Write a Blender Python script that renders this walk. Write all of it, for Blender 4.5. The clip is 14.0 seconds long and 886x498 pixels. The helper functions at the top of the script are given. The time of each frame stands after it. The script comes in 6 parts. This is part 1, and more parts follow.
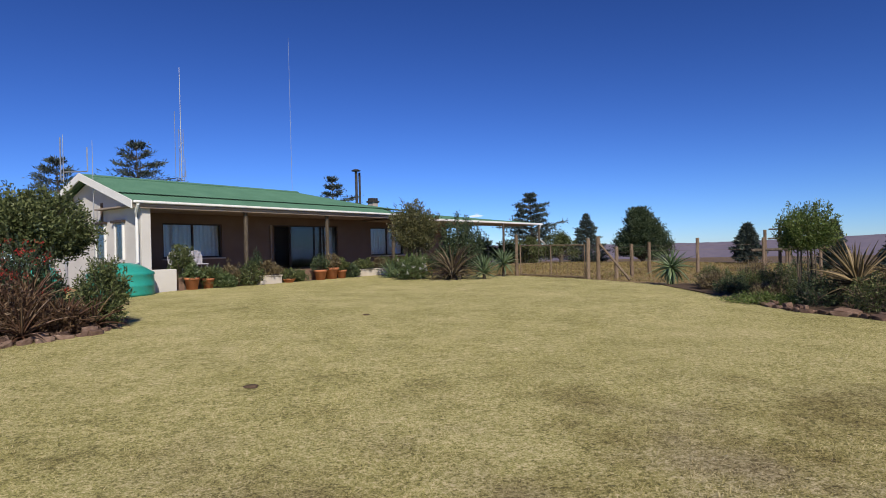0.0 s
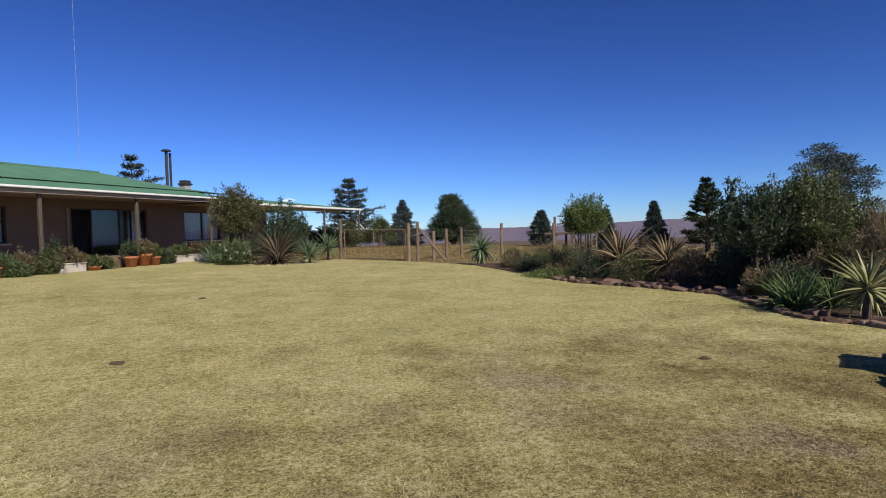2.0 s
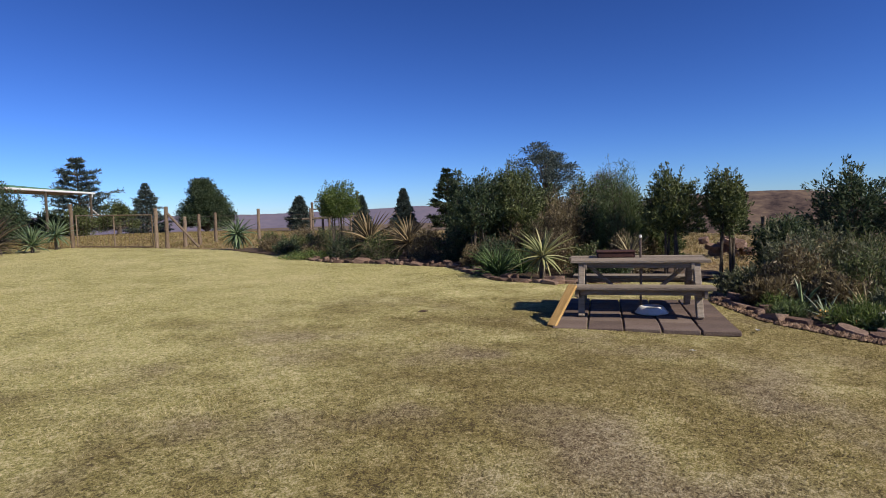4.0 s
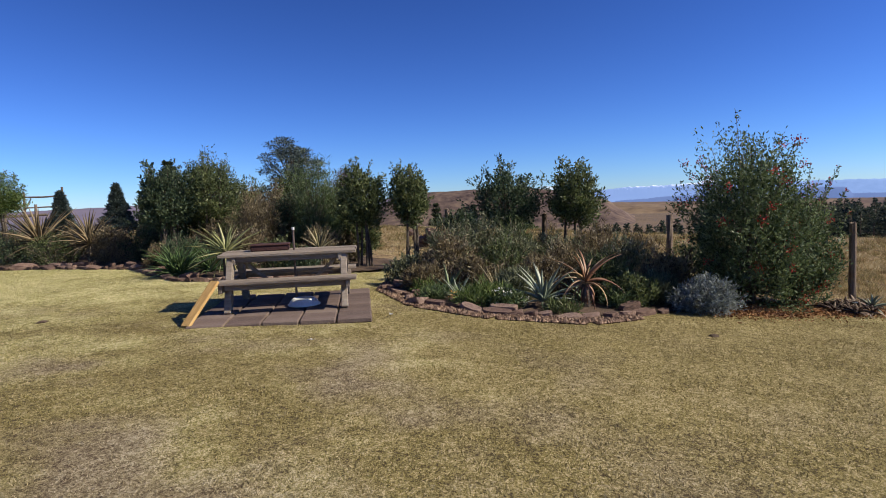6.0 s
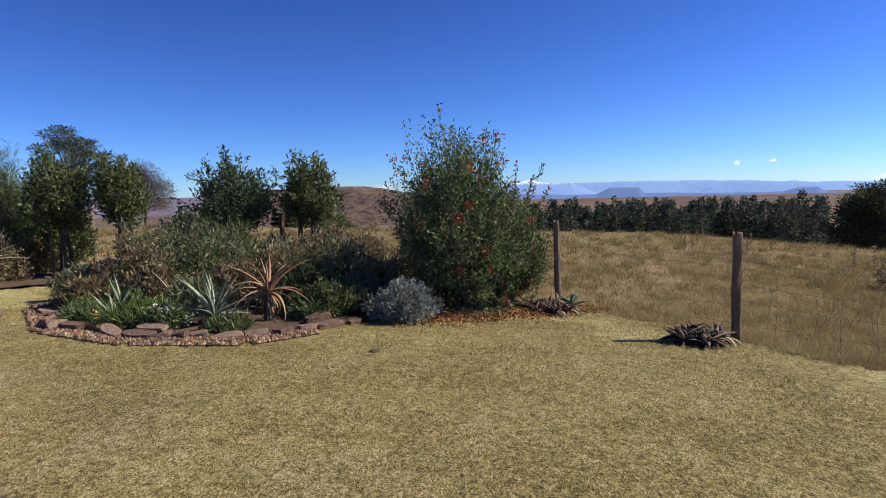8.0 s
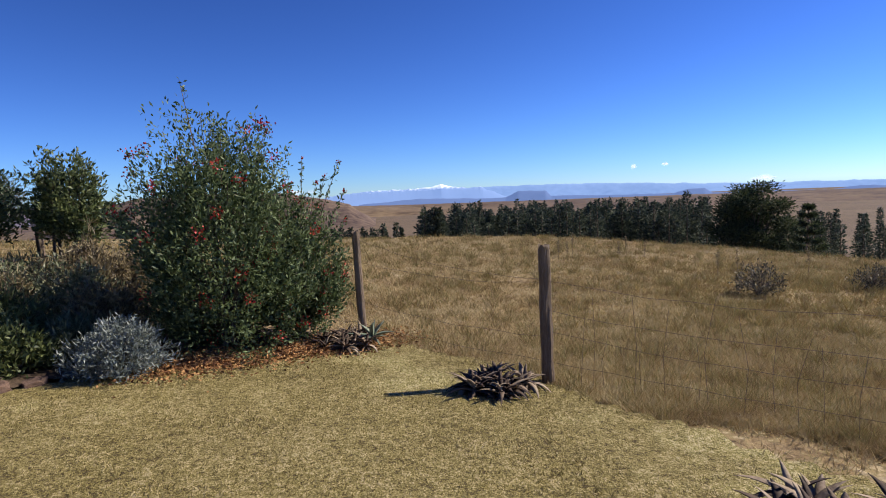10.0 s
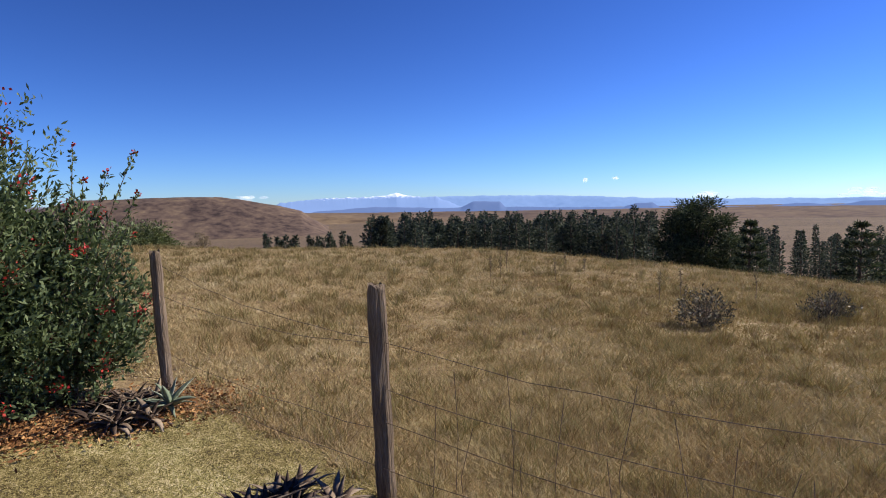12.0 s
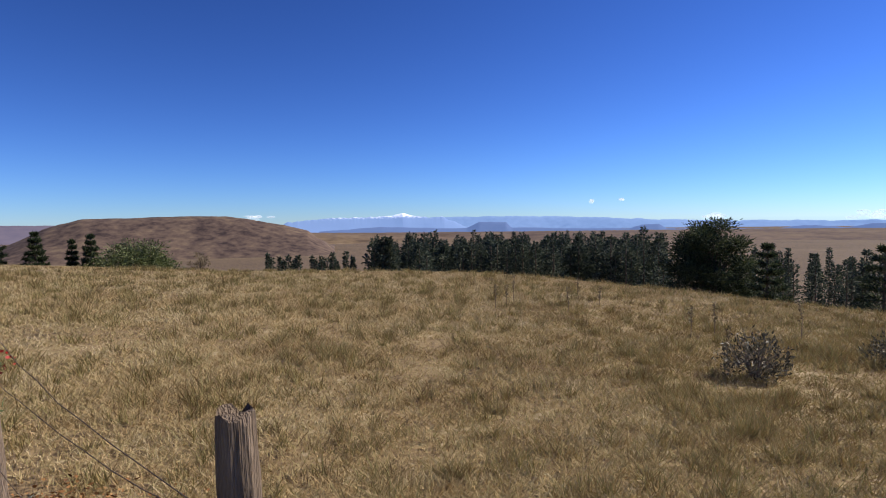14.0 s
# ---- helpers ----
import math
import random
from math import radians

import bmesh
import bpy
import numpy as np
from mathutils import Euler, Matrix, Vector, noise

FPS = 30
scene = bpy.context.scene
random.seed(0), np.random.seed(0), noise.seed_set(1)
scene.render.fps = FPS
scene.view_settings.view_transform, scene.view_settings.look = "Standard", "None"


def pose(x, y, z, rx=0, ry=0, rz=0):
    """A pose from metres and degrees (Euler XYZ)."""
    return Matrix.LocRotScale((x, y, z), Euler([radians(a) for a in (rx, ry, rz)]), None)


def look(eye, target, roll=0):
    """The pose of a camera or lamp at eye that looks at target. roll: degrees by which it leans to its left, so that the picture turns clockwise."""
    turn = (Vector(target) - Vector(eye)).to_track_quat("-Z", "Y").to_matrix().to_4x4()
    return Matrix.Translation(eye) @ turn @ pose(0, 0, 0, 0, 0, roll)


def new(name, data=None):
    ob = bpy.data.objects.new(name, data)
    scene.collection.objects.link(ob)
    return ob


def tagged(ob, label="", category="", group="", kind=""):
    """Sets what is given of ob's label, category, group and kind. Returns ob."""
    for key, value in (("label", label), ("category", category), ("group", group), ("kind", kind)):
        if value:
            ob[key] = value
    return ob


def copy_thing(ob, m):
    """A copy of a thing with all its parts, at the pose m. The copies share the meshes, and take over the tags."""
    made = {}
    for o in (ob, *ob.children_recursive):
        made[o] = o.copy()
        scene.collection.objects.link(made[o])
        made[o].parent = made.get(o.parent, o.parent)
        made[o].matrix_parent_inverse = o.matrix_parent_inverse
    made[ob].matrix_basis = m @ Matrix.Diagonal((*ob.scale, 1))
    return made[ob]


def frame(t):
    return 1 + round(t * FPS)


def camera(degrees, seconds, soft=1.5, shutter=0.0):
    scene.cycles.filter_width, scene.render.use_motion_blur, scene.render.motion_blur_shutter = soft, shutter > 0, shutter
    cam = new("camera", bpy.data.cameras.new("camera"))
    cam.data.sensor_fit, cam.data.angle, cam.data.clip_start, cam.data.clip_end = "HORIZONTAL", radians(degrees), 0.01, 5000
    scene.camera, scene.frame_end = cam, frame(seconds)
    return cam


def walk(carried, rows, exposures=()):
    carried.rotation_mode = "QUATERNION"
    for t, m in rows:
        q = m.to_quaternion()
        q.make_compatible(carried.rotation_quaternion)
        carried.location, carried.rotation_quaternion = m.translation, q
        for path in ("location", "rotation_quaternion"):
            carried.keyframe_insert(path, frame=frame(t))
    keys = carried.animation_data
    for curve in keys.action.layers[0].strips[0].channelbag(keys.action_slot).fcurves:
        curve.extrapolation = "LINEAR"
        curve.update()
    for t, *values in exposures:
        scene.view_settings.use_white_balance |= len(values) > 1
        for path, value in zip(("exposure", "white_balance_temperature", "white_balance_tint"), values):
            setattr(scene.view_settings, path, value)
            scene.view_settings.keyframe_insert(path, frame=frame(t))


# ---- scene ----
cam = camera(73.9, 14.0, soft=1.0)
PATH = [
    (0.0, (0.000, 0.000, 1.500), (0.000, 2.000, 1.503), -1.54),
    (0.5, (-0.148, -0.256, 1.507), (0.008, 1.738, 1.507), -1.61),
    (1.0, (-0.276, -0.522, 1.487), (0.001, 1.459, 1.475), -1.59),
    (1.5, (-0.422, -0.781, 1.482), (0.001, 1.173, 1.438), -1.61),
    (2.0, (-0.565, -1.054, 1.487), (0.048, 0.849, 1.422), -1.66),
    (4.3, (-1.032, -2.335, 1.409), (0.365, -0.911, 1.27), -1.8),
    (4.5, (-0.969, -2.44, 1.394), (0.49, -1.079, 1.253), -1.9),
    (5.0, (-0.687, -2.646, 1.382), (0.919, -1.465, 1.227), -2.1),
    (5.5, (-0.4, -2.881, 1.371), (1.316, -1.867, 1.202), -2.0),
    (6.0, (-0.072, -3.117, 1.326), (1.714, -2.233, 1.155), -2.0),
    (6.5, (0.26, -3.413, 1.301), (2.119, -2.697, 1.123), -1.8),
    (7.0, (0.625, -3.77, 1.284), (2.539, -3.222, 1.098), -1.8),
    (7.5, (1.003, -4.14, 1.265), (2.946, -3.708, 1.076), -1.8),
    (8.0, (1.401, -4.502, 1.248), (3.358, -4.139, 1.054), -1.8),
    (8.5, (1.795, -4.878, 1.241), (3.763, -4.583, 1.043), -1.6),
    (8.7, (1.955, -5.028, 1.196), (3.929, -4.776, 1.003), -1.6),
    (10.8, (3.85, -6.184, 1.176), (5.842, -6.177, 1.0), -1.9),
    (11.0, (4.01, -6.314, 1.159), (6.003, -6.322, 0.995), -1.4),
    (11.5, (4.484, -6.448, 1.143), (6.476, -6.514, 0.978), -1.3),
    (12.0, (4.905, -6.576, 1.15), (6.896, -6.659, 0.987), -1.2),
    (12.5, (5.343, -6.666, 1.153), (7.336, -6.744, 1.013), -1.2),
    (13.0, (5.787, -6.741, 1.16), (7.782, -6.814, 1.042), -1.1),
    (13.5, (6.181, -6.773, 1.166), (8.177, -6.841, 1.06), -0.9),
    (14.0, (6.469, -6.797, 1.168), (8.466, -6.861, 1.074), -0.9),
]
walk(cam, [(t, look(eye, target, roll)) for t, eye, target, roll in PATH],
     exposures=[(0.0, 0.0), (2.2, 0.02), (4.8, 0.26), (7.5, 0.44), (11.0, 0.46), (12.5, 0.40), (14.0, 0.30)])


# ---- world and sun ----
SUN_TO = Vector((0.30, -0.954, 0.0)).normalized()
SUN_ELEV = radians(39)
world = bpy.data.worlds.new("sky")
scene.world = world
world.use_nodes = True
wn = world.node_tree
sky = wn.nodes.new("ShaderNodeTexSky")
sky.sky_type = "NISHITA"
sky.sun_disc = False
sky.sun_elevation = SUN_ELEV
sky.sun_rotation = math.atan2(SUN_TO.x, SUN_TO.y)
sky.altitude = 2000
sky.air_density = 1.0
sky.dust_density = 0.1
sky.ozone_density = 3.0
back = wn.nodes["Background"]
back.inputs["Strength"].default_value = 0.05
deep = wn.nodes.new("ShaderNodeGamma")
deep.inputs["Gamma"].default_value = 1.42
tint = wn.nodes.new("ShaderNodeMix")
tint.data_type, tint.blend_type = "RGBA", "MULTIPLY"
tint.inputs["Factor"].default_value = 1.0
tint.inputs["B"].default_value = (0.43, 0.59, 0.965, 1)
wn.links.new(sky.outputs["Color"], deep.inputs["Color"])
wn.links.new(deep.outputs["Color"], tint.inputs["A"])
wn.links.new(tint.outputs["Result"], back.inputs["Color"])
sun = new("sun", bpy.data.lights.new("sun", "SUN"))
sun.data.energy = 5.0
sun.data.angle = radians(0.55)
sun.data.color = (1.0, 0.91, 0.77)
sun_dir = Vector((SUN_TO.x * math.cos(SUN_ELEV), SUN_TO.y * math.cos(SUN_ELEV), math.sin(SUN_ELEV)))
sun.matrix_world = look(sun_dir * 50, (0, 0, 0))


# ---- materials ----
def material(name, colours, scale=4.0, rough=0.8, fine=60.0, bump=0.3, island=0.0, metal=0.0, stretch=(1, 1, 1), detail=4.0, coords="Object", spec=0.3, thin=0.0, piece=0.0, clear_glow=0.0, haze=None):
    """Noise-driven colours at two scales, fine relief, and variation from leaf to leaf or from piece to piece."""
    m = bpy.data.materials.new(name)
    m.use_nodes = True
    nt = m.node_tree
    bsdf = nt.nodes["Principled BSDF"]
    tc = nt.nodes.new("ShaderNodeTexCoord")
    mp = nt.nodes.new("ShaderNodeMapping")
    mp.inputs["Scale"].default_value = stretch
    nt.links.new(tc.outputs[coords], mp.inputs["Vector"])
    n1 = nt.nodes.new("ShaderNodeTexNoise")
    n1.inputs["Scale"].default_value = scale
    n1.inputs["Detail"].default_value = detail
    n2 = nt.nodes.new("ShaderNodeTexNoise")
    n2.inputs["Scale"].default_value = fine
    n2.inputs["Detail"].default_value = 3
    for n in (n1, n2):
        nt.links.new(mp.outputs["Vector"], n.inputs["Vector"])
    mix = nt.nodes.new("ShaderNodeMath")
    mix.operation = "MULTIPLY_ADD"
    mix.inputs[1].default_value = 0.45
    nt.links.new(n2.outputs["Fac"], mix.inputs[0])
    sub = nt.nodes.new("ShaderNodeMath")
    sub.operation = "MULTIPLY"
    sub.inputs[1].default_value = 0.55
    nt.links.new(n1.outputs["Fac"], sub.inputs[0])
    nt.links.new(sub.outputs[0], mix.inputs[2])
    fac = mix.outputs[0]
    for amount, source, socket in ((island, "ShaderNodeNewGeometry", "Random Per Island"), (piece, "ShaderNodeObjectInfo", "Random")):
        if amount:
            gi = nt.nodes.new(source)
            add = nt.nodes.new("ShaderNodeMath")
            add.operation = "MULTIPLY_ADD"
            add.inputs[1].default_value = amount
            nt.links.new(gi.outputs[socket], add.inputs[0])
            off = nt.nodes.new("ShaderNodeMath")
            off.operation = "SUBTRACT"
            off.inputs[1].default_value = amount / 2
            nt.links.new(fac, off.inputs[0])
            nt.links.new(off.outputs[0], add.inputs[2])
            fac = add.outputs[0]
    ramp = nt.nodes.new("ShaderNodeValToRGB")
    lo, hi = (0.3, 0.7) if not (island or piece) else (0.18, 0.82)
    el = ramp.color_ramp.elements
    el[0].position, el[1].position = lo, hi
    el[0].color, el[1].color = (*colours[0], 1), (*colours[-1], 1)
    for i, c in enumerate(colours[1:-1]):
        e = el.new(lo + (hi - lo) * (i + 1) / (len(colours) - 1))
        e.color = (*c, 1)
    nt.links.new(fac, ramp.inputs["Fac"])
    nt.links.new(ramp.outputs["Color"], bsdf.inputs["Base Color"])
    bsdf.inputs["Roughness"].default_value = rough
    bsdf.inputs["Metallic"].default_value = metal
    bsdf.inputs["Specular IOR Level"].default_value = spec
    if bump:
        b = nt.nodes.new("ShaderNodeBump")
        b.inputs["Strength"].default_value = bump
        b.inputs["Distance"].default_value = 0.02
        nt.links.new(n2.outputs["Fac"], b.inputs["Height"])
        nt.links.new(b.outputs["Normal"], bsdf.inputs["Normal"])
    if thin:
        tr = nt.nodes.new("ShaderNodeBsdfTranslucent")
        nt.links.new(ramp.outputs["Color"], tr.inputs["Color"])
        ms = nt.nodes.new("ShaderNodeMixShader")
        ms.inputs["Fac"].default_value = thin
        nt.links.new(bsdf.outputs["BSDF"], ms.inputs[1])
        nt.links.new(tr.outputs["BSDF"], ms.inputs[2])
        nt.links.new(ms.outputs["Shader"], nt.nodes["Material Output"].inputs["Surface"])
    # emission stands in for the blue haze over far hills
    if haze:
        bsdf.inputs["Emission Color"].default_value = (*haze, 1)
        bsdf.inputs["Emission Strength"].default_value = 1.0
    if clear_glow:
        # white glow added to lift the shaded undersides of clouds
        bsdf.inputs["Emission Color"].default_value = (0.9, 0.93, 1.0, 1)
        bsdf.inputs["Emission Strength"].default_value = 0.5
        tr = nt.nodes.new("ShaderNodeBsdfTransparent")
        ms = nt.nodes.new("ShaderNodeMixShader")
        ms.inputs["Fac"].default_value = clear_glow
        nt.links.new(bsdf.outputs["BSDF"], ms.inputs[1])
        nt.links.new(tr.outputs["BSDF"], ms.inputs[2])
        nt.links.new(ms.outputs["Shader"], nt.nodes["Material Output"].inputs["Surface"])
    return m


def leaf_material(name, *colours, rough=0.5, thin=0.25, spec=0.4):
    return material(name, colours, scale=1.5, fine=14, rough=rough, bump=0.0, island=0.75, thin=thin, spec=spec)


def mottled(name, scales, weights, colours, worn, at, reach, rough=0.95, bump=0.9, island=0.0, thin=0.0, dead=None, dead_at=(1.6, 0.8), dead_reach=4.2):
    """Ground cover mottled at several scales, with a dry worn stretch round the place `at`."""
    m = bpy.data.materials.new(name)
    m.use_nodes = True
    nt = m.node_tree
    bsdf = nt.nodes["Principled BSDF"]
    geo = nt.nodes.new("ShaderNodeNewGeometry")

    def calc(op, a, b2):
        n = nt.nodes.new("ShaderNodeMath")
        n.operation = op
        for k, v in enumerate((a, b2)):
            if isinstance(v, (int, float)):
                n.inputs[k].default_value = v
            else:
                nt.links.new(v, n.inputs[k])
        return n.outputs[0]

    total, last, big, mid = None, None, None, None
    for s, w in zip(scales, weights):
        n = nt.nodes.new("ShaderNodeTexNoise")
        n.inputs["Scale"].default_value = s
        n.inputs["Detail"].default_value = 5
        n.inputs["Roughness"].default_value = 0.6
        nt.links.new(geo.outputs["Position"], n.inputs["Vector"])
        term = calc("MULTIPLY", calc("SUBTRACT", n.outputs["Fac"], 0.5), w)
        total = term if total is None else calc("ADD", total, term)
        mid = mid or (n.outputs["Fac"] if big else None)
        big = big or n.outputs["Fac"]
        last = n.outputs["Fac"]
    if island:
        total = calc("ADD", total, calc("MULTIPLY", calc("SUBTRACT", geo.outputs["Random Per Island"], 0.5), island))
    total = calc("ADD", total, 0.5)

    def ramp(cols):
        r = nt.nodes.new("ShaderNodeValToRGB")
        el = r.color_ramp.elements
        el[0].position, el[1].position = 0.05, 0.95
        el[0].color, el[1].color = (*cols[0], 1), (*cols[-1], 1)
        for k, col in enumerate(cols[1:-1]):
            el.new(0.05 + 0.9 * (k + 1) / (len(cols) - 1)).color = (*col, 1)
        nt.links.new(total, r.inputs["Fac"])
        return r.outputs["Color"]

    sep = nt.nodes.new("ShaderNodeSeparateXYZ")
    nt.links.new(geo.outputs["Position"], sep.inputs[0])
    dx, dy = calc("SUBTRACT", sep.outputs[0], at[0]), calc("SUBTRACT", sep.outputs[1], at[1])
    d = calc("SQRT", calc("ADD", calc("MULTIPLY", dx, dx), calc("MULTIPLY", dy, dy)), 0)
    dry = nt.nodes.new("ShaderNodeMapRange")
    nt.links.new(calc("ADD", calc("ADD", d, calc("MULTIPLY", calc("SUBTRACT", big, 0.5), reach * 1.6)), calc("MULTIPLY", calc("SUBTRACT", mid, 0.5), reach * 1.1)), dry.inputs["Value"])
    dry.inputs["From Min"].default_value, dry.inputs["From Max"].default_value = reach * 1.4, reach * 0.6
    mix = nt.nodes.new("ShaderNodeMix")
    mix.data_type = "RGBA"
    nt.links.new(dry.outputs["Result"], mix.inputs["Factor"])
    nt.links.new(ramp(colours), mix.inputs["A"])
    nt.links.new(ramp(worn), mix.inputs["B"])
    if dead:
        nd = nt.nodes.new("ShaderNodeTexNoise")
        nd.inputs["Scale"].default_value = 0.85
        nd.inputs["Detail"].default_value = 4
        nt.links.new(geo.outputs["Position"], nd.inputs["Vector"])
        spot = nt.nodes.new("ShaderNodeMapRange")
        nt.links.new(nd.outputs["Fac"], spot.inputs["Value"])
        spot.inputs["From Min"].default_value, spot.inputs["From Max"].default_value = 0.50, 0.66
        grey = nt.nodes.new("ShaderNodeMix")
        grey.data_type = "RGBA"
        ex, ey = calc("SUBTRACT", sep.outputs[0], dead_at[0]), calc("SUBTRACT", sep.outputs[1], dead_at[1])
        near = nt.nodes.new("ShaderNodeMapRange")
        nt.links.new(calc("SQRT", calc("ADD", calc("MULTIPLY", ex, ex), calc("MULTIPLY", ey, ey)), 0), near.inputs["Value"])
        near.inputs["From Min"].default_value, near.inputs["From Max"].default_value = dead_reach * 1.35, dead_reach * 0.5
        nt.links.new(calc("MULTIPLY", spot.outputs["Result"], calc("ADD", calc("MULTIPLY", near.outputs["Result"], 0.7), 0.06)), grey.inputs["Factor"])
        nt.links.new(mix.outputs["Result"], grey.inputs["A"])
        nt.links.new(ramp(dead), grey.inputs["B"])
        mix = grey
    nt.links.new(mix.outputs["Result"], bsdf.inputs["Base Color"])
    bsdf.inputs["Roughness"].default_value = rough
    bsdf.inputs["Specular IOR Level"].default_value = 0.15
    if bump:
        bp = nt.nodes.new("ShaderNodeBump")
        bp.inputs["Strength"].default_value = bump
        bp.inputs["Distance"].default_value = 0.03
        nt.links.new(last, bp.inputs["Height"])
        nt.links.new(bp.outputs["Normal"], bsdf.inputs["Normal"])
    if thin:
        tr = nt.nodes.new("ShaderNodeBsdfTranslucent")
        nt.links.new(mix.outputs["Result"], tr.inputs["Color"])
        ms = nt.nodes.new("ShaderNodeMixShader")
        ms.inputs["Fac"].default_value = thin
        nt.links.new(bsdf.outputs["BSDF"], ms.inputs[1])
        nt.links.new(tr.outputs["BSDF"], ms.inputs[2])
        nt.links.new(ms.outputs["Shader"], nt.nodes["Material Output"].inputs["Surface"])
    return m


GREENISH = [(0.165, 0.15, 0.06), (0.31, 0.288, 0.10), (0.44, 0.405, 0.155), (0.545, 0.485, 0.22), (0.72, 0.625, 0.375)]
WORN = [(0.092, 0.067, 0.031), (0.185, 0.146, 0.055), (0.25, 0.206, 0.072), (0.315, 0.252, 0.104), (0.45, 0.365, 0.195)]
DEAD = [(0.12, 0.084, 0.052), (0.20, 0.15, 0.095), (0.28, 0.22, 0.14), (0.35, 0.285, 0.185), (0.46, 0.39, 0.27)]
M_LAWN = mottled("lawn_turf", (0.35, 1.4, 9.0, 26.0, 70.0), (0.6, 0.5, 1.0, 2.1, 2.8), GREENISH, WORN, (4.6, -3.8), 7.2, dead=DEAD)
M_BLADE = mottled("lawn_blade", (0.35, 1.4, 9.0), (0.5, 0.45, 0.5), GREENISH[1:], WORN[1:], (4.6, -3.8), 7.2, bump=0, island=1.15, thin=0.25, rough=0.7, dead=DEAD[1:])
PLAIN = [(0.078, 0.055, 0.041), (0.12, 0.086, 0.059), (0.162, 0.117, 0.076), (0.205, 0.152, 0.096)]
VELD = [(0.08, 0.055, 0.035), (0.18, 0.125, 0.068), (0.28, 0.20, 0.108), (0.25, 0.195, 0.096), (0.43, 0.34, 0.21)]
M_FIELD = mottled("veld_soil", (0.012, 0.3, 2.5, 14.0), (0.9, 1.0, 1.5, 2.2), PLAIN, VELD, (6.0, -6.0), 110.0)
STRAW = [(0.24, 0.16, 0.078), (0.40, 0.29, 0.148), (0.52, 0.40, 0.222), (0.34, 0.29, 0.134), (0.64, 0.525, 0.34)]
RANK = [(0.15, 0.098, 0.042), (0.26, 0.18, 0.078), (0.36, 0.265, 0.12), (0.235, 0.21, 0.08), (0.46, 0.36, 0.19)]
M_STRAW = mottled("veld_blade", (0.22, 0.7, 3.0), (0.9, 0.9, 0.8), STRAW, RANK, (14.0, -16.0), 8.0, bump=0, island=0.6, thin=0.25, rough=0.75)
M_TUSSOCK = material("tussock_blade", [(0.152, 0.094, 0.043), (0.284, 0.202, 0.084), (0.20, 0.194, 0.07), (0.455, 0.338, 0.162)], scale=0.5, fine=3, bump=0, island=0.55, rough=0.8, thin=0.25)
M_SOIL = material("bed_soil", [(0.035, 0.024, 0.017), (0.09, 0.06, 0.04), (0.15, 0.10, 0.065)], scale=3, fine=40, bump=1.0, rough=0.95)
M_MULCH = material("leaf_litter", [(0.14, 0.06, 0.025), (0.30, 0.14, 0.05), (0.42, 0.24, 0.10)], scale=3, fine=30, bump=0.4, island=0.8, rough=0.85)
M_ROCK = material("sandstone", [(0.085, 0.053, 0.04), (0.20, 0.125, 0.093), (0.35, 0.245, 0.185)], scale=5, fine=45, bump=0.8, rough=0.9, piece=0.5)
M_PEBBLE = material("pebbles", [(0.07, 0.042, 0.027), (0.18, 0.11, 0.07), (0.35, 0.24, 0.16)], scale=9, fine=60, bump=0.4, rough=0.9, island=0.8)
M_SLAB = material("concrete_slab", [(0.075, 0.052, 0.043), (0.14, 0.10, 0.082), (0.215, 0.165, 0.135)], scale=2.5, fine=55, bump=0.5, rough=0.9, piece=0.35)
M_TIMBER = material("weathered_timber", [(0.11, 0.085, 0.062), (0.27, 0.22, 0.17), (0.43, 0.365, 0.29)], scale=3, fine=22, bump=0.7, rough=0.85, stretch=(0.6, 8, 8), piece=0.3)
M_POST = material("fence_timber", [(0.06, 0.041, 0.027), (0.19, 0.138, 0.095), (0.35, 0.27, 0.20)], scale=7, fine=30, bump=0.9, rough=0.85, stretch=(6, 6, 0.5), piece=0.2)
M_PINE_PLANK = material("raw_pine_plank", [(0.34, 0.19, 0.06), (0.50, 0.31, 0.11), (0.62, 0.42, 0.18)], scale=2.5, fine=20, bump=0.4, rough=0.7, stretch=(7, 7, 0.6))
M_WIRE = material("rusted_wire", [(0.09, 0.065, 0.055), (0.22, 0.17, 0.14)], scale=30, rough=0.6, metal=0.6, bump=0.2)
M_BARK = material("bark", [(0.035, 0.028, 0.022), (0.10, 0.08, 0.06), (0.19, 0.155, 0.12)], scale=8, fine=40, bump=0.9, rough=0.95, stretch=(3, 3, 0.7))
M_STEM = material("pale_stem", [(0.12, 0.09, 0.065), (0.26, 0.20, 0.15)], scale=10, fine=50, bump=0.4, rough=0.9)
M_ROOF = material("green_roof_sheet", [(0.066, 0.155, 0.098), (0.088, 0.198, 0.128), (0.115, 0.235, 0.16)], scale=1.2, fine=18, bump=0.15, rough=0.55, spec=0.4)
M_WHITE = material("white_paint", [(0.66, 0.66, 0.64), (0.80, 0.80, 0.78)], scale=2, fine=30, bump=0.1, rough=0.6)
M_PLASTER = material("grey_plaster", [(0.50, 0.475, 0.445), (0.62, 0.60, 0.57)], scale=1.2, fine=60, bump=0.3, rough=0.9)
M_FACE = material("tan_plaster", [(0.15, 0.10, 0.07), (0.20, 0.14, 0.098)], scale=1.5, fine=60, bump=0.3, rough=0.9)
M_SOFFIT = material("soffit_board", [(0.27, 0.22, 0.18), (0.34, 0.28, 0.235)], scale=2, fine=30, bump=0.1, rough=0.8)
M_FLOOR = material("veranda_floor", [(0.16, 0.10, 0.075), (0.25, 0.165, 0.12)], scale=3, fine=30, bump=0.2, rough=0.7)
M_DARKWOOD = material("dark_frame", [(0.03, 0.022, 0.018), (0.075, 0.055, 0.042)], scale=4, fine=40, bump=0.2, rough=0.5)
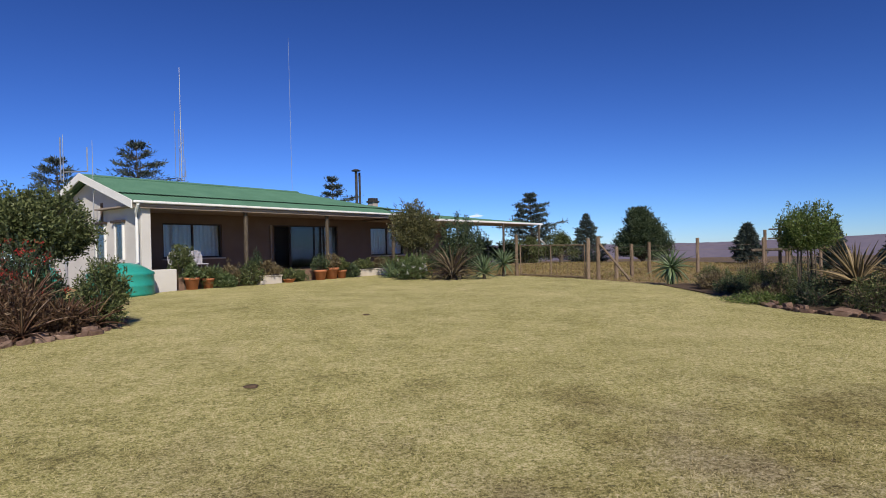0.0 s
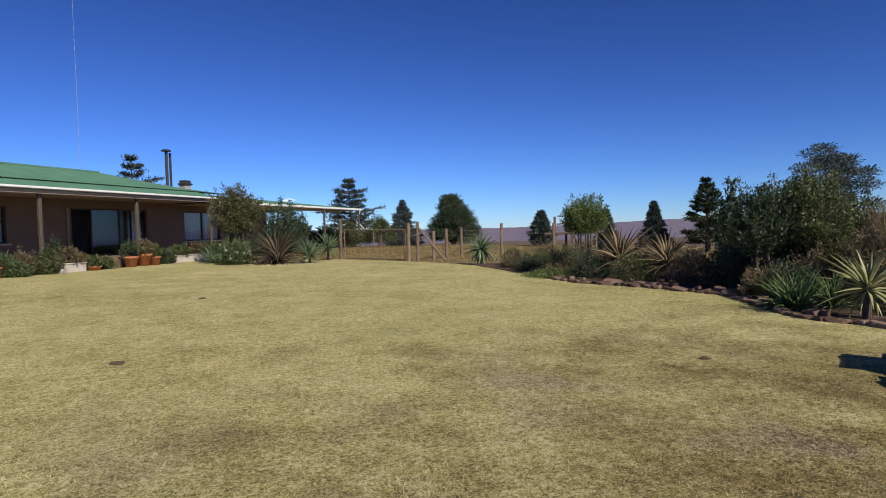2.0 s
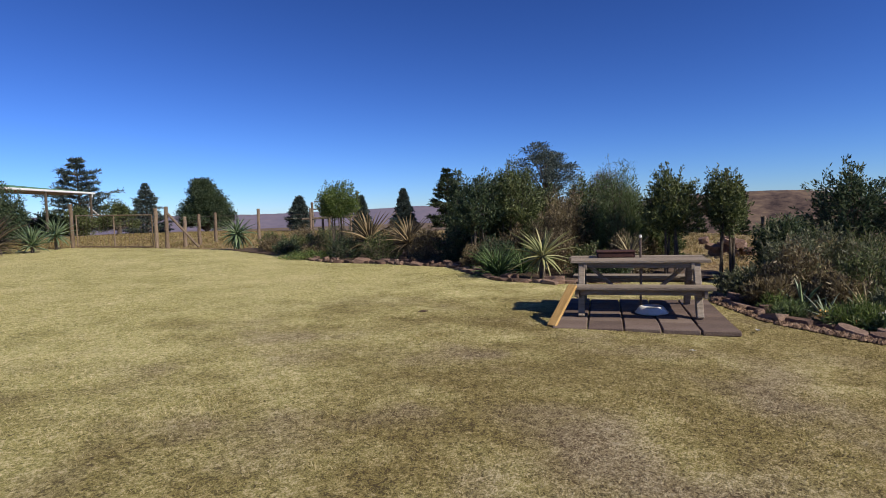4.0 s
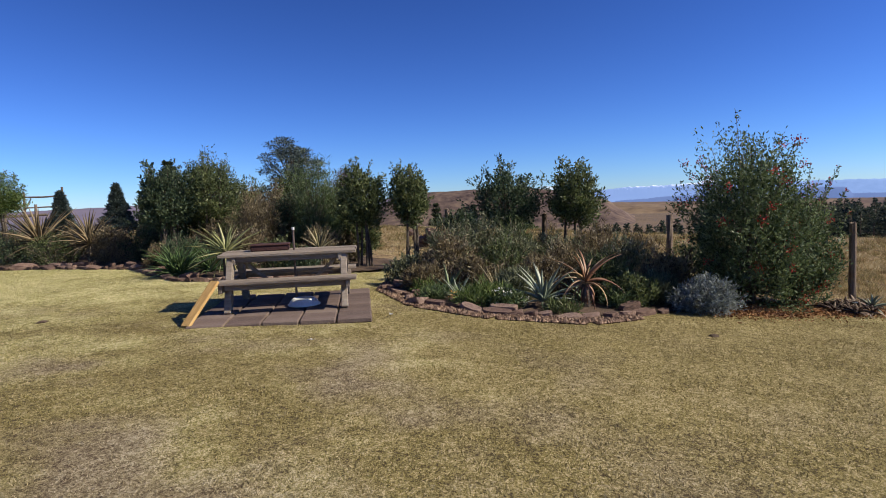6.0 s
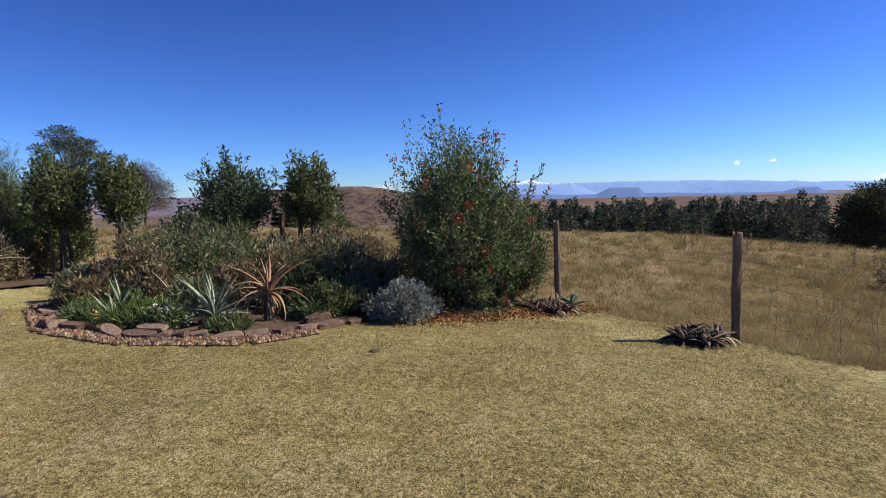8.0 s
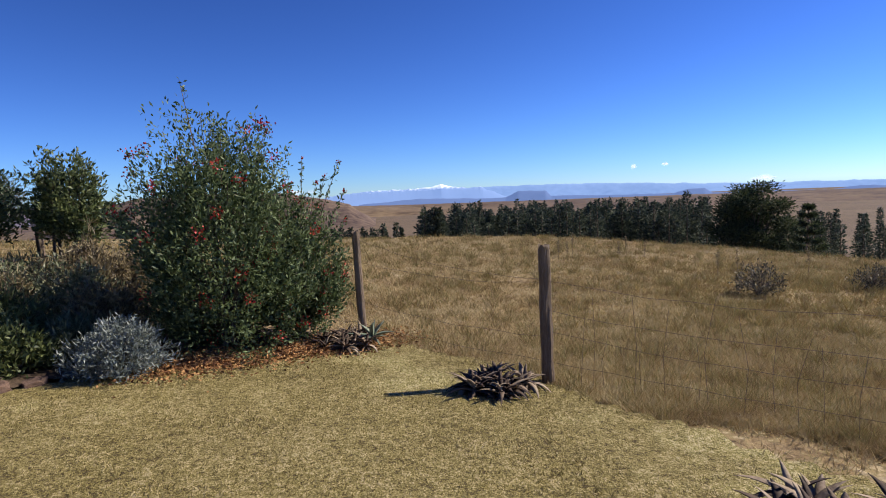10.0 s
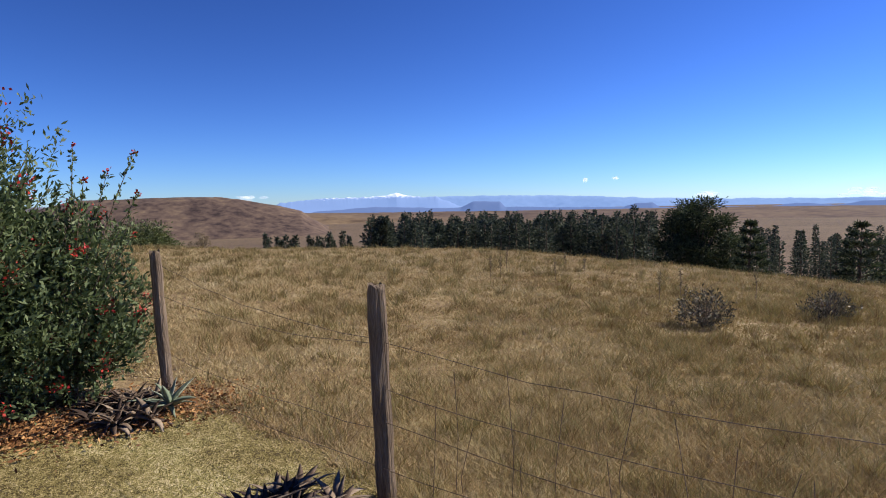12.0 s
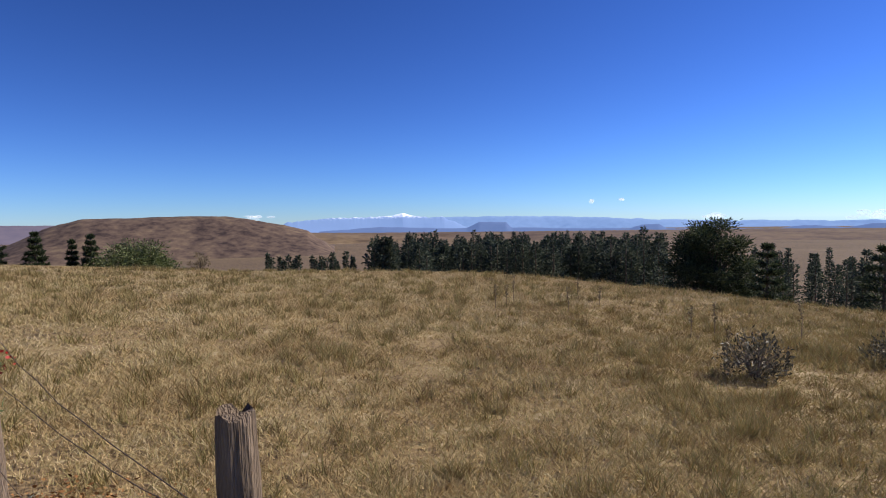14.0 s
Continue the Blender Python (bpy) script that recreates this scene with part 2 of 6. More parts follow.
M_ROOM = material("room_plaster", [(0.30, 0.27, 0.23), (0.36, 0.33, 0.29)], scale=2, fine=30, bump=0.1, rough=0.9)
M_CURTAIN = material("net_curtain", [(0.66, 0.66, 0.70), (0.80, 0.80, 0.83)], scale=2, fine=20, bump=0.1, rough=0.9)
M_STEEL = material("galvanised_steel", [(0.30, 0.31, 0.32), (0.50, 0.51, 0.52)], scale=5, fine=30, bump=0.1, rough=0.45, metal=0.7)
M_FLUE = material("black_flue", [(0.022, 0.02, 0.02), (0.06, 0.055, 0.05)], scale=5, fine=30, bump=0.1, rough=0.6)
M_TANK = material("turquoise_plastic", [(0.02, 0.26, 0.21), (0.035, 0.34, 0.28)], scale=2, fine=20, bump=0.05, rough=0.4)
M_TERRA = material("terracotta", [(0.34, 0.12, 0.055), (0.48, 0.19, 0.09)], scale=5, fine=40, bump=0.2, rough=0.85)
M_TROUGH = material("cement_trough", [(0.42, 0.37, 0.32), (0.56, 0.51, 0.45)], scale=4, fine=40, bump=0.3, rough=0.9)
M_RUSTBOX = material("rusted_tin", [(0.035, 0.016, 0.014), (0.085, 0.036, 0.029)], scale=6, fine=40, bump=0.5, rough=0.85)
M_BASIN = material("white_enamel", [(0.62, 0.61, 0.58), (0.78, 0.77, 0.74)], scale=4, fine=30, bump=0.1, rough=0.35)
M_CHAIR = material("lilac_grey_paint", [(0.36, 0.35, 0.40), (0.46, 0.45, 0.50)], scale=3, fine=30, bump=0.1, rough=0.6)
M_BRICK = material("chimney_brick", [(0.30, 0.25, 0.22), (0.46, 0.41, 0.37)], scale=6, fine=40, bump=0.5, rough=0.9)
TAN = [(0.085, 0.056, 0.036), (0.16, 0.11, 0.066), (0.225, 0.16, 0.092), (0.29, 0.215, 0.125)]
HILL = [(0.036, 0.026, 0.026), (0.075, 0.052, 0.046), (0.112, 0.079, 0.064), (0.148, 0.105, 0.078), (0.19, 0.14, 0.095)]
M_WRACK = mottled("brown_hill", (0.009, 0.035, 0.13), (1.0, 1.1, 1.8), HILL, HILL, (0, 0), 100.0, rough=1.0, bump=0)
M_TAN = mottled("sunlit_grassland", (0.004, 0.016, 0.06), (1.3, 1.5, 1.4), HILL[1:], TAN, (760, 190), 300.0, rough=1.0, bump=0)
# distance haze is put into the colour and glow of these three ranges
M_FARBLUE = material("far_hills_blue_haze", [(0.05, 0.08, 0.15), (0.13, 0.18, 0.28)], scale=0.002, fine=0.02, bump=0, rough=1.0, spec=0, haze=(0.155, 0.245, 0.46))
M_NEARBLUE = material("near_hills_blue_haze", [(0.06, 0.085, 0.16), (0.08, 0.105, 0.18)], scale=0.004, fine=0.03, bump=0, rough=1.0, spec=0, haze=(0.075, 0.12, 0.255))
M_MAUVE = material("mauve_hills_haze", [(0.10, 0.08, 0.095), (0.16, 0.125, 0.13)], scale=0.004, fine=0.03, bump=0, rough=1.0, spec=0, haze=(0.03, 0.04, 0.085))
def snow_material():
    """Rock with broken snow on the upper slopes; blue haze is painted and glows."""
    m = bpy.data.materials.new("snow_range")
    m.use_nodes = True
    nt = m.node_tree
    bsdf = nt.nodes["Principled BSDF"]
    geo = nt.nodes.new("ShaderNodeNewGeometry")
    sep = nt.nodes.new("ShaderNodeSeparateXYZ")
    nt.links.new(geo.outputs["Position"], sep.inputs[0])
    n = nt.nodes.new("ShaderNodeTexNoise")
    n.inputs["Scale"].default_value = 0.04
    n.inputs["Detail"].default_value = 6
    n.inputs["Roughness"].default_value = 0.75
    nt.links.new(geo.outputs["Position"], n.inputs["Vector"])
    h = nt.nodes.new("ShaderNodeMapRange")
    h.inputs["From Min"].default_value, h.inputs["From Max"].default_value = -25.0, 75.0
    nt.links.new(sep.outputs[2], h.inputs["Value"])
    add = nt.nodes.new("ShaderNodeMath")
    add.operation = "ADD"
    nt.links.new(h.outputs["Result"], add.inputs[0])
    nt.links.new(n.outputs["Fac"], add.inputs[1])
    r = nt.nodes.new("ShaderNodeValToRGB")
    el = r.color_ramp.elements
    el[0].position, el[1].position = 0.53, 0.64
    el[0].color, el[1].color = (0.11, 0.15, 0.26, 1), (0.74, 0.77, 0.82, 1)
    half = nt.nodes.new("ShaderNodeMath")
    half.operation = "MULTIPLY"
    half.inputs[1].default_value = 0.5
    nt.links.new(add.outputs[0], half.inputs[0])
    nt.links.new(half.outputs[0], r.inputs["Fac"])
    nt.links.new(r.outputs["Color"], bsdf.inputs["Base Color"])
    bsdf.inputs["Roughness"].default_value = 1.0
    bsdf.inputs["Specular IOR Level"].default_value = 0.0
    # even blue emission stands in for haze before the range
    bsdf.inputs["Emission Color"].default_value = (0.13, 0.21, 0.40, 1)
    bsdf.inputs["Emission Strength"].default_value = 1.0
    return m


M_SNOW = snow_material()
M_CLOUD = material("cloud_white", [(0.80, 0.80, 0.82), (0.9, 0.9, 0.9)], scale=0.01, fine=0.05, bump=0, rough=1.0, spec=0, clear_glow=0.84)

L_OLIVE = leaf_material("leaf_olive", (0.042, 0.058, 0.024), (0.10, 0.128, 0.046), (0.195, 0.22, 0.09), rough=0.5, thin=0.3, spec=0.3)
L_DARK = leaf_material("leaf_dark", (0.026, 0.046, 0.026), (0.06, 0.092, 0.046), (0.13, 0.165, 0.085), rough=0.5, thin=0.3, spec=0.3)
L_BERRYBUSH = leaf_material("leaf_grey_green", (0.045, 0.068, 0.028), (0.10, 0.14, 0.055), (0.20, 0.25, 0.12), rough=0.55, thin=0.32, spec=0.3)
L_BRIGHT = leaf_material("leaf_bright", (0.05, 0.085, 0.022), (0.115, 0.17, 0.04), (0.20, 0.25, 0.075), thin=0.3)
L_BROWN = leaf_material("leaf_brown", (0.082, 0.062, 0.036), (0.175, 0.135, 0.07), (0.285, 0.235, 0.13), thin=0.3)
L_SAGE = leaf_material("leaf_sage", (0.072, 0.086, 0.044), (0.15, 0.165, 0.088), (0.265, 0.275, 0.16), thin=0.3)
L_BRONZE = leaf_material("leaf_bronze", (0.05, 0.055, 0.024), (0.115, 0.118, 0.048), (0.20, 0.19, 0.085), thin=0.3)
L_VELDBUSH = leaf_material("leaf_grey_brown", (0.045, 0.042, 0.028), (0.10, 0.092, 0.06), (0.185, 0.17, 0.115), thin=0.2)
L_TWIG = leaf_material("leaf_sparse_mauve", (0.07, 0.055, 0.05), (0.13, 0.105, 0.09), (0.20, 0.17, 0.14), thin=0.2)
L_RUSSET = leaf_material("leaf_russet", (0.045, 0.026, 0.018), (0.105, 0.06, 0.036), (0.19, 0.125, 0.07), thin=0.25)
L_REED = leaf_material("leaf_reed", (0.055, 0.085, 0.03), (0.10, 0.15, 0.055), (0.17, 0.21, 0.09), thin=0.3)
L_SILVER = leaf_material("leaf_silver", (0.11, 0.135, 0.125), (0.22, 0.25, 0.228), (0.36, 0.39, 0.355))
L_BLUE = leaf_material("needle_blue", (0.032, 0.05, 0.045), (0.07, 0.096, 0.084), (0.125, 0.158, 0.135))
L_PINE = leaf_material("needle_pine", (0.02, 0.03, 0.018), (0.045, 0.064, 0.032), (0.095, 0.115, 0.055), spec=0.15, rough=0.7)
# pine needles lightened and blued: distance haze put into the leaf colour
L_WOOD = leaf_material("needle_plantation_haze", (0.026, 0.038, 0.032), (0.058, 0.077, 0.056), (0.112, 0.132, 0.09), spec=0.15, rough=0.7)
L_ALOE = material("aloe_leaf", [(0.05, 0.09, 0.04), (0.12, 0.18, 0.085), (0.24, 0.30, 0.17)], scale=3, fine=25, bump=0.1, rough=0.45, piece=0.5, spec=0.5)
L_STRAP = material("strap_leaf", [(0.035, 0.07, 0.02), (0.08, 0.14, 0.045), (0.15, 0.21, 0.08)], scale=3, fine=25, bump=0.1, rough=0.5, piece=0.5)
L_ALOEGREY = material("aloe_leaf_grey", [(0.10, 0.13, 0.085), (0.20, 0.24, 0.165), (0.36, 0.40, 0.30)], scale=3, fine=25, bump=0.1, rough=0.45, piece=0.5, spec=0.5)
L_ALOERED = material("aloe_leaf_russet", [(0.12, 0.055, 0.035), (0.27, 0.14, 0.075), (0.36, 0.27, 0.14)], scale=3, fine=25, bump=0.1, rough=0.5, piece=0.6, spec=0.4)
L_ALOEDARK = material("aloe_leaf_dark_russet", [(0.04, 0.022, 0.016), (0.11, 0.055, 0.035), (0.20, 0.14, 0.08)], scale=3, fine=25, bump=0.1, rough=0.5, piece=0.7, spec=0.4)
L_AGVAR = material("variegated_leaf", [(0.08, 0.12, 0.05), (0.24, 0.25, 0.11), (0.48, 0.43, 0.21)], scale=2, fine=14, bump=0.1, rough=0.45, stretch=(1, 5, 5), piece=0.3)
L_AGDARK = material("dead_agave_leaf", [(0.045, 0.028, 0.022), (0.11, 0.074, 0.054), (0.29, 0.225, 0.165)], scale=4, fine=25, bump=0.4, rough=0.8, piece=0.8)
L_YUCCA = material("yucca_leaf", [(0.09, 0.085, 0.04), (0.20, 0.17, 0.085), (0.33, 0.28, 0.16)], scale=3, fine=25, bump=0.1, rough=0.55, piece=0.6)
L_YUCCABROWN = material("yucca_leaf_dry", [(0.065, 0.05, 0.028), (0.145, 0.11, 0.058), (0.26, 0.20, 0.115)], scale=3, fine=25, bump=0.1, rough=0.55, piece=0.8)
L_FLAX = material("flax_leaf", [(0.045, 0.03, 0.027), (0.10, 0.075, 0.05), (0.19, 0.16, 0.10)], scale=3, fine=25, bump=0.1, rough=0.5, piece=0.6)
L_RED = leaf_material("berry_red", (0.26, 0.012, 0.014), (0.42, 0.028, 0.022), (0.52, 0.06, 0.035), thin=0.1)
L_WHITEFL = leaf_material("petal_white", (0.62, 0.60, 0.55), (0.75, 0.74, 0.70), (0.85, 0.84, 0.80), thin=0.1)
L_ORANGE = leaf_material("petal_orange", (0.62, 0.24, 0.05), (0.74, 0.42, 0.10), (0.80, 0.55, 0.16), thin=0.1)


def glass_material():
    m = bpy.data.materials.new("window_glass")
    m.use_nodes = True
    b = m.node_tree.nodes["Principled BSDF"]
    b.inputs["Base Color"].default_value = (0.9, 0.95, 0.95, 1)
    b.inputs["Transmission Weight"].default_value = 1.0
    b.inputs["Roughness"].default_value = 0.02
    b.inputs["IOR"].default_value = 1.5
    return m


M_GLASS = glass_material()


# ---- land form ----
def g(x, y):
    """Height of the ground: nearly level lawn, a slope down into the field, then a drop to the plain."""
    xs = x if x < 12 else 12 + (x - 12) * 0.4
    s = (xs - y) * 0.7071
    soft = 1.5 * math.log1p(math.exp(min((s - 3) / 1.5, 60)))
    h = 0.1 - 0.07 * min(soft, 60) + min(max(0.0, -s - 4), 30) * 0.018 - 0.03 * min(max(0.0, -y - 12), 60)
    h -= 0.024 * min(max(0.0, x - 14), 40) * min(max((y + 9) / 12, 0.0), 1.0)
    r = math.hypot(x - 2, y - 8)
    u = max(0.0, r - 32)
    return h * math.exp(-u / 150) - 18 * (1 - math.exp(-(u / 55) ** 2)) - min(u, 3500) * 0.0145


def gv(x, y, up=0.0):
    return Vector((x, y, g(x, y) + up))


def mesh_object(name, verts, faces, mat, smooth=False):
    me = bpy.data.meshes.new(name)
    me.from_pydata([tuple(v) for v in verts], [], faces)
    me.materials.append(mat)
    if smooth:
        me.polygons.foreach_set("use_smooth", [True] * len(me.polygons))
    me.update()
    return new(name, me)


def soup_object(name, verts, corners, mat):
    """A mesh from an array of points whose faces each take `corners` points in turn."""
    me = bpy.data.meshes.new(name)
    n = len(verts)
    f = n // corners
    me.vertices.add(n)
    me.vertices.foreach_set("co", np.asarray(verts, dtype=np.float32).ravel())
    me.loops.add(n)
    me.loops.foreach_set("vertex_index", np.arange(n, dtype=np.int32))
    me.polygons.add(f)
    me.polygons.foreach_set("loop_start", np.arange(0, n, corners, dtype=np.int32))
    me.polygons.foreach_set("loop_total", np.full(f, corners, dtype=np.int32))
    me.materials.append(mat)
    me.update(calc_edges=True)
    return new(name, me)


def under(ob, parent):
    ob.parent = parent
    return ob


def part(name, bm, mat, parent, label=""):
    me = bpy.data.meshes.new(name)
    bm.to_mesh(me)
    bm.free()
    me.materials.append(mat)
    ob = new(name, me)
    ob.parent = parent
    if label:
        ob["label"] = label
    return ob


def box_bm(size, at=(0, 0, 0), bevel=0.008, turn=None):
    bm = bmesh.new()
    bmesh.ops.create_cube(bm, size=1.0)
    bmesh.ops.scale(bm, vec=size, verts=bm.verts)
    if bevel:
        bmesh.ops.bevel(bm, geom=bm.edges[:], offset=bevel, segments=1, affect="EDGES")
    if turn is not None:
        bmesh.ops.transform(bm, matrix=turn, verts=bm.verts)
    bmesh.ops.translate(bm, vec=at, verts=bm.verts)
    return bm


def tube_bm(points, radii, sides=8, bm=None, wobble=0.0, rng=random):
    """A tapered tube through the points."""
    bm = bm or bmesh.new()
    rings = []
    pts = [Vector(p) for p in points]
    for i, p in enumerate(pts):
        d = (pts[min(i + 1, len(pts) - 1)] - pts[max(i - 1, 0)]).normalized()
        a = d.orthogonal().normalized() if abs(d.z) < 0.95 else d.cross(Vector((0, 1, 0))).normalized()
        b = d.cross(a)
        r = radii[i] if isinstance(radii, (list, tuple)) else radii
        ring = []
        for k in range(sides):
            w = 2 * math.pi * k / sides
            rr = r * (1 + wobble * rng.uniform(-1, 1))
            ring.append(bm.verts.new(p + a * math.cos(w) * rr + b * math.sin(w) * rr))
        rings.append(ring)
    for q, s in zip(rings, rings[1:]):
        for k in range(sides):
            bm.faces.new((q[k], q[(k + 1) % sides], s[(k + 1) % sides], s[k]))
    bm.faces.new(list(reversed(rings[0])))
    bm.faces.new(rings[-1])
    return bm


def lathe_bm(profile, sides=20, closed_top=False):
    bm = bmesh.new()
    rings = []
    for r, z in profile:
        rings.append([bm.verts.new((r * math.cos(2 * math.pi * k / sides), r * math.sin(2 * math.pi * k / sides), z)) for k in range(sides)])
    for q, s in zip(rings, rings[1:]):
        for k in range(sides):
            bm.faces.new((q[k], q[(k + 1) % sides], s[(k + 1) % sides], s[k]))
    bm.faces.new(list(reversed(rings[0])))
    if closed_top:
        bm.faces.new(rings[-1])
    for f in bm.faces:
        f.smooth = len(f.verts) == 4
    return bm


def inside(x, y, poly):
    hit = False
    j = len(poly) - 1
    for i in range(len(poly)):
        (xi, yi), (xj, yj) = poly[i], poly[j]
        if (yi > y) != (yj > y) and x < (xj - xi) * (y - yi) / (yj - yi) + xi:
            hit = not hit
        j = i
    return hit


def inside_many(X, Y, poly):
    hit = np.zeros(len(X), bool)
    j = len(poly) - 1
    for i in range(len(poly)):
        (xi, yi), (xj, yj) = poly[i], poly[j]
        if yi != yj:
            hit ^= ((yi > Y) != (yj > Y)) & (X < (xj - xi) * (Y - yi) / (yj - yi) + xi)
        j = i
    return hit


def sheet(name, poly, step, lift, mat, rough=0.01, mound=0.0):
    """A sheet of ground cover over the polygon, laid on the land."""
    xs = [p[0] for p in poly]
    ys = [p[1] for p in poly]
    nx, ny = int((max(xs) - min(xs)) / step) + 2, int((max(ys) - min(ys)) / step) + 2
    index, verts, faces = {}, [], []

    def vertex(i, j):
        if (i, j) not in index:
            x, y = min(xs) + i * step, min(ys) + j * step
            z = g(x, y) + lift + rough * noise.noise((x * 1.7, y * 1.7, 3)) + mound * (0.5 + 0.5 * noise.noise((x * 0.9, y * 0.9, 7)))
            index[(i, j)] = len(verts)
            verts.append((x, y, z))
        return index[(i, j)]

    for i in range(nx):
        for j in range(ny):
            if inside(min(xs) + (i + 0.5) * step, min(ys) + (j + 0.5) * step, poly):
                faces.append((vertex(i, j), vertex(i + 1, j), vertex(i + 1, j + 1), vertex(i, j + 1)))
    return mesh_object(name, verts, faces, mat, smooth=True)


LAWN = [(-30, -30), (-30, 19), (-13, 19.5), (-9.3, 18.4), (-1.9, 28.6), (0.3, 26.6), (3.1, 25), (5.5, 22.1), (7, 19), (6.9, 14.5), (6.9, 11.6), (7.6, 9.6), (7.9, 7.8), (6.8, 5.4), (7.1, 4.4), (8.4, 3.6),
        (9.3, 3.0), (10.2, 2.3), (9.6, 1.9), (8.9, 2.1), (7.4, 1.5), (6.5, 0.4), (6.25, -0.7), (6.5, -1.6), (7.6, -2.35), (8.1, -3.2), (8.8, -4.3), (9.25, -4.95), (8.6, -5.85), (7.3, -6.75), (6.5, -7.4), (-6, -20), (-15, -30)]
BED_A = [(7, 19), (6.9, 14.5), (6.9, 11.6), (7.6, 9.6), (7.9, 7.8), (6.8, 5.4), (7.1, 4.4), (8.4, 3.6), (9.9, 3.0), (11.6, 3.2), (12.0, 5.5), (12.5, 9), (11, 13), (9.5, 19)]
BED_B = [(8.9, 2.1), (7.4, 1.5), (6.5, 0.4), (6.25, -0.7), (6.5, -1.6), (7.6, -2.35), (8.1, -3.2), (8.8, -4.3), (9.6, -4.4), (10.3, -2.2), (11.0, 0.3), (10.9, 1.6), (9.8, 1.9)]
BED_L = [(-6.6, 8.6), (-5.9, 9.8), (-6.2, 11.4), (-7.2, 12.8), (-9, 14), (-12.5, 12), (-11.5, 7.5), (-8.6, 7.4)]


def ground_sheet():
    n = 150
    c = [math.sinh(6.2 * (2 * i / (n - 1) - 1)) / math.sinh(6.2) * 4900 for i in range(n)]
    verts = [(x + 6, y, g(x + 6, y) - 0.02 + 0.02 * noise.noise((x * 0.8, y * 0.8, 0))) for y in c for x in c]
    faces = [(j * n + i, j * n + i + 1, j * n + n + i + 1, j * n + n + i) for j in range(n - 1) for i in range(n - 1)]
    ob = mesh_object("ground", verts, faces, M_FIELD, smooth=True)
    return tagged(ob, "dry straw-coloured veld falling away to a wide brown plain", "ground", kind="structure")


ground_sheet()
tagged(sheet("lawn", LAWN, 0.16, 0.012, M_LAWN), "mown lawn, half green and half winter-dry", "lawn", kind="structure")
for poly, nm in ((BED_A, "bed_back"), (BED_B, "bed_front"), (BED_L, "bed_side")):
    tagged(sheet(nm, poly, 0.14, 0.018, M_SOIL, rough=0.012, mound=0.03), "dark loose soil of a planted garden bed", "garden bed", kind="structure")


# ---- plant builders ----
def leaves(C, D, L, W, rng, fold=0.25):
    """Corner points of folded leaf blades that start at C and point along D."""
    n = len(C)
    up = rng.normal(size=(n, 3))
    S = np.cross(D, up)
    S /= np.linalg.norm(S, axis=1)[:, None] + 1e-9
    N = np.cross(S, D)
    L, W = np.broadcast_to(L, n)[:, None], np.broadcast_to(W, n)[:, None]
    mid = C + D * L * 0.5
    V = np.empty((n, 4, 3))
    V[:, 0] = C
    V[:, 1] = mid + S * W * 0.5 + N * W * fold
    V[:, 2] = C + D * L
    V[:, 3] = mid - S * W * 0.5 + N * W * fold
    return V.reshape(-1, 3)


def unit(v):
    return v / (np.linalg.norm(v, axis=-1, keepdims=True) + 1e-9)


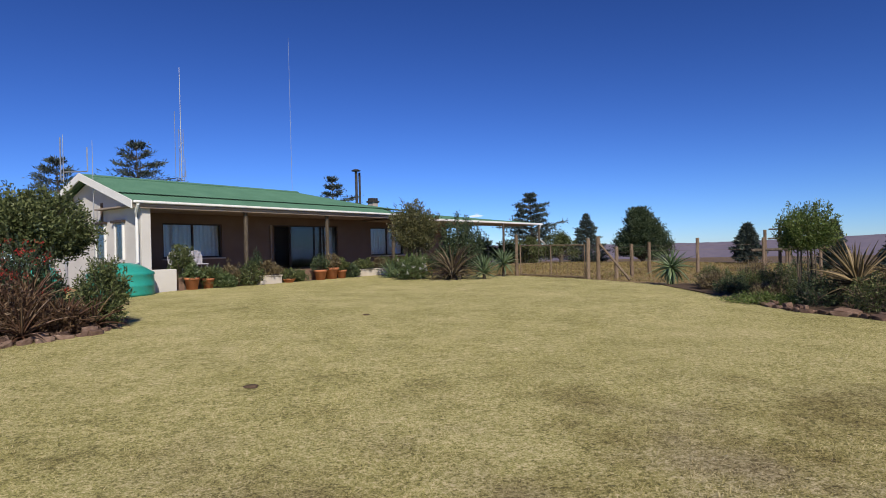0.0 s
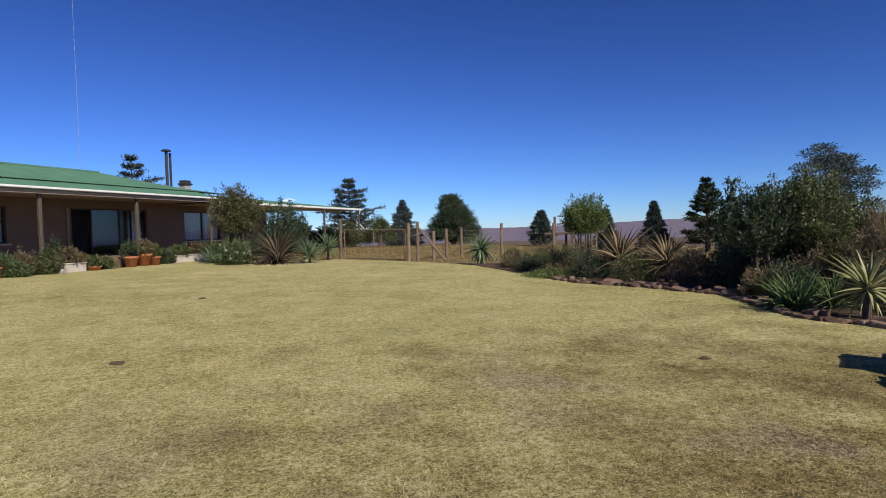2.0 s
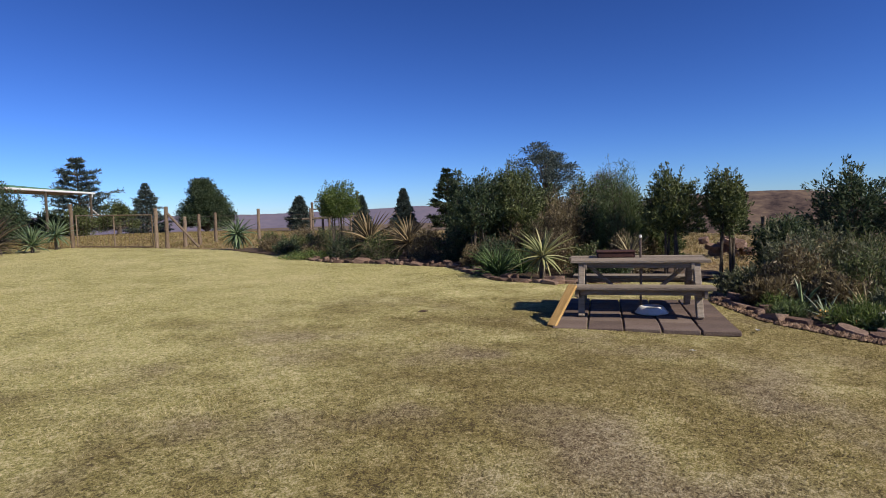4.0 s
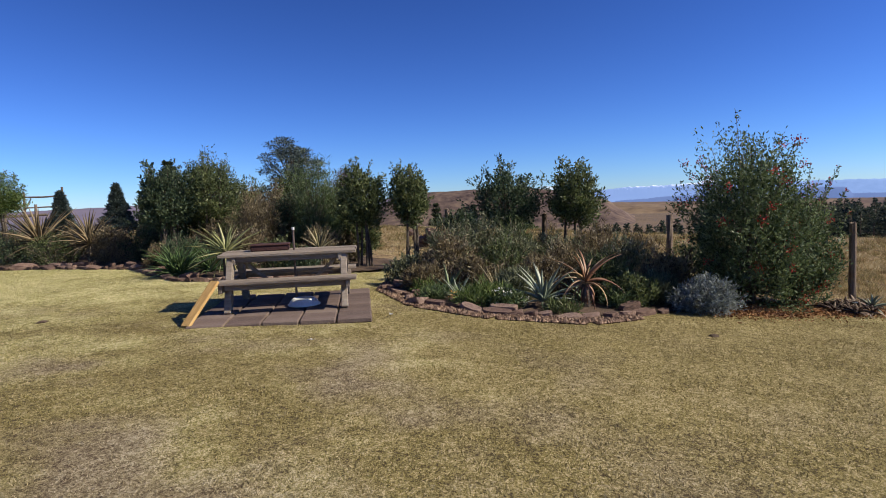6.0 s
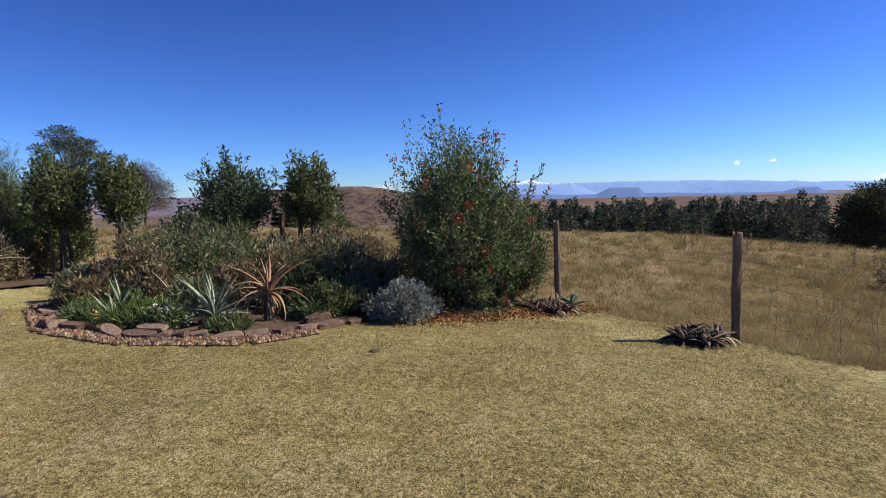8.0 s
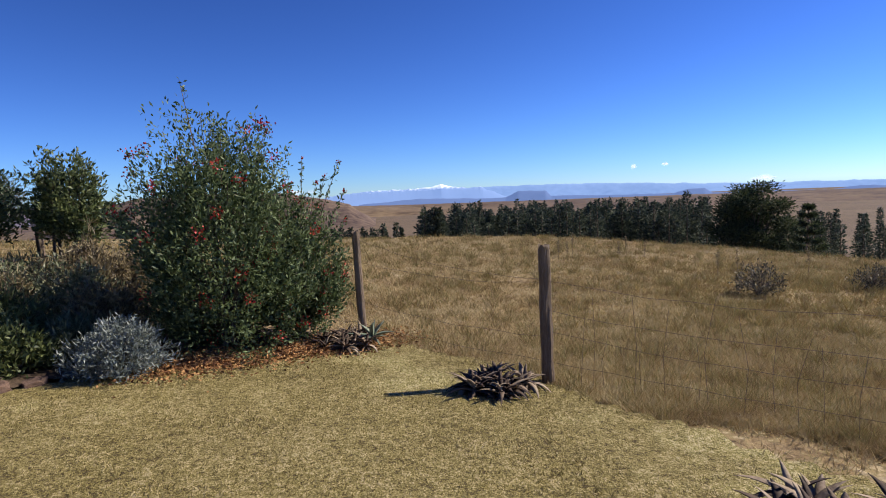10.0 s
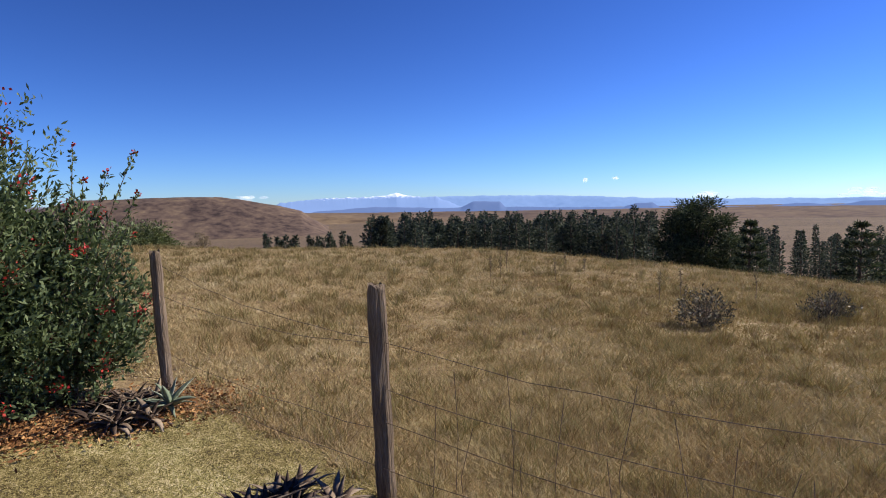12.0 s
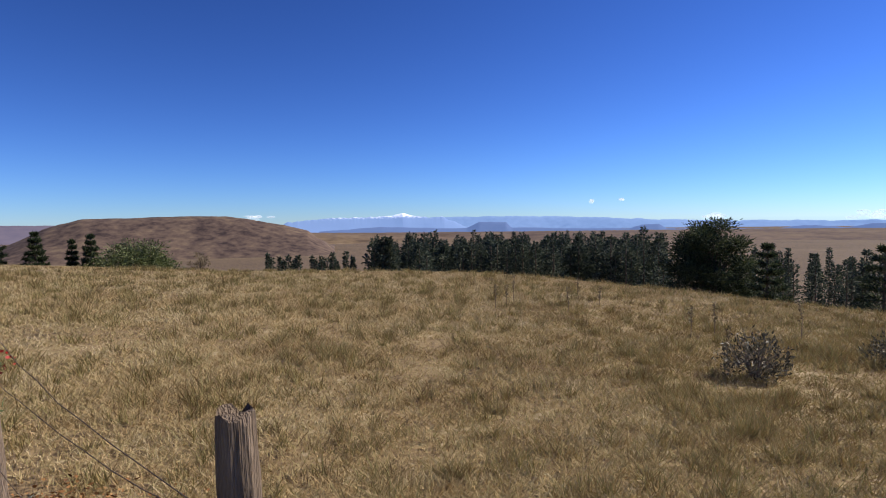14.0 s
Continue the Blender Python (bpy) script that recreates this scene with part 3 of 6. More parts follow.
def shrub(name, x, y, h, w, leaf, label, category="shrub", seed=1, base=0.1, twigs=160, per=28, size=(0.07, 0.03), stems=5, shape=1.0, stem_mat=None, upright=0.35, berries=None, berry_n=0, spikes=0.12, group="", trunk_r=0.02, lean=(0, 0)):
    """A bush or small tree: stems that fork into twigs, each twig set with leaves; an uneven outline with gaps."""
    rng = np.random.default_rng(seed)
    top = new(name)
    top.location = gv(x, y)
    R = w / 2
    low, mid, half = base * h, (base * h + h) / 2, (h - base * h) / 2
    d = unit(rng.normal(size=(twigs, 3)))
    rad = rng.uniform(0.45, 1.0, twigs) ** 0.6
    bump = np.array([1 + 0.38 * noise.noise(Vector(v * 1.7 + seed * 3.1)) for v in d])
    rad *= bump
    E = d * rad[:, None]
    taper = 1 - 0.25 * shape * np.clip(E[:, 2], -1, 1)
    T = np.stack([E[:, 0] * R * taper + lean[0] * (E[:, 2] + 1) * 0.5, E[:, 1] * R * taper + lean[1] * (E[:, 2] + 1) * 0.5, mid + E[:, 2] * half], 1)
    spike = rng.random(twigs) < spikes
    T[spike] += np.stack([rng.normal(0, 0.05, spike.sum()), rng.normal(0, 0.05, spike.sum()), rng.uniform(0.05, 0.16, spike.sum()) * h * (T[spike, 2] > mid)], 1)
    anchor = np.stack([T[:, 0] * 0.35, T[:, 1] * 0.35, low + (T[:, 2] - low) * 0.55], 1)
    outward = unit(T - anchor)
    outward[:, 2] += upright
    outward = unit(outward)
    length = np.clip(np.linalg.norm(T - anchor, axis=1) * 0.75, 0.12, 0.9 * R + 0.1)
    k = rng.random((twigs, per))
    start = T[:, None, :] - outward[:, None, :] * (k * length[:, None])[..., None]
    spread = 0.05 + 0.10 * R
    C = (start + rng.normal(0, spread * 0.5, start.shape) * (0.35 + k[..., None])).reshape(-1, 3)
    D = unit(np.repeat(outward, per, 0) * 0.8 + rng.normal(0, 0.65, (twigs * per, 3)))
    keep = C[:, 2] > 0.03
    C, D = C[keep], D[keep]
    L = rng.uniform(0.6, 1.25, len(C)) * size[0]
    crown = soup_object("crown", leaves(C, D, L, size[1] * rng.uniform(0.7, 1.2, len(C)), rng), 4, leaf)
    under(crown, top)
    rr = random.Random(seed)
    for i in range(stems):
        a = 2 * math.pi * i / stems + rr.uniform(-0.4, 0.4)
        q = (0.05 + 0.28 * rr.random()) * R
        foot = (0.30 if base > 0.3 else 0.06) * R
        p0 = Vector((foot * math.cos(a), foot * math.sin(a), -0.04))
        p2 = Vector((q * math.cos(a) + lean[0] * 0.5, q * math.sin(a) + lean[1] * 0.5, low + (h - low) * rr.uniform(0.4, 0.75)))
        p1 = (p0 + p2) / 2 + Vector((rr.uniform(-0.1, 0.1) * R, rr.uniform(-0.1, 0.1) * R, 0))
        part("stem" if stems > 1 else "trunk", tube_bm([p0, p1, p2], [trunk_r * 1.2, trunk_r, trunk_r * 0.4], 6), stem_mat or M_BARK, top)
    bm = bmesh.new()
    for i in rng.choice(twigs, min(twigs, 90), replace=False):
        tube_bm([anchor[i], (anchor[i] + T[i]) / 2, T[i]], [trunk_r * 0.35, trunk_r * 0.22, 0.003], 3, bm)
    part("branchwork", bm, stem_mat or M_BARK, top)["kind"] = "stuff"
    if berries:
        pick = rng.choice(twigs, berry_n, replace=berry_n > twigs)
        B = np.repeat(T[pick] + outward[pick] * 0.02, 26, 0) + rng.normal(0, 0.035, (berry_n * 26, 3))
        Db = unit(rng.normal(size=B.shape))
        under(soup_object("fruit", leaves(B, Db, 0.026, 0.022, rng), 4, berries), top)["kind"] = "stuff"
    return tagged(top, label, category, group)


def blade_mesh(name, length, width, droop, thick, mat, curl=0.0, segs=7):
    """One fleshy strap leaf along +x, arching down by droop, tapering to a point, channelled above."""
    bm = bmesh.new()
    rows = []
    for i in range(segs + 1):
        t = i / segs
        a = droop * t
        px = length * (math.sin(a) / droop if abs(droop) > 1e-3 else t)
        pz = -length * ((1 - math.cos(a)) / droop if abs(droop) > 1e-3 else 0)
        wdt = width * (0.55 + 0.45 * math.sin(min(1, t * 2.2) * math.pi / 2)) * max(0.02, 1 - t ** 2.2)
        th = thick * (1 - 0.85 * t)
        py = curl * t * t
        rows.append([bm.verts.new((px, py - wdt / 2, pz + wdt * 0.18)), bm.verts.new((px, py, pz)), bm.verts.new((px, py + wdt / 2, pz + wdt * 0.18)), bm.verts.new((px, py, pz - th))])
    for p, q in zip(rows, rows[1:]):
        for k in range(4):
            f = bm.faces.new((p[k], q[k], q[(k + 1) % 4], p[(k + 1) % 4]))
            f.smooth = True
    me = bpy.data.meshes.new(name)
    bm.to_mesh(me)
    bm.free()
    me.materials.append(mat)
    return me


def rosette(name, x, y, n, length, width, mat, label, category="aloe", seed=1, rise=(10, 80), droop=0.5, up=0.0, thick=0.03, heads=1, spread=0.0, stump=None, group=""):
    """A rosette plant whose leaves are parts of their own on three shared meshes."""
    rr = random.Random(seed)
    top = new(name)
    top.location = gv(x, y, 0.03)
    kinds = [blade_mesh("leaf", length, width, droop * f, thick, mat, curl=c * length) for f, c in ((0.5, 0.08), (1.0, -0.06), (1.6, 0.03))]
    for hd in range(heads):
        a = rr.uniform(0, 6.28)
        q = spread * math.sqrt(rr.random()) if heads > 1 else 0
        cx, cy = q * math.cos(a), q * math.sin(a)
        for i in range(n):
            t = (i + 0.5) / n
            el = rise[1] + (rise[0] - rise[1]) * t + rr.uniform(-9, 9)
            ob = new("leaf", kinds[min(2, int(3 * t + rr.uniform(-0.5, 0.5))) if t > 0 else 0])
            sc = rr.uniform(0.75, 1.12) * (0.72 + 0.28 * math.sin(math.pi * min(1, t * 1.2)))
            ob.matrix_basis = Matrix.Translation((cx, cy, up + 0.04 * (1 - t))) @ Euler((rr.uniform(-0.3, 0.3), -radians(el), i * 2.39996 + rr.uniform(-0.25, 0.25))).to_matrix().to_4x4() @ Matrix.Scale(sc, 4)
            ob.parent = top
    if up > 0.1:
        part("stem", tube_bm([(0, 0, -0.03), (0, 0, up)], [0.06, 0.05], 7), stump or M_BARK, top)
    return tagged(top, label, category, group)


def tier_tree(name, x, y, h, w, leaf, label, seed=1, tiers=9, per=900, trunk=0.16, flat=0.25, needle=(0.22, 0.05), low=0.12, power=0.8, irregular=0.3, top_z=None, category="tree", gap=0.6):
    """A cedar or pine: a tapered trunk, whorls of limbs, and flat sprays of needles along the limbs."""
    rng = np.random.default_rng(seed)
    top = new(name)
    top.location = gv(x, y)
    if top_z is not None:
        h = top_z - top.location.z
    R = w / 2
    bm = tube_bm([(0, 0, -0.2), (0.01 * h, 0, h * 0.5), (0, 0, h * 0.97)], [trunk, trunk * 0.6, trunk * 0.1], 8)
    part("trunk", bm, M_BARK, top)
    bm = bmesh.new()
    CC, DD = [], []
    for i in range(tiers):
        t = (i + 0.5) / tiers
        z = h * (low + (1 - low) * t)
        reach = R * max(0.05, (1 - t) ** power) * rng.uniform(1 - irregular, 1.0)
        limbs = 7 if t < 0.7 else 5
        off = rng.uniform(0, 6.28)
        for j in range(limbs):
            a = off + j * 6.283 / limbs + rng.uniform(-0.35, 0.35)
            r1 = reach * rng.uniform(0.55, 1.12)
            tip = np.array([r1 * math.cos(a), r1 * math.sin(a), z + r1 * rng.uniform(-0.05, 0.35) * flat * 2])
            root = np.array([0, 0, z - 0.04 * h])
            tube_bm([root, (root + tip) / 2 + np.array([0, 0, 0.03 * h * flat]), tip], [trunk * 0.3, trunk * 0.18, 0.01], 4, bm)
            m = max(8, int(2.4 * per / (tiers * limbs) * (0.4 + 1.2 * reach / R)))
            u = rng.uniform(0.25, 1.05, m) ** gap
            side = rng.normal(0, 0.16, m) * (0.5 + u) * r1 * 0.9 + rng.normal(0, 0.03 * R, m)
            dirn = (tip - root)
            perp = np.array([-math.sin(a), math.cos(a), 0])
            C = root + u[:, None] * dirn + side[:, None] * perp + np.stack([np.zeros(m), np.zeros(m), rng.normal(0, (0.008 + 0.10 * flat) * h / tiers, m)], 1)
            CC.append(C)
            DD.append(unit(unit(dirn)[None] + rng.normal(0, 0.55, (m, 3)) + side[:, None] * perp * 0.6))
    part("branchwork", bm, M_BARK, top)["kind"] = "stuff"
    C, D = np.concatenate(CC), np.concatenate(DD)
    under(soup_object("crown", leaves(C, D, needle[0] * rng.uniform(0.6, 1.3, len(C)), needle[1], rng), 4, leaf), top)
    return tagged(top, label, category)


def round_tree(name, x, y, h, w, leaf, label, seed=1, low=0.25, clumps=60, per=120, size=(0.3, 0.16), top_z=None, trunk=0.15, flat=1.0, category="tree", puff=0.17, cone=0.0):
    """A broad tree: forked trunk, limbs to clumps of leaves spread over an uneven dome."""
    rng = np.random.default_rng(seed)
    top = new(name)
    top.location = gv(x, y)
    if top_z is not None:
        h = top_z - top.location.z
    R, z0 = w / 2, h * low
    d = unit(rng.normal(size=(clumps, 3)))
    d[:, 2] = np.abs(d[:, 2]) * 1.15 - 0.3
    rad = rng.uniform(0.55, 1.0, clumps) * np.array([1 + 0.25 * noise.noise(Vector(v * 1.5 + seed)) for v in d])
    T = np.stack([d[:, 0] * R * rad, d[:, 1] * R * rad, z0 + (h - z0) * (0.28 + 0.66 * np.clip(d[:, 2] * rad, -0.4, 1.05))], 1)
    T[:, :2] *= (1 - cone * np.clip((T[:, 2] - z0) / (h - z0), 0, 1) ** 1.5)[:, None]
    cs = R * puff
    per = int(per * 2.2)
    size = (size[0] * 0.6, size[1] * 0.6)
    off = np.clip(rng.normal(0, 1, (clumps, per, 3)), -1.7, 1.7) * np.array([cs, cs, cs * 0.6 * flat])
    C = (T[:, None] + off).reshape(-1, 3)
    D = unit(off.reshape(-1, 3) + np.array([0, 0, 0.3 * cs]) + rng.normal(0, 0.6 * cs, C.shape))
    under(soup_object("crown", leaves(C, D, size[0] * rng.uniform(0.6, 1.3, len(C)), size[1], rng), 4, leaf), top)
    bm = tube_bm([(0, 0, -0.2), (0.03 * R, 0, z0 + (h - z0) * 0.3), (0, 0, h * 0.75)], [trunk, trunk * 0.75, trunk * 0.2], 8)
    part("trunk", bm, M_BARK, top)
    bm = bmesh.new()
    for p in T:
        root = np.array([0, 0, z0 + (p[2] - z0) * 0.35])
        tube_bm([root, (root + p) / 2 + np.array([0, 0, 0.03 * h]), p], [trunk * 0.3, trunk * 0.18, 0.012], 4, bm)
    part("branchwork", bm, M_BARK, top)["kind"] = "stuff"
    return tagged(top, label, category)


# ---- house ----
HOUSE = Matrix.Translation((-9.82, 19.05, 0.8)) @ Matrix.Rotation(math.atan2(0.809, 0.587), 4, "Z")


def house():
    """Local frame: x along the veranda front, y towards the back, z = 0 at the veranda floor."""
    top = new("farmhouse")
    top.matrix_basis = HOUSE
    WALL, DEEP, LONG, EAVE, RIDGE = 2.4, 6.6, 15.5, 2.42, 3.66
    # veranda platform and wall with openings
    part("veranda_floor", box_bm((13.4, 2.9, 0.5), (6.3, 1.05, -0.252), 0.02), M_FLOOR, top)
    openings = [(2.1, 4.6, 0.65, 2.0), (7.2, 11.1, 0.0, 2.02), (13.5, 16.2, 0.5, 2.0)]
    x = 0.0
    for a, b, lo, hi in openings:
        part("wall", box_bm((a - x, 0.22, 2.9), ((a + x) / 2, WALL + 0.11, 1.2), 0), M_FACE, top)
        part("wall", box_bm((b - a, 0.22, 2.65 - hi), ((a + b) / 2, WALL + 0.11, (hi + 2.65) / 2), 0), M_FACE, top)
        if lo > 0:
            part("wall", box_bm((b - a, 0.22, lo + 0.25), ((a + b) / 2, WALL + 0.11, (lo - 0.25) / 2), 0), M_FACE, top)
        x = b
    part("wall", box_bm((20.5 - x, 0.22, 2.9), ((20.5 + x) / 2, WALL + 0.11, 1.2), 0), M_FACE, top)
    for a, b, lo, hi in openings:
        win = new("window" if lo > 0 else "sliding_door")
        win.parent = top
        win.location = ((a + b) / 2, WALL + 0.1, lo)
        w, h = b - a, hi - lo
        bars = (-w / 2 + 0.03, 0.0, w / 2 - 0.03) if lo > 0 else (-w / 2 + 0.03, -w / 4, w * 0.12, w * 0.28, w / 2 - 0.03)
        for dx in bars:
            part("frame", box_bm((0.06, 0.09, h), (dx, 0, h / 2), 0.006), M_DARKWOOD, win)
        for dz in (0.03, h - 0.03):
            part("frame", box_bm((w - 0.12, 0.085, 0.06), (0, 0, dz), 0.006), M_DARKWOOD, win)
        for a2, b2 in list(zip(bars, bars[1:]))[0 if lo > 0 else 1:]:
            part("pane", box_bm((b2 - a2 - 0.06, 0.006, h - 0.12), ((a2 + b2) / 2, 0, h / 2), 0), M_GLASS, win).visible_shadow = False
        if lo == 0:
            for i in range(5):
                part("curtain_fold", tube_bm([(w * (0.31 + 0.035 * i), 0.2, 0.05), (w * (0.31 + 0.035 * i), 0.2, h - 0.05)], 0.07, 6), M_CURTAIN, win)
        if lo > 0:
            part("sill", box_bm((w + 0.16, 0.2, 0.06), (0, -0.13, -0.035), 0.01), M_TROUGH, win)
            for i in range(14):
                part("curtain_fold", tube_bm([(-w / 2 + 0.1 + i * (w - 0.2) / 13, 0.16, 0.05), (-w / 2 + 0.1 + i * (w - 0.2) / 13, 0.16, h - 0.05)], 0.09 * w / 2.5, 6), M_CURTAIN, win)
    # rooms behind
    part("room_floor", box_bm((20.2, 4.6, 0.1), (10.3, 5.0, -0.06), 0), M_FLOOR, top)
    part("room_wall", box_bm((20.2, 0.15, 2.8), (10.3, 7.4, 1.3), 0), M_ROOM, top)
    part("room_ceiling", box_bm((20.2, 4.6, 0.08), (10.3, 5.0, 2.6), 0), M_ROOM, top)
    for px in (6.2, 12.2, 18.5):
        part("partition", box_bm((0.12, 4.6, 2.6), (px, 5.0, 1.25), 0), M_ROOM, top)
    # gable end with its two windows
    bm = bmesh.new()
    prof = [(0.0, -0.9), (DEEP, -0.9), (DEEP, EAVE - 0.1), (3.3, RIDGE - 0.12), (0.0, EAVE - 0.1)]
    f0 = [bm.verts.new((0.0, y, z)) for y, z in prof]
    f1 = [bm.verts.new((0.22, y, z)) for y, z in prof]
    bm.faces.new(f0)
    bm.faces.new(list(reversed(f1)))
    for i in range(5):
        j = (i + 1) % 5
        bm.faces.new((f0[j], f0[i], f1[i], f1[j]))
    part("gable_wall", bm, M_PLASTER, top, "light grey plastered gable wall")
    for yy, w in ((1.25, 0.55), (2.6, 0.7)):
        win = new("window")
        win.parent = top
        win.location = (-0.01, yy, 0.7)
        part("pane", box_bm((0.012, w, 1.15), (-0.008, 0, 0.57), 0), M_GLASS, win)
        part("backing", box_bm((0.01, w, 1.15), (0.004, 0, 0.57), 0), M_DARKWOOD, win)
        for dy in (-w / 2, w / 2):
            part("frame", box_bm((0.07, 0.07, 1.25), (-0.02, dy, 0.57), 0.008), M_WHITE, win)
        part("lintel", box_bm((0.16, w + 0.25, 0.09), (-0.05, 0, 1.24), 0.01), M_DARKWOOD, win)
    part("corner_pier", box_bm((0.32, 0.26, 3.25), (0.16, -0.02, 0.77), 0.01), M_PLASTER, top)
    part("plinth_wall", box_bm((0.85, 0.5, 1.25), (0.40, -0.5, -0.32), 0.015), M_PLASTER, top)
    # roof of corrugated sheets: upper slope, lower veranda slope and the hipped fall at the far end
    def corrugated(name, x0, x1, rows, parent):
        bm = bmesh.new()
        n = int((x1 - x0) / 0.038)
        cols = []
        for i in range(n + 1):
            xx = x0 + (x1 - x0) * i / n
            cols.append([bm.verts.new((xx, yy, zz(xx) + 0.016 * math.sin(i * math.pi / 2))) for yy, zz in rows])
        for p, q in zip(cols, cols[1:]):
            for k in range(len(rows) - 1):
                bm.faces.new((p[k], q[k], q[k + 1], p[k + 1]))
        part(name, bm, M_ROOF, parent)

    def fall(xx, z, start, k):
        return z - max(0.0, xx - start) * k

    low_z = lambda xx: EAVE + 0.10
    mid_z = lambda xx: EAVE + 0.43
    corrugated("veranda_roof", -0.35, 12.7, [(-0.35, low_z), (0.85, mid_z)], top)
    corrugated("roof", -0.35, 9.4, [(0.8, lambda xx: EAVE + 0.47), (3.3, lambda xx: RIDGE)], top)
    corrugated("roof", -0.35, 9.4, [(3.3, lambda xx: RIDGE), (6.95, lambda xx: EAVE + 0.1)], top)
    corrugated("hip_roof", 9.4, 16.2, [(0.8, lambda xx: EAVE + 0.47 - max(0.0, xx - 12.7) * 0.02), (3.3, lambda xx: fall(xx, RIDGE, 9.4, 0.085)), (6.9, lambda xx: EAVE + 0.1)], top)
    corrugated("wing_roof", 12.7, 28.6, [(-0.1, lambda xx: EAVE - 0.02), (3.2, lambda xx: EAVE + 0.62 - (xx - 12.7) * 0.016), (6.6, lambda xx: EAVE - 0.05)], top)
    part("ridge_cap", tube_bm([(-0.35, 3.3, RIDGE + 0.01), (9.4, 3.3, RIDGE + 0.01)], 0.06, 8), M_ROOF, top)
    part("soffit", box_bm((13.0, 2.75, 0.05), (6.2, 1.02, EAVE - 0.03), 0), M_SOFFIT, top, "pale timber veranda ceiling")
    part("gutter", box_bm((13.1, 0.12, 0.085), (6.2, -0.4, EAVE + 0.07), 0.02), M_WHITE, top)
    part("fascia", box_bm((13.0, 0.03, 0.2), (6.2, -0.3, EAVE - 0.02), 0.004), M_SOFFIT, top)
    part("wing_gutter", box_bm((15.9, 0.12, 0.12), (20.7, -0.17, EAVE - 0.08), 0.02), M_WHITE, top)
    part("wing_soffit", box_bm((15.8, 2.4, 0.05), (20.7, 1.1, EAVE - 0.12), 0), M_SOFFIT, top)
    for y0, z0, y1, z1 in ((-0.35, EAVE + 0.06, 3.3, RIDGE + 0.02), (6.95, EAVE + 0.04, 3.3, RIDGE + 0.02)):
        bm = bmesh.new()
        q = [bm.verts.new((xx, y, z + dz)) for xx in (-0.4, -0.36) for y, z, dz in ((y0, z0, -0.2), (y1, z1, -0.2), (y1, z1, 0.06), (y0, z0, 0.06))]
        for f in ((0, 1, 2, 3), (7, 6, 5, 4), (0, 4, 5, 1), (1, 5, 6, 2), (2, 6, 7, 3), (3, 7, 4, 0)):
            bm.faces.new([q[i] for i in f])
        part("bargeboard", bm, M_WHITE, top, "white painted bargeboard")
    part("downpipe", tube_bm([(-0.22, -0.42, EAVE), (-0.18, -0.2, EAVE - 0.25), (-0.12, -0.12, EAVE - 0.5), (-0.12, -0.12, 0.55), (-0.35, 0.1, 0.3), (-0.85, 0.35, 0.1)], 0.05, 8), M_WHITE, top, "white rainwater pipe")
    part("wing_downpipe", tube_bm([(28.3, -0.2, EAVE - 0.15), (28.4, 0.0, EAVE - 0.6), (28.4, 0.2, EAVE - 0.9), (30.2, 0.4, EAVE - 1.5)], 0.05, 8), M_WHITE, top)
    part("wing_end_wall", box_bm((0.25, 4.9, 2.9), (20.38, 5.05, 0.9), 0), M_PLASTER, top)
    for px in (3.95, 8.05, 12.4, 18.0, 23.2, 28.2):
        part("veranda_post", box_bm((0.11, 0.11, EAVE - 0.05), (px, -0.12, (EAVE - 0.05) / 2), 0.012), M_BARK, top)
        part("post_bracket", box_bm((0.16, 0.14, 0.1), (px, -0.12, EAVE - 0.1), 0.01), M_DARKWOOD, top)
    part("downpipe", tube_bm([(7.0, WALL - 0.06, 0), (7.0, WALL - 0.06, 2.0)], 0.035, 8), M_TIMBER, top)
    flue = part("flue", tube_bm([(13.55, 3.4, 2.9), (13.55, 3.4, 5.1)], 0.075, 12), M_FLUE, top, "black steel chimney flue")
    part("cowl", lathe_bm([(0.24, 0), (0.26, 0.03), (0.13, 0.1), (0.0, 0.12)], 14), M_FLUE, flue).location = (13.55, 3.4, 5.1)
    chim = part("chimney", box_bm((0.42, 0.42, 1.5), (15.7, 4.2, 2.8), 0.01), M_BRICK, top)
    part("chimney_cap", box_bm((0.55, 0.55, 0.1), (15.7, 4.2, 3.6), 0.01), M_FLUE, chim)
    for dx in (-0.18, 0.0, 0.18):
        part("chimney_pot", box_bm((0.08, 0.4, 0.16), (15.7 + dx, 4.2, 3.73), 0.01), M_FLUE, chim)
    part("flue", tube_bm([(13.86, 3.45, 2.9), (13.86, 3.45, 5.05)], 0.06, 8), M_FLUE, top)
    return tagged(top, "low farmhouse with green corrugated roof and shaded veranda", "house")


house()


def at_house(x, y, z=0.0):
    return HOUSE @ Vector((x, y, z))


def on_land(x, y):
    p = at_house(x, y)
    return p.x, p.y


# ---- picnic table on its paving ----
U = Vector((0.56, -0.83, 0)).normalized()
TABLE = Matrix.Translation((5.62, 1.82, g(5.62, 1.82) + 0.055)) @ Matrix.Rotation(math.atan2(U.y, U.x), 4, "Z")


def paving():
    top = new("paving")
    top.matrix_basis = TABLE
    rr = random.Random(5)
    me = None
    for j in range(5):
        for i in range(5):
            bm = box_bm((0.375, 0.40, 0.06), (0, 0, 0), 0.012)
            if me is None:
                me = bpy.data.meshes.new("slab")
                bm.to_mesh(me)
                me.materials.append(M_SLAB)
            bm.free()
            ob = new("slab", me)
            ob.matrix_basis = pose((i - 2) * 0.387, -0.99 + j * 0.415, -0.03 + rr.uniform(-0.006, 0.006), rr.uniform(-1, 1), rr.uniform(-1, 1), rr.uniform(-1.2, 1.2))
            ob.parent = top
    return tagged(top, "worn brown concrete paving slabs under the picnic table", "paving", kind="structure")


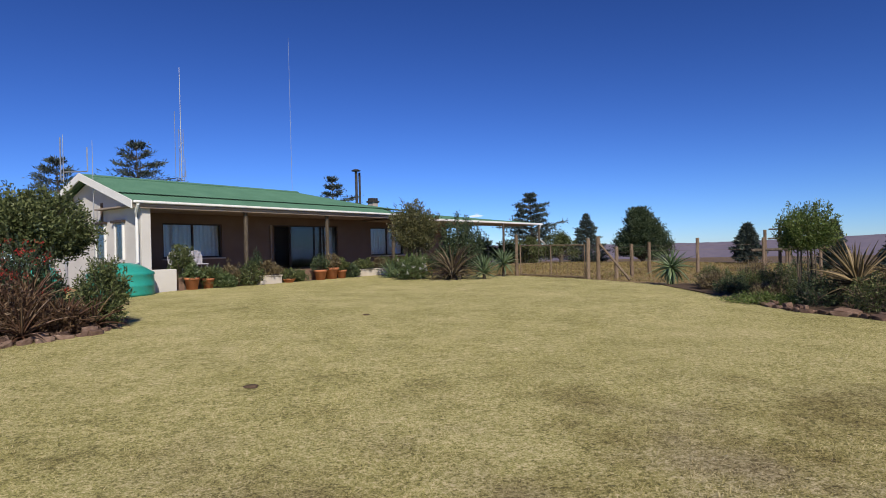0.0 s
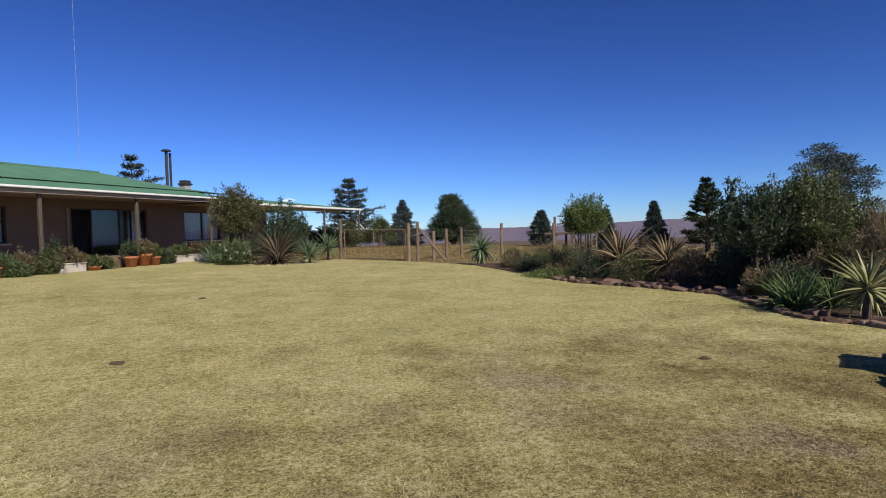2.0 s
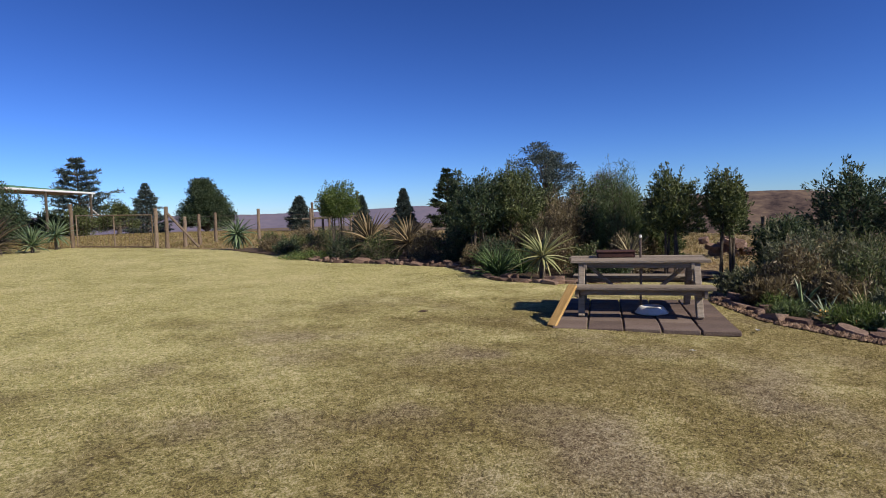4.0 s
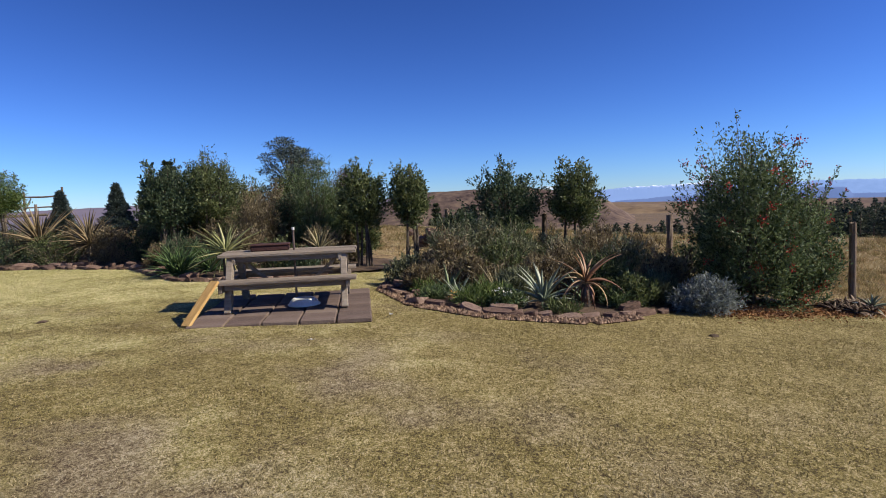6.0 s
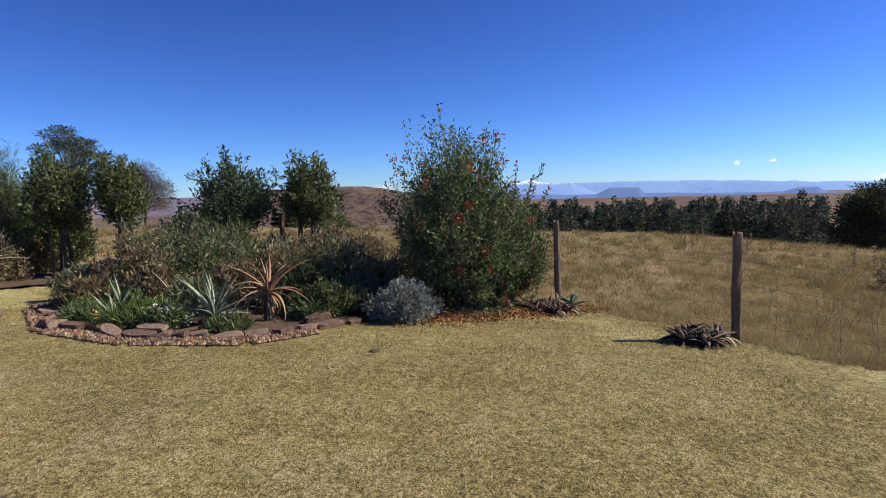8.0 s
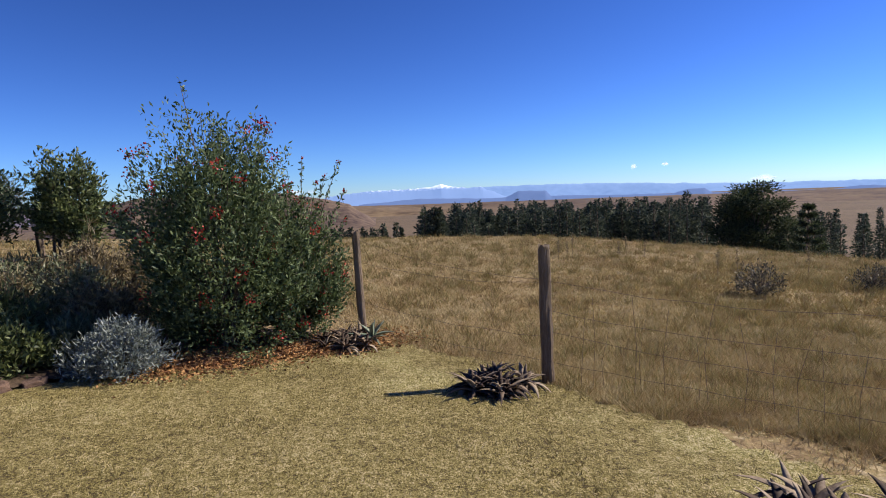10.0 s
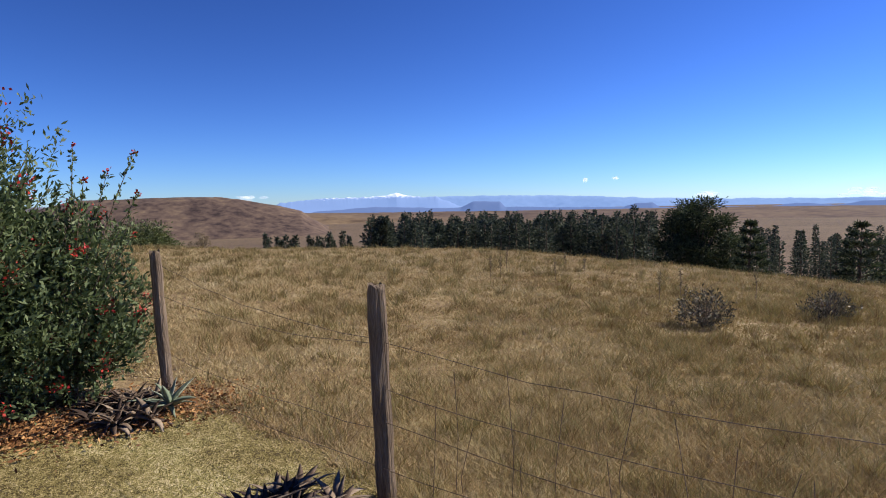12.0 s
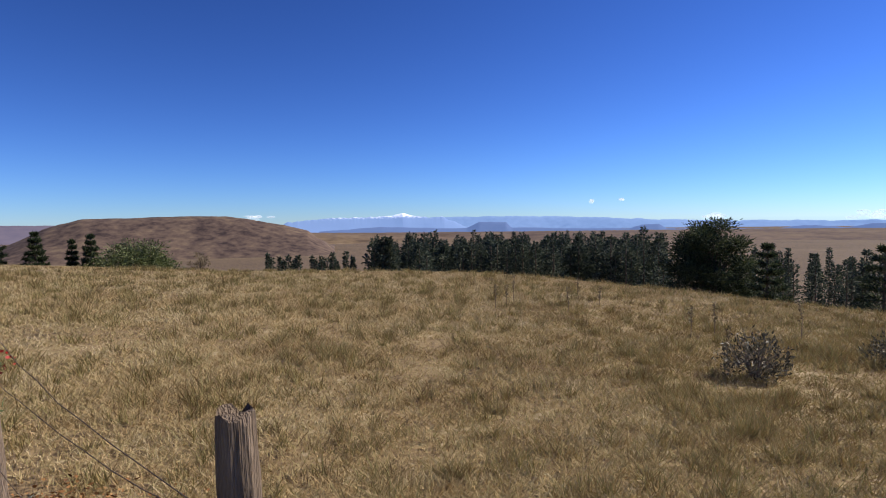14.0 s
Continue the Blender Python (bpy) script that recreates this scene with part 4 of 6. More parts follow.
def picnic_table():
    """x along the table; y = 0 its middle."""
    top = new("picnic_table")
    top.matrix_basis = TABLE
    rr = random.Random(8)
    H, SEAT, L = 0.66, 0.38, 1.62
    for i in range(5):
        part("tabletop_board", box_bm((L + rr.uniform(-0.03, 0.03), 0.132, 0.036), (rr.uniform(-0.01, 0.01), -0.284 + i * 0.142, H - 0.018), 0.006), M_TIMBER, top)
    for s in (-1, 1):
        for i in range(2):
            part("seat_board", box_bm((L + rr.uniform(-0.03, 0.03), 0.125, 0.038), (rr.uniform(-0.01, 0.01), s * (0.50 + i * 0.135), SEAT - 0.019), 0.006), M_TIMBER, top)
    for sx in (-1, 1):
        x = sx * 0.66
        part("seat_bearer", box_bm((0.042, 1.36, 0.09), (x + sx * 0.045, 0, SEAT - 0.084), 0.005), M_TIMBER, top)
        part("top_bearer", box_bm((0.042, 0.68, 0.08), (x - sx * 0.045, 0, H - 0.077), 0.005), M_TIMBER, top)
        for s in (-1, 1):
            a = math.atan2(0.30, H - 0.04)
            turn = Matrix.Rotation(s * a, 4, "X")
            part("leg", box_bm((0.075, 0.12, 0.70), (x, s * 0.40, (H - 0.04) / 2), 0.006, turn), M_TIMBER, top)
        turn = Matrix.Rotation(sx * radians(48), 4, "Y")
        part("brace", box_bm((0.04, 0.07, 0.52), (sx * 0.43, 0, 0.43), 0.005, turn), M_TIMBER, top)
    for s in (-1, 1):
        part("apron_board", box_bm((1.36, 0.03, 0.06), (0, s * 0.30, H - 0.068), 0.004), M_TIMBER, top)
        part("seat_stiffener", box_bm((1.34, 0.032, 0.065), (0, s * 0.60, SEAT - 0.072), 0.004), M_TIMBER, top)
    part("centre_batten", box_bm((0.04, 0.66, 0.05), (0, 0, H - 0.063), 0.004), M_TIMBER, top)
    part("parasol_tube", tube_bm([(0.05, 0, 0.0), (0.05, 0, H + 0.25)], 0.014, 8), M_WIRE, top)
    part("tube_cap", tube_bm([(0.05, 0, H + 0.25), (0.05, 0, H + 0.285)], 0.018, 8), M_BASIN, top, "small white cap")
    return tagged(top, "weathered grey timber picnic table with attached benches", "picnic table")


def timber_plank():
    p0, p1 = TABLE @ Vector((-0.97, -1.12, -0.01)), TABLE @ Vector((-0.75, -0.68, 0.40))
    q = (p1 - p0)
    bm = box_bm((0.11, 0.035, q.length), (0, 0, q.length / 2), 0.006)
    me = bpy.data.meshes.new("timber_plank")
    bm.to_mesh(me)
    bm.free()
    me.materials.append(M_PINE_PLANK)
    ob = new("timber_plank", me)
    ob.matrix_basis = Matrix.Translation(p0) @ q.to_track_quat("Z", "Y").to_matrix().to_4x4()
    return tagged(ob, "raw yellow pine plank leaning against the bench end", "plank")


def tin_tray():
    top = new("tin_box")
    top.matrix_basis = TABLE @ pose(-0.25, 0.12, 0.66, 0, 0, 4)
    part("body", box_bm((0.46, 0.26, 0.066), (0, 0, 0.033), 0.012), M_RUSTBOX, top)
    part("lid", box_bm((0.48, 0.28, 0.018), (0, 0, 0.075), 0.006), M_RUSTBOX, top)
    return tagged(top, "dark rust-red flat tin box lying on the table", "box")


def basin():
    me = bpy.data.meshes.new("enamel_basin")
    bm = lathe_bm([(0.19, 0.0), (0.195, 0.012), (0.18, 0.02), (0.165, 0.05), (0.13, 0.085), (0.12, 0.085), (0.11, 0.078), (0.0, 0.078)], 24)
    bm.to_mesh(me)
    bm.free()
    me.materials.append(M_BASIN)
    ob = new("enamel_basin", me)
    ob.matrix_basis = TABLE @ pose(0.16, -0.22, 0.004)
    return tagged(ob, "white enamel basin upturned on the slabs under the table", "basin")


paving()
picnic_table()
timber_plank()
tin_tray()
basin()


for i, (x, y, s) in enumerate([(-2.0, 6.05, 0.17), (6.3, -2.95, 0.12), (3.75, 3.8, 0.13), (-1.6, 12.0, 0.16)]):
    bm = bmesh.new()
    bmesh.ops.create_icosphere(bm, subdivisions=2, radius=0.5)
    for v in bm.verts:
        v.co *= 1 + 0.5 * noise.noise(v.co * 3 + Vector((i * 4.0, 0, 0)))
        v.co = Vector((v.co.x * s, v.co.y * s * 0.8, max(-0.2, v.co.z) * s * 0.22))
    me = bpy.data.meshes.new("earth_clod")
    bm.to_mesh(me)
    bm.free()
    me.materials.append(M_SOIL)
    ob = new("earth_clod", me)
    ob.location = gv(x, y, 0.02)
    tagged(ob, "small flat dark clod of earth on the lawn", "clod", "clods on the lawn")

# ---- fences ----
def fence_post(x, y, h, r, seed, label, lean=(0, 0), group="boundary fence posts"):
    rr = random.Random(seed)
    pts, rad = [], []
    for i in range(9):
        t = i / 8
        pts.append((lean[0] * t + rr.uniform(-1, 1) * r * 0.12, lean[1] * t + rr.uniform(-1, 1) * r * 0.12, -0.1 + (h + 0.1) * t))
        rad.append(r * (1.08 - 0.12 * t) * rr.uniform(0.95, 1.05))
    bm = tube_bm(pts, rad, 14, None, 0.09, rr)
    for v in bm.verts:
        if v.co.z > h - 0.02:
            v.co.z += rr.uniform(-0.022, 0.02)
    me = bpy.data.meshes.new("fence_post")
    bm.to_mesh(me)
    bm.free()
    me.materials.append(M_POST)
    ob = new("fence_post", me)
    ob.location = gv(x, y)
    return tagged(ob, label, "fence post", group)


def wire(points, r=0.0018, name="fence_wire", label="thin rusted fence wire strung slack between posts"):
    bm = tube_bm(points, r, 5)
    me = bpy.data.meshes.new(name)
    bm.to_mesh(me)
    bm.free()
    me.materials.append(M_WIRE)
    return tagged(new(name, me), label, "wire", "fence wires")


POSTS = [(12.5, 5.2, 1.25, 0.05), (11.9, 2.7, 1.25, 0.05), (11.25, 0.25, 1.2, 0.05), (10.6, -2.15, 1.25, 0.05), (9.53, -4.59, 1.20, 0.043), (7.88, -6.39, 1.13, 0.048), (6.15, -8.65, 1.2, 0.055), (4.2, -10.9, 1.2, 0.055)]
LEANS = [(0.0, 0.03), (0.03, 0.0), (-0.03, -0.03), (0.0, 0.01), (-0.06, 0.03), (-0.08, 0.035), (0.0, -0.02), (0.03, 0.02)]
for i, (px, py, ph, pr) in enumerate(POSTS):
    fence_post(px, py, ph, pr, 20 + i, "weathered grey round timber fence post at the lawn's edge", LEANS[i])
rw = random.Random(4)
for (ax, ay, ah, ar), (bx, by, bh, br) in zip(POSTS, POSTS[1:]):
    for za, zb, sag in ((min(1.14, ah - 0.05) if ay > -6 else 0.86, 0.86, 0.08), (0.88 if ay > -6 else 0.62, 0.84 if ay > -6 else 0.6, 0.06), (0.45, 0.40, 0.05), (0.2, 0.2, 0.02)):
        pts = []
        for k in range(11):
            t = k / 10
            px, py = ax + (bx - ax) * t, ay + (by - ay) * t
            z = g(ax, ay) * (1 - t) + g(bx, by) * t + za * (1 - t) + zb * t - sag * 4 * t * (1 - t) + rw.uniform(-0.008, 0.008)
            pts.append((px - 0.05, py + 0.05, z))
        wire(pts)


rd = random.Random(31)
for k in range(16):
    t = 0.08 + 0.85 * k / 15
    px, py = POSTS[5][0] + (POSTS[6][0] - POSTS[5][0]) * t + rd.uniform(-0.05, 0.25), POSTS[5][1] + (POSTS[6][1] - POSTS[5][1]) * t + rd.uniform(-0.05, 0.05)
    tall = rd.uniform(0.45, 0.8)
    wire([gv(px, py, -0.02), gv(px + rd.uniform(-0.03, 0.03), py + rd.uniform(-0.03, 0.03), tall * 0.5), gv(px + rd.uniform(-0.06, 0.06), py + rd.uniform(-0.06, 0.06), tall)], 0.0016, "wire_dropper", "bent rusted upright wire of the sagging netting fence")


def wire_netting(a, b, height):
    """Diamond netting along the lower fence."""
    bm = bmesh.new()
    ax, ay = a
    bx, by = b
    n = int(math.hypot(bx - ax, by - ay) / 0.09)
    rise = int(height / 0.09)
    for i in range(-rise, n):
        for s in (1, -1):
            k0 = i if s > 0 else i + rise
            k1 = i + rise if s > 0 else i
            pts = []
            for m in range(5):
                t = m / 4
                u = (k0 + (k1 - k0) * t) / n
                if 0 <= u <= 1:
                    pts.append((ax + (bx - ax) * u - 0.06, ay + (by - ay) * u + 0.06, g(ax + (bx - ax) * u, ay + (by - ay) * u) + height * t))
            if len(pts) > 1:
                tube_bm(pts, 0.0005, 3, bm)
    me = bpy.data.meshes.new("wire_netting")
    bm.to_mesh(me)
    bm.free()
    me.materials.append(M_WIRE)
    return tagged(new("wire_netting", me), "fine rusted diamond wire netting along the fence foot", "netting", kind="stuff")


for (ax, ay, _, _), (bx, by, _, _) in zip(POSTS[3:5], POSTS[4:6]):
    wire_netting((ax, ay), (bx, by), 0.6)

# garden gate and the tall fence beside it
GATE = [(3.1, 25.0, 1.75), (5.45, 22.2, 1.55), (5.75, 21.9, 1.6), (6.6, 22.5, 1.2), (7.6, 23.8, 1.3), (8.8, 25.2, 1.35), (11.0, 25.5, 1.5), (14.2, 26.0, 1.8)]
for i, (px, py, ph) in enumerate(GATE):
    fence_post(px, py, ph, 0.07, 60 + i, "tall grey timber garden fence post by the gate", (0.02, 0.0), "garden fence posts")


def garden_gate():
    top = new("garden_gate")
    a, b = gv(3.25, 24.8), gv(5.35, 22.3)
    top.location = a
    d = b - a
    for z in (0.08, 1.3):
        part("rail", tube_bm([(0, 0, z), (d.x, d.y, z + d.z)], 0.022, 7), M_POST, top)
    for t in (0.0, 0.5, 1.0):
        part("stile", tube_bm([(d.x * t, d.y * t, d.z * t + 0.05), (d.x * t, d.y * t, d.z * t + 1.32)], 0.024, 7), M_POST, top)
    for i in range(18):
        t = (i + 0.5) / 18
        part("bar", tube_bm([(d.x * t, d.y * t, d.z * t + 0.08), (d.x * t, d.y * t, d.z * t + 1.3)], 0.004, 4), M_WIRE, top)
    return tagged(top, "closed timber and wire garden gate", "gate")


garden_gate()
brace = mesh_object("gate_brace", [], [], M_POST)
bm = tube_bm([gv(5.8, 21.85, 1.35), gv(6.6, 20.9, 0.05)], 0.045, 7)
bm.to_mesh(brace.data)
bm.free()
tagged(brace, "slanting grey timber brace propping the gate post", "brace")
for (ax, ay, _), (bx, by, _) in zip(GATE[2:], GATE[3:]):
    for z in (0.3, 0.65, 1.0, 1.2):
        wire([gv(ax, ay, z), gv((ax + bx) / 2, (ay + by) / 2, z - 0.03), gv(bx, by, z)], 0.004)

# ---- rock edging ----
rock_meshes = []
for s in range(6):
    bm = bmesh.new()
    bmesh.ops.create_icosphere(bm, subdivisions=2, radius=0.5)
    for v in bm.verts:
        n = noise.noise(v.co * 2.2 + Vector((s * 5.0, 0, 0)))
        v.co *= 1 + 0.42 * n
        v.co.z = max(-0.24, min(0.22 + 0.10 * v.co.x, v.co.z))
        v.co.x = max(-0.40, min(0.40, v.co.x + 0.25 * v.co.y * (s % 3 - 1)))
        v.co.y = max(-0.36, min(0.36, v.co.y))
    me = bpy.data.meshes.new("rock")
    bm.to_mesh(me)
    bm.free()
    me.materials.append(M_ROCK)
    rock_meshes.append(me)


def edging(name, line, label, seed, size=(0.13, 0.40), off=0.12):
    """A row of flat sandstone rocks, lying end to end along the line."""
    rr = random.Random(seed)
    top = new(name)
    for (ax, ay), (bx, by) in zip(line, line[1:]):
        d = math.hypot(bx - ax, by - ay)
        t = 0.0
        nx, ny = (by - ay) / d, -(bx - ax) / d
        while t < d:
            L = rr.uniform(*size)
            for row in range(2 if rr.random() < 0.45 else 1):
                o = off * (-0.3 + row * 1.5) + rr.uniform(-0.05, 0.05)
                x, y = ax + (bx - ax) * (t + L / 2) / d + nx * -o, ay + (by - ay) * (t + L / 2) / d - ny * o
                ob = new("rock", rr.choice(rock_meshes))
                ob.matrix_basis = Matrix.Translation(gv(x, y, 0.035 + 0.05 * row)) @ Euler((rr.uniform(-0.2, 0.2), rr.uniform(-0.2, 0.2), math.atan2(by - ay, bx - ax) + rr.uniform(-0.4, 0.4))).to_matrix().to_4x4() @ Matrix.Diagonal((L * 1.2, L * rr.uniform(0.5, 0.9), rr.uniform(0.12, 0.24), 1))
                ob.parent = top
            t += L * rr.uniform(0.9, 1.15)
    return tagged(top, label, "rock edging", kind="structure")


edging("bed_edging", [(6.9, 14.5), (6.9, 11.6), (7.6, 9.6), (7.9, 7.8), (6.8, 5.4), (7.1, 4.4), (8.4, 3.6)], "row of flat brown sandstone rocks edging the back bed", 3)
edging("bed_edging", [(8.9, 2.1), (7.4, 1.5), (6.5, 0.4), (6.25, -0.7), (6.5, -1.6), (7.6, -2.35)], "double row of brown sandstone rocks edging the aloe bed", 4, (0.14, 0.42))
edging("bed_edging", [(-8.6, 7.4), (-6.6, 8.6), (-5.9, 9.8), (-6.2, 11.4)], "low brown stones edging the side bed", 5, (0.16, 0.3))


def pebble_band(line, width, count, seed):
    rr = random.Random(seed)
    V, F = [], []
    for _ in range(count):
        k = rr.randrange(len(line) - 1)
        (ax, ay), (bx, by) = line[k], line[k + 1]
        t, o = rr.random(), rr.uniform(-0.06, width)
        d = math.hypot(bx - ax, by - ay)
        x, y = ax + (bx - ax) * t + (by - ay) / d * o, ay + (by - ay) * t - (bx - ax) / d * o
        s = rr.uniform(0.012, 0.042)
        c = gv(x, y, 0.015 + s * 0.3)
        i = len(V)
        a = rr.uniform(0, 3)
        for dx, dy, dz in ((1, 0, 0), (0, 0.8, 0), (-1, 0, 0), (0, -0.8, 0), (0, 0, 0.7), (0, 0, -0.7)):
            q = rr.uniform(0.75, 1.2) * s
            V.append(c + Vector(((dx * math.cos(a) - dy * math.sin(a)) * q, (dx * math.sin(a) + dy * math.cos(a)) * q, dz * q)))
        for p, q in ((0, 1), (1, 2), (2, 3), (3, 0)):
            F += [(i + p, i + q, i + 4), (i + q, i + p, i + 5)]
    return tagged(mesh_object("pebbles", V, F, M_PEBBLE), "band of small mixed brown pebbles outside the rock edging", "pebbles", kind="stuff")


pebble_band([(8.0, 1.75), (7.35, 1.45), (6.42, 0.4), (6.15, -0.7), (6.4, -1.65), (7.0, -2.05)], 0.2, 4200, 2)

def leaf_litter(count, seed):
    r2 = np.random.default_rng(seed)
    T = r2.random(count)
    X = 8.0 + 1.55 * T + r2.normal(0, 0.25, count)
    Y = -2.95 - 1.75 * T + r2.normal(0, 0.25, count) - 0.1
    C = np.stack([X, Y, np.array([g(x, y) for x, y in zip(X, Y)]) + 0.035 + 0.012 * r2.random(count)], 1)
    D = unit(r2.normal(size=(count, 3)) * np.array([1, 1, 0.25]))
    return tagged(soup_object("leaf_litter", leaves(C, D, r2.uniform(0.02, 0.05, count), 0.018, r2), 4, M_MULCH), "scattered orange-brown fallen leaves under the berry shrub", "leaves", kind="stuff")


leaf_litter(9000, 3)
bm = bmesh.new()
bmesh.ops.create_grid(bm, x_segments=5, y_segments=3, size=0.5)
for v in bm.verts:
    v.co = Vector((v.co.x * 0.10 + 0.02 * v.co.y, v.co.y * 0.035, 0.008 * math.sin(v.co.x * 9) + 0.008 * math.cos(v.co.y * 11)))
scrap = mesh_object("paper_scrap", [], [], M_BASIN)
bm.to_mesh(scrap.data)
bm.free()
scrap.matrix_world = Matrix.Translation(gv(5.55, 0.35, 0.045)) @ Matrix.Rotation(0.5, 4, "Z")
tagged(scrap, "crumpled scrap of white paper on the lawn", "litter")
copy_thing(scrap, Matrix.Translation(gv(4.19, 0.39, 0.03)) @ Matrix.Rotation(1.9, 4, "Z") @ Matrix.Scale(0.55, 4))

# ---- garden beds: shrubs and rosettes ----
shrub("flowering_shrub", 8.95, -3.30, 2.5, 1.95, L_BERRYBUSH, "tall dense shrub with grey-green leaves and red berry clusters", seed=11, base=0.02, twigs=460, per=66, size=(0.058, 0.021), stems=9, shape=0.75, berries=L_RED, berry_n=46, spikes=0.13, trunk_r=0.022, upright=0.25)
berry_shrub = shrub("flowering_shrub", 9.4, -3.92, 1.55, 1.2, L_BERRYBUSH, "lower spreading shrub with red berries beside the fence", seed=12, base=0.02, twigs=210, per=60, size=(0.06, 0.022), stems=6, berries=L_RED, berry_n=26, spikes=0.25, trunk_r=0.016)


def sprig(parent, tip, seed):
    """A long thin shoot that arches out of the crown, set with small leaves and tipped with fruit."""
    r2 = np.random.default_rng(seed)
    tip = np.array(tip) - np.array(parent.location)
    root = tip * np.array([0.45, 0.35, 0.55])
    bend = (root + tip) / 2 + np.array([-0.02, -0.03, 0.10])
    path = [root * (1 - t) ** 2 + 2 * bend * t * (1 - t) + tip * t * t for t in np.linspace(0, 1, 9)]
    part("sprig", tube_bm([Vector(p) for p in path], [0.006 - 0.0005 * k for k in range(9)], 5), M_STEM, parent)
    t = r2.random(80)
    C = np.stack([np.interp(t, np.linspace(0, 1, 9), [p[k] for p in path]) for k in range(3)], 1) + r2.normal(0, 0.012, (80, 3))
    D = unit(unit(tip - root)[None] * 0.5 + r2.normal(0, 0.6, (80, 3)))
    under(soup_object("sprig_leaves", leaves(C, D, r2.uniform(0.03, 0.06, 80), 0.02, r2), 4, L_BERRYBUSH), parent)["kind"] = "stuff"
    B = tip + r2.normal(0, 0.012, (9, 3))
    under(soup_object("fruit", leaves(B, unit(r2.normal(size=B.shape)), 0.024, 0.02, r2), 4, L_RED), parent)["kind"] = "stuff"


for i, tip in enumerate([(9.60, -4.40, 1.57), (9.45, -4.48, 1.25), (9.42, -4.28, 1.42), (9.40, -4.05, 1.62), (9.30, -4.50, 0.95), (9.15, -4.25, 1.35)]):
    sprig(berry_shrub, tip, 600 + i)
for i, (x, y, h, w, b) in enumerate([(10.09, 3.73, 2.05, 1.1, 0.42), (10.51, 2.84, 2.12, 0.9, 0.46), (10.69, 0.83, 2.03, 1.45, 0.46), (10.9, -0.45, 2.15, 1.1, 0.48)]):
    shrub("garden_tree", x, y, h, w, (L_OLIVE, L_OLIVE, L_DARK, L_OLIVE)[i], "small leafy tree on several thin stems", "tree", seed=30 + i, base=b, twigs=210, per=34, size=(0.08, 0.03), stems=5, shape=0.3, stem_mat=M_BARK, spikes=0.2, group="young trees in the bed", trunk_r=0.022)
shrub("garden_tree", 9.75, 9.6, 2.3, 0.8, L_DARK, "slender dark upright young tree", "tree", seed=40, base=0.14, twigs=120, per=44, size=(0.09, 0.04), stems=1, spikes=0.2, trunk_r=0.03)
for i, (x, y, h, w) in enumerate([(8.75, 7.8, 2.2, 1.3), (9.5, 7.4, 2.4, 1.5), (10.6, 8.4, 2.35, 1.6), (10.4, 6.4, 1.75, 1.6), (11.2, 5.4, 1.9, 1.4), (11.5, 6.8, 2.2, 1.5), (10.2, 5.8, 1.55, 1.4), (9.7, 8.0, 1.5, 1.5), (11.0, 4.55, 1.45, 1.1), (10.6, 7.4, 1.9, 1.5), (11.6, 2.2, 1.3, 1.2)]):
    shrub("tall_shrub", x, y, h, w, (L_DARK, L_OLIVE, L_OLIVE, L_BROWN, L_OLIVE, L_OLIVE, L_DARK, L_DARK, L_OLIVE, L_OLIVE, L_DARK)[i], "tall multi-stemmed evergreen shrub", seed=44 + i, base=0.36 if i < 3 else 0.1, twigs=220, per=42, size=(0.075, 0.028), stems=7, spikes=0.16, stem_mat=M_BARK, trunk_r=0.024, group="tall shrubs behind the lawn")
shrub("reed_shrub", 10.1, 4.95, 2.25, 1.15, L_REED, "feathery green reed-like shrub", seed=50, base=0.05, twigs=240, per=36, size=(0.16, 0.010), stems=8, spikes=0.3, upright=1.6)
shrub("reed_shrub", 9.3, 5.9, 1.7, 1.2, L_BROWN, "feathery olive-brown shrub behind the bed", seed=51, base=0.05, twigs=170, per=34, size=(0.14, 0.010), stems=8, spikes=0.3, upright=1.5)
low = random.Random(17)
fill_b = [(8.2, 0.9, 1.05, 1.0), (8.9, 1.2, 1.2, 1.0), (8.5, 0.1, 1.0, 1.0), (9.4, 0.3, 1.15, 1.1), (8.1, -0.6, 0.75, 0.9), (8.9, -0.8, 0.95, 1.1), (9.8, -0.5, 1.05, 1.1), (8.3, -1.5, 0.8, 0.9), (9.1, -1.7, 1.05, 1.0), (10.0, -1.6, 1.15, 1.1), (8.6, -2.3, 0.9, 0.8), (10.1, 0.9, 1.0, 1.1), (9.7, -2.5, 1.0, 1.0), (10.4, 0.1, 1.0, 1.0), (9.9, -3.2, 1.2, 1.0), (10.2, -1.0, 1.35, 1.0), (9.6, 1.0, 1.35, 1.1), (9.9, 0.4, 1.4, 1.0), (8.0, 1.5, 0.6, 0.7), (7.5, 0.95, 0.45, 0.6), (7.9, 0.3, 0.7, 0.7), (7.4, -0.5, 0.5, 0.6), (7.8, -1.9, 0.55, 0.7), (8.2, -2.2, 0.5, 0.6)]
for i, (x, y, h, w) in enumerate(fill_b):
    shrub("low_shrub", x, y, h * 0.84, w, (L_BROWN, L_SAGE, L_OLIVE, L_SAGE, L_SILVER if i == 8 else L_BROWN)[i % 5], "wiry grey-green low garden shrub", seed=70 + i, base=0.02, twigs=120, per=30, size=(0.12, 0.016) if i % 2 else (0.07, 0.022), stems=7, spikes=0.25, upright=0.9, group="low shrubs in the beds", stem_mat=M_STEM, trunk_r=0.012)
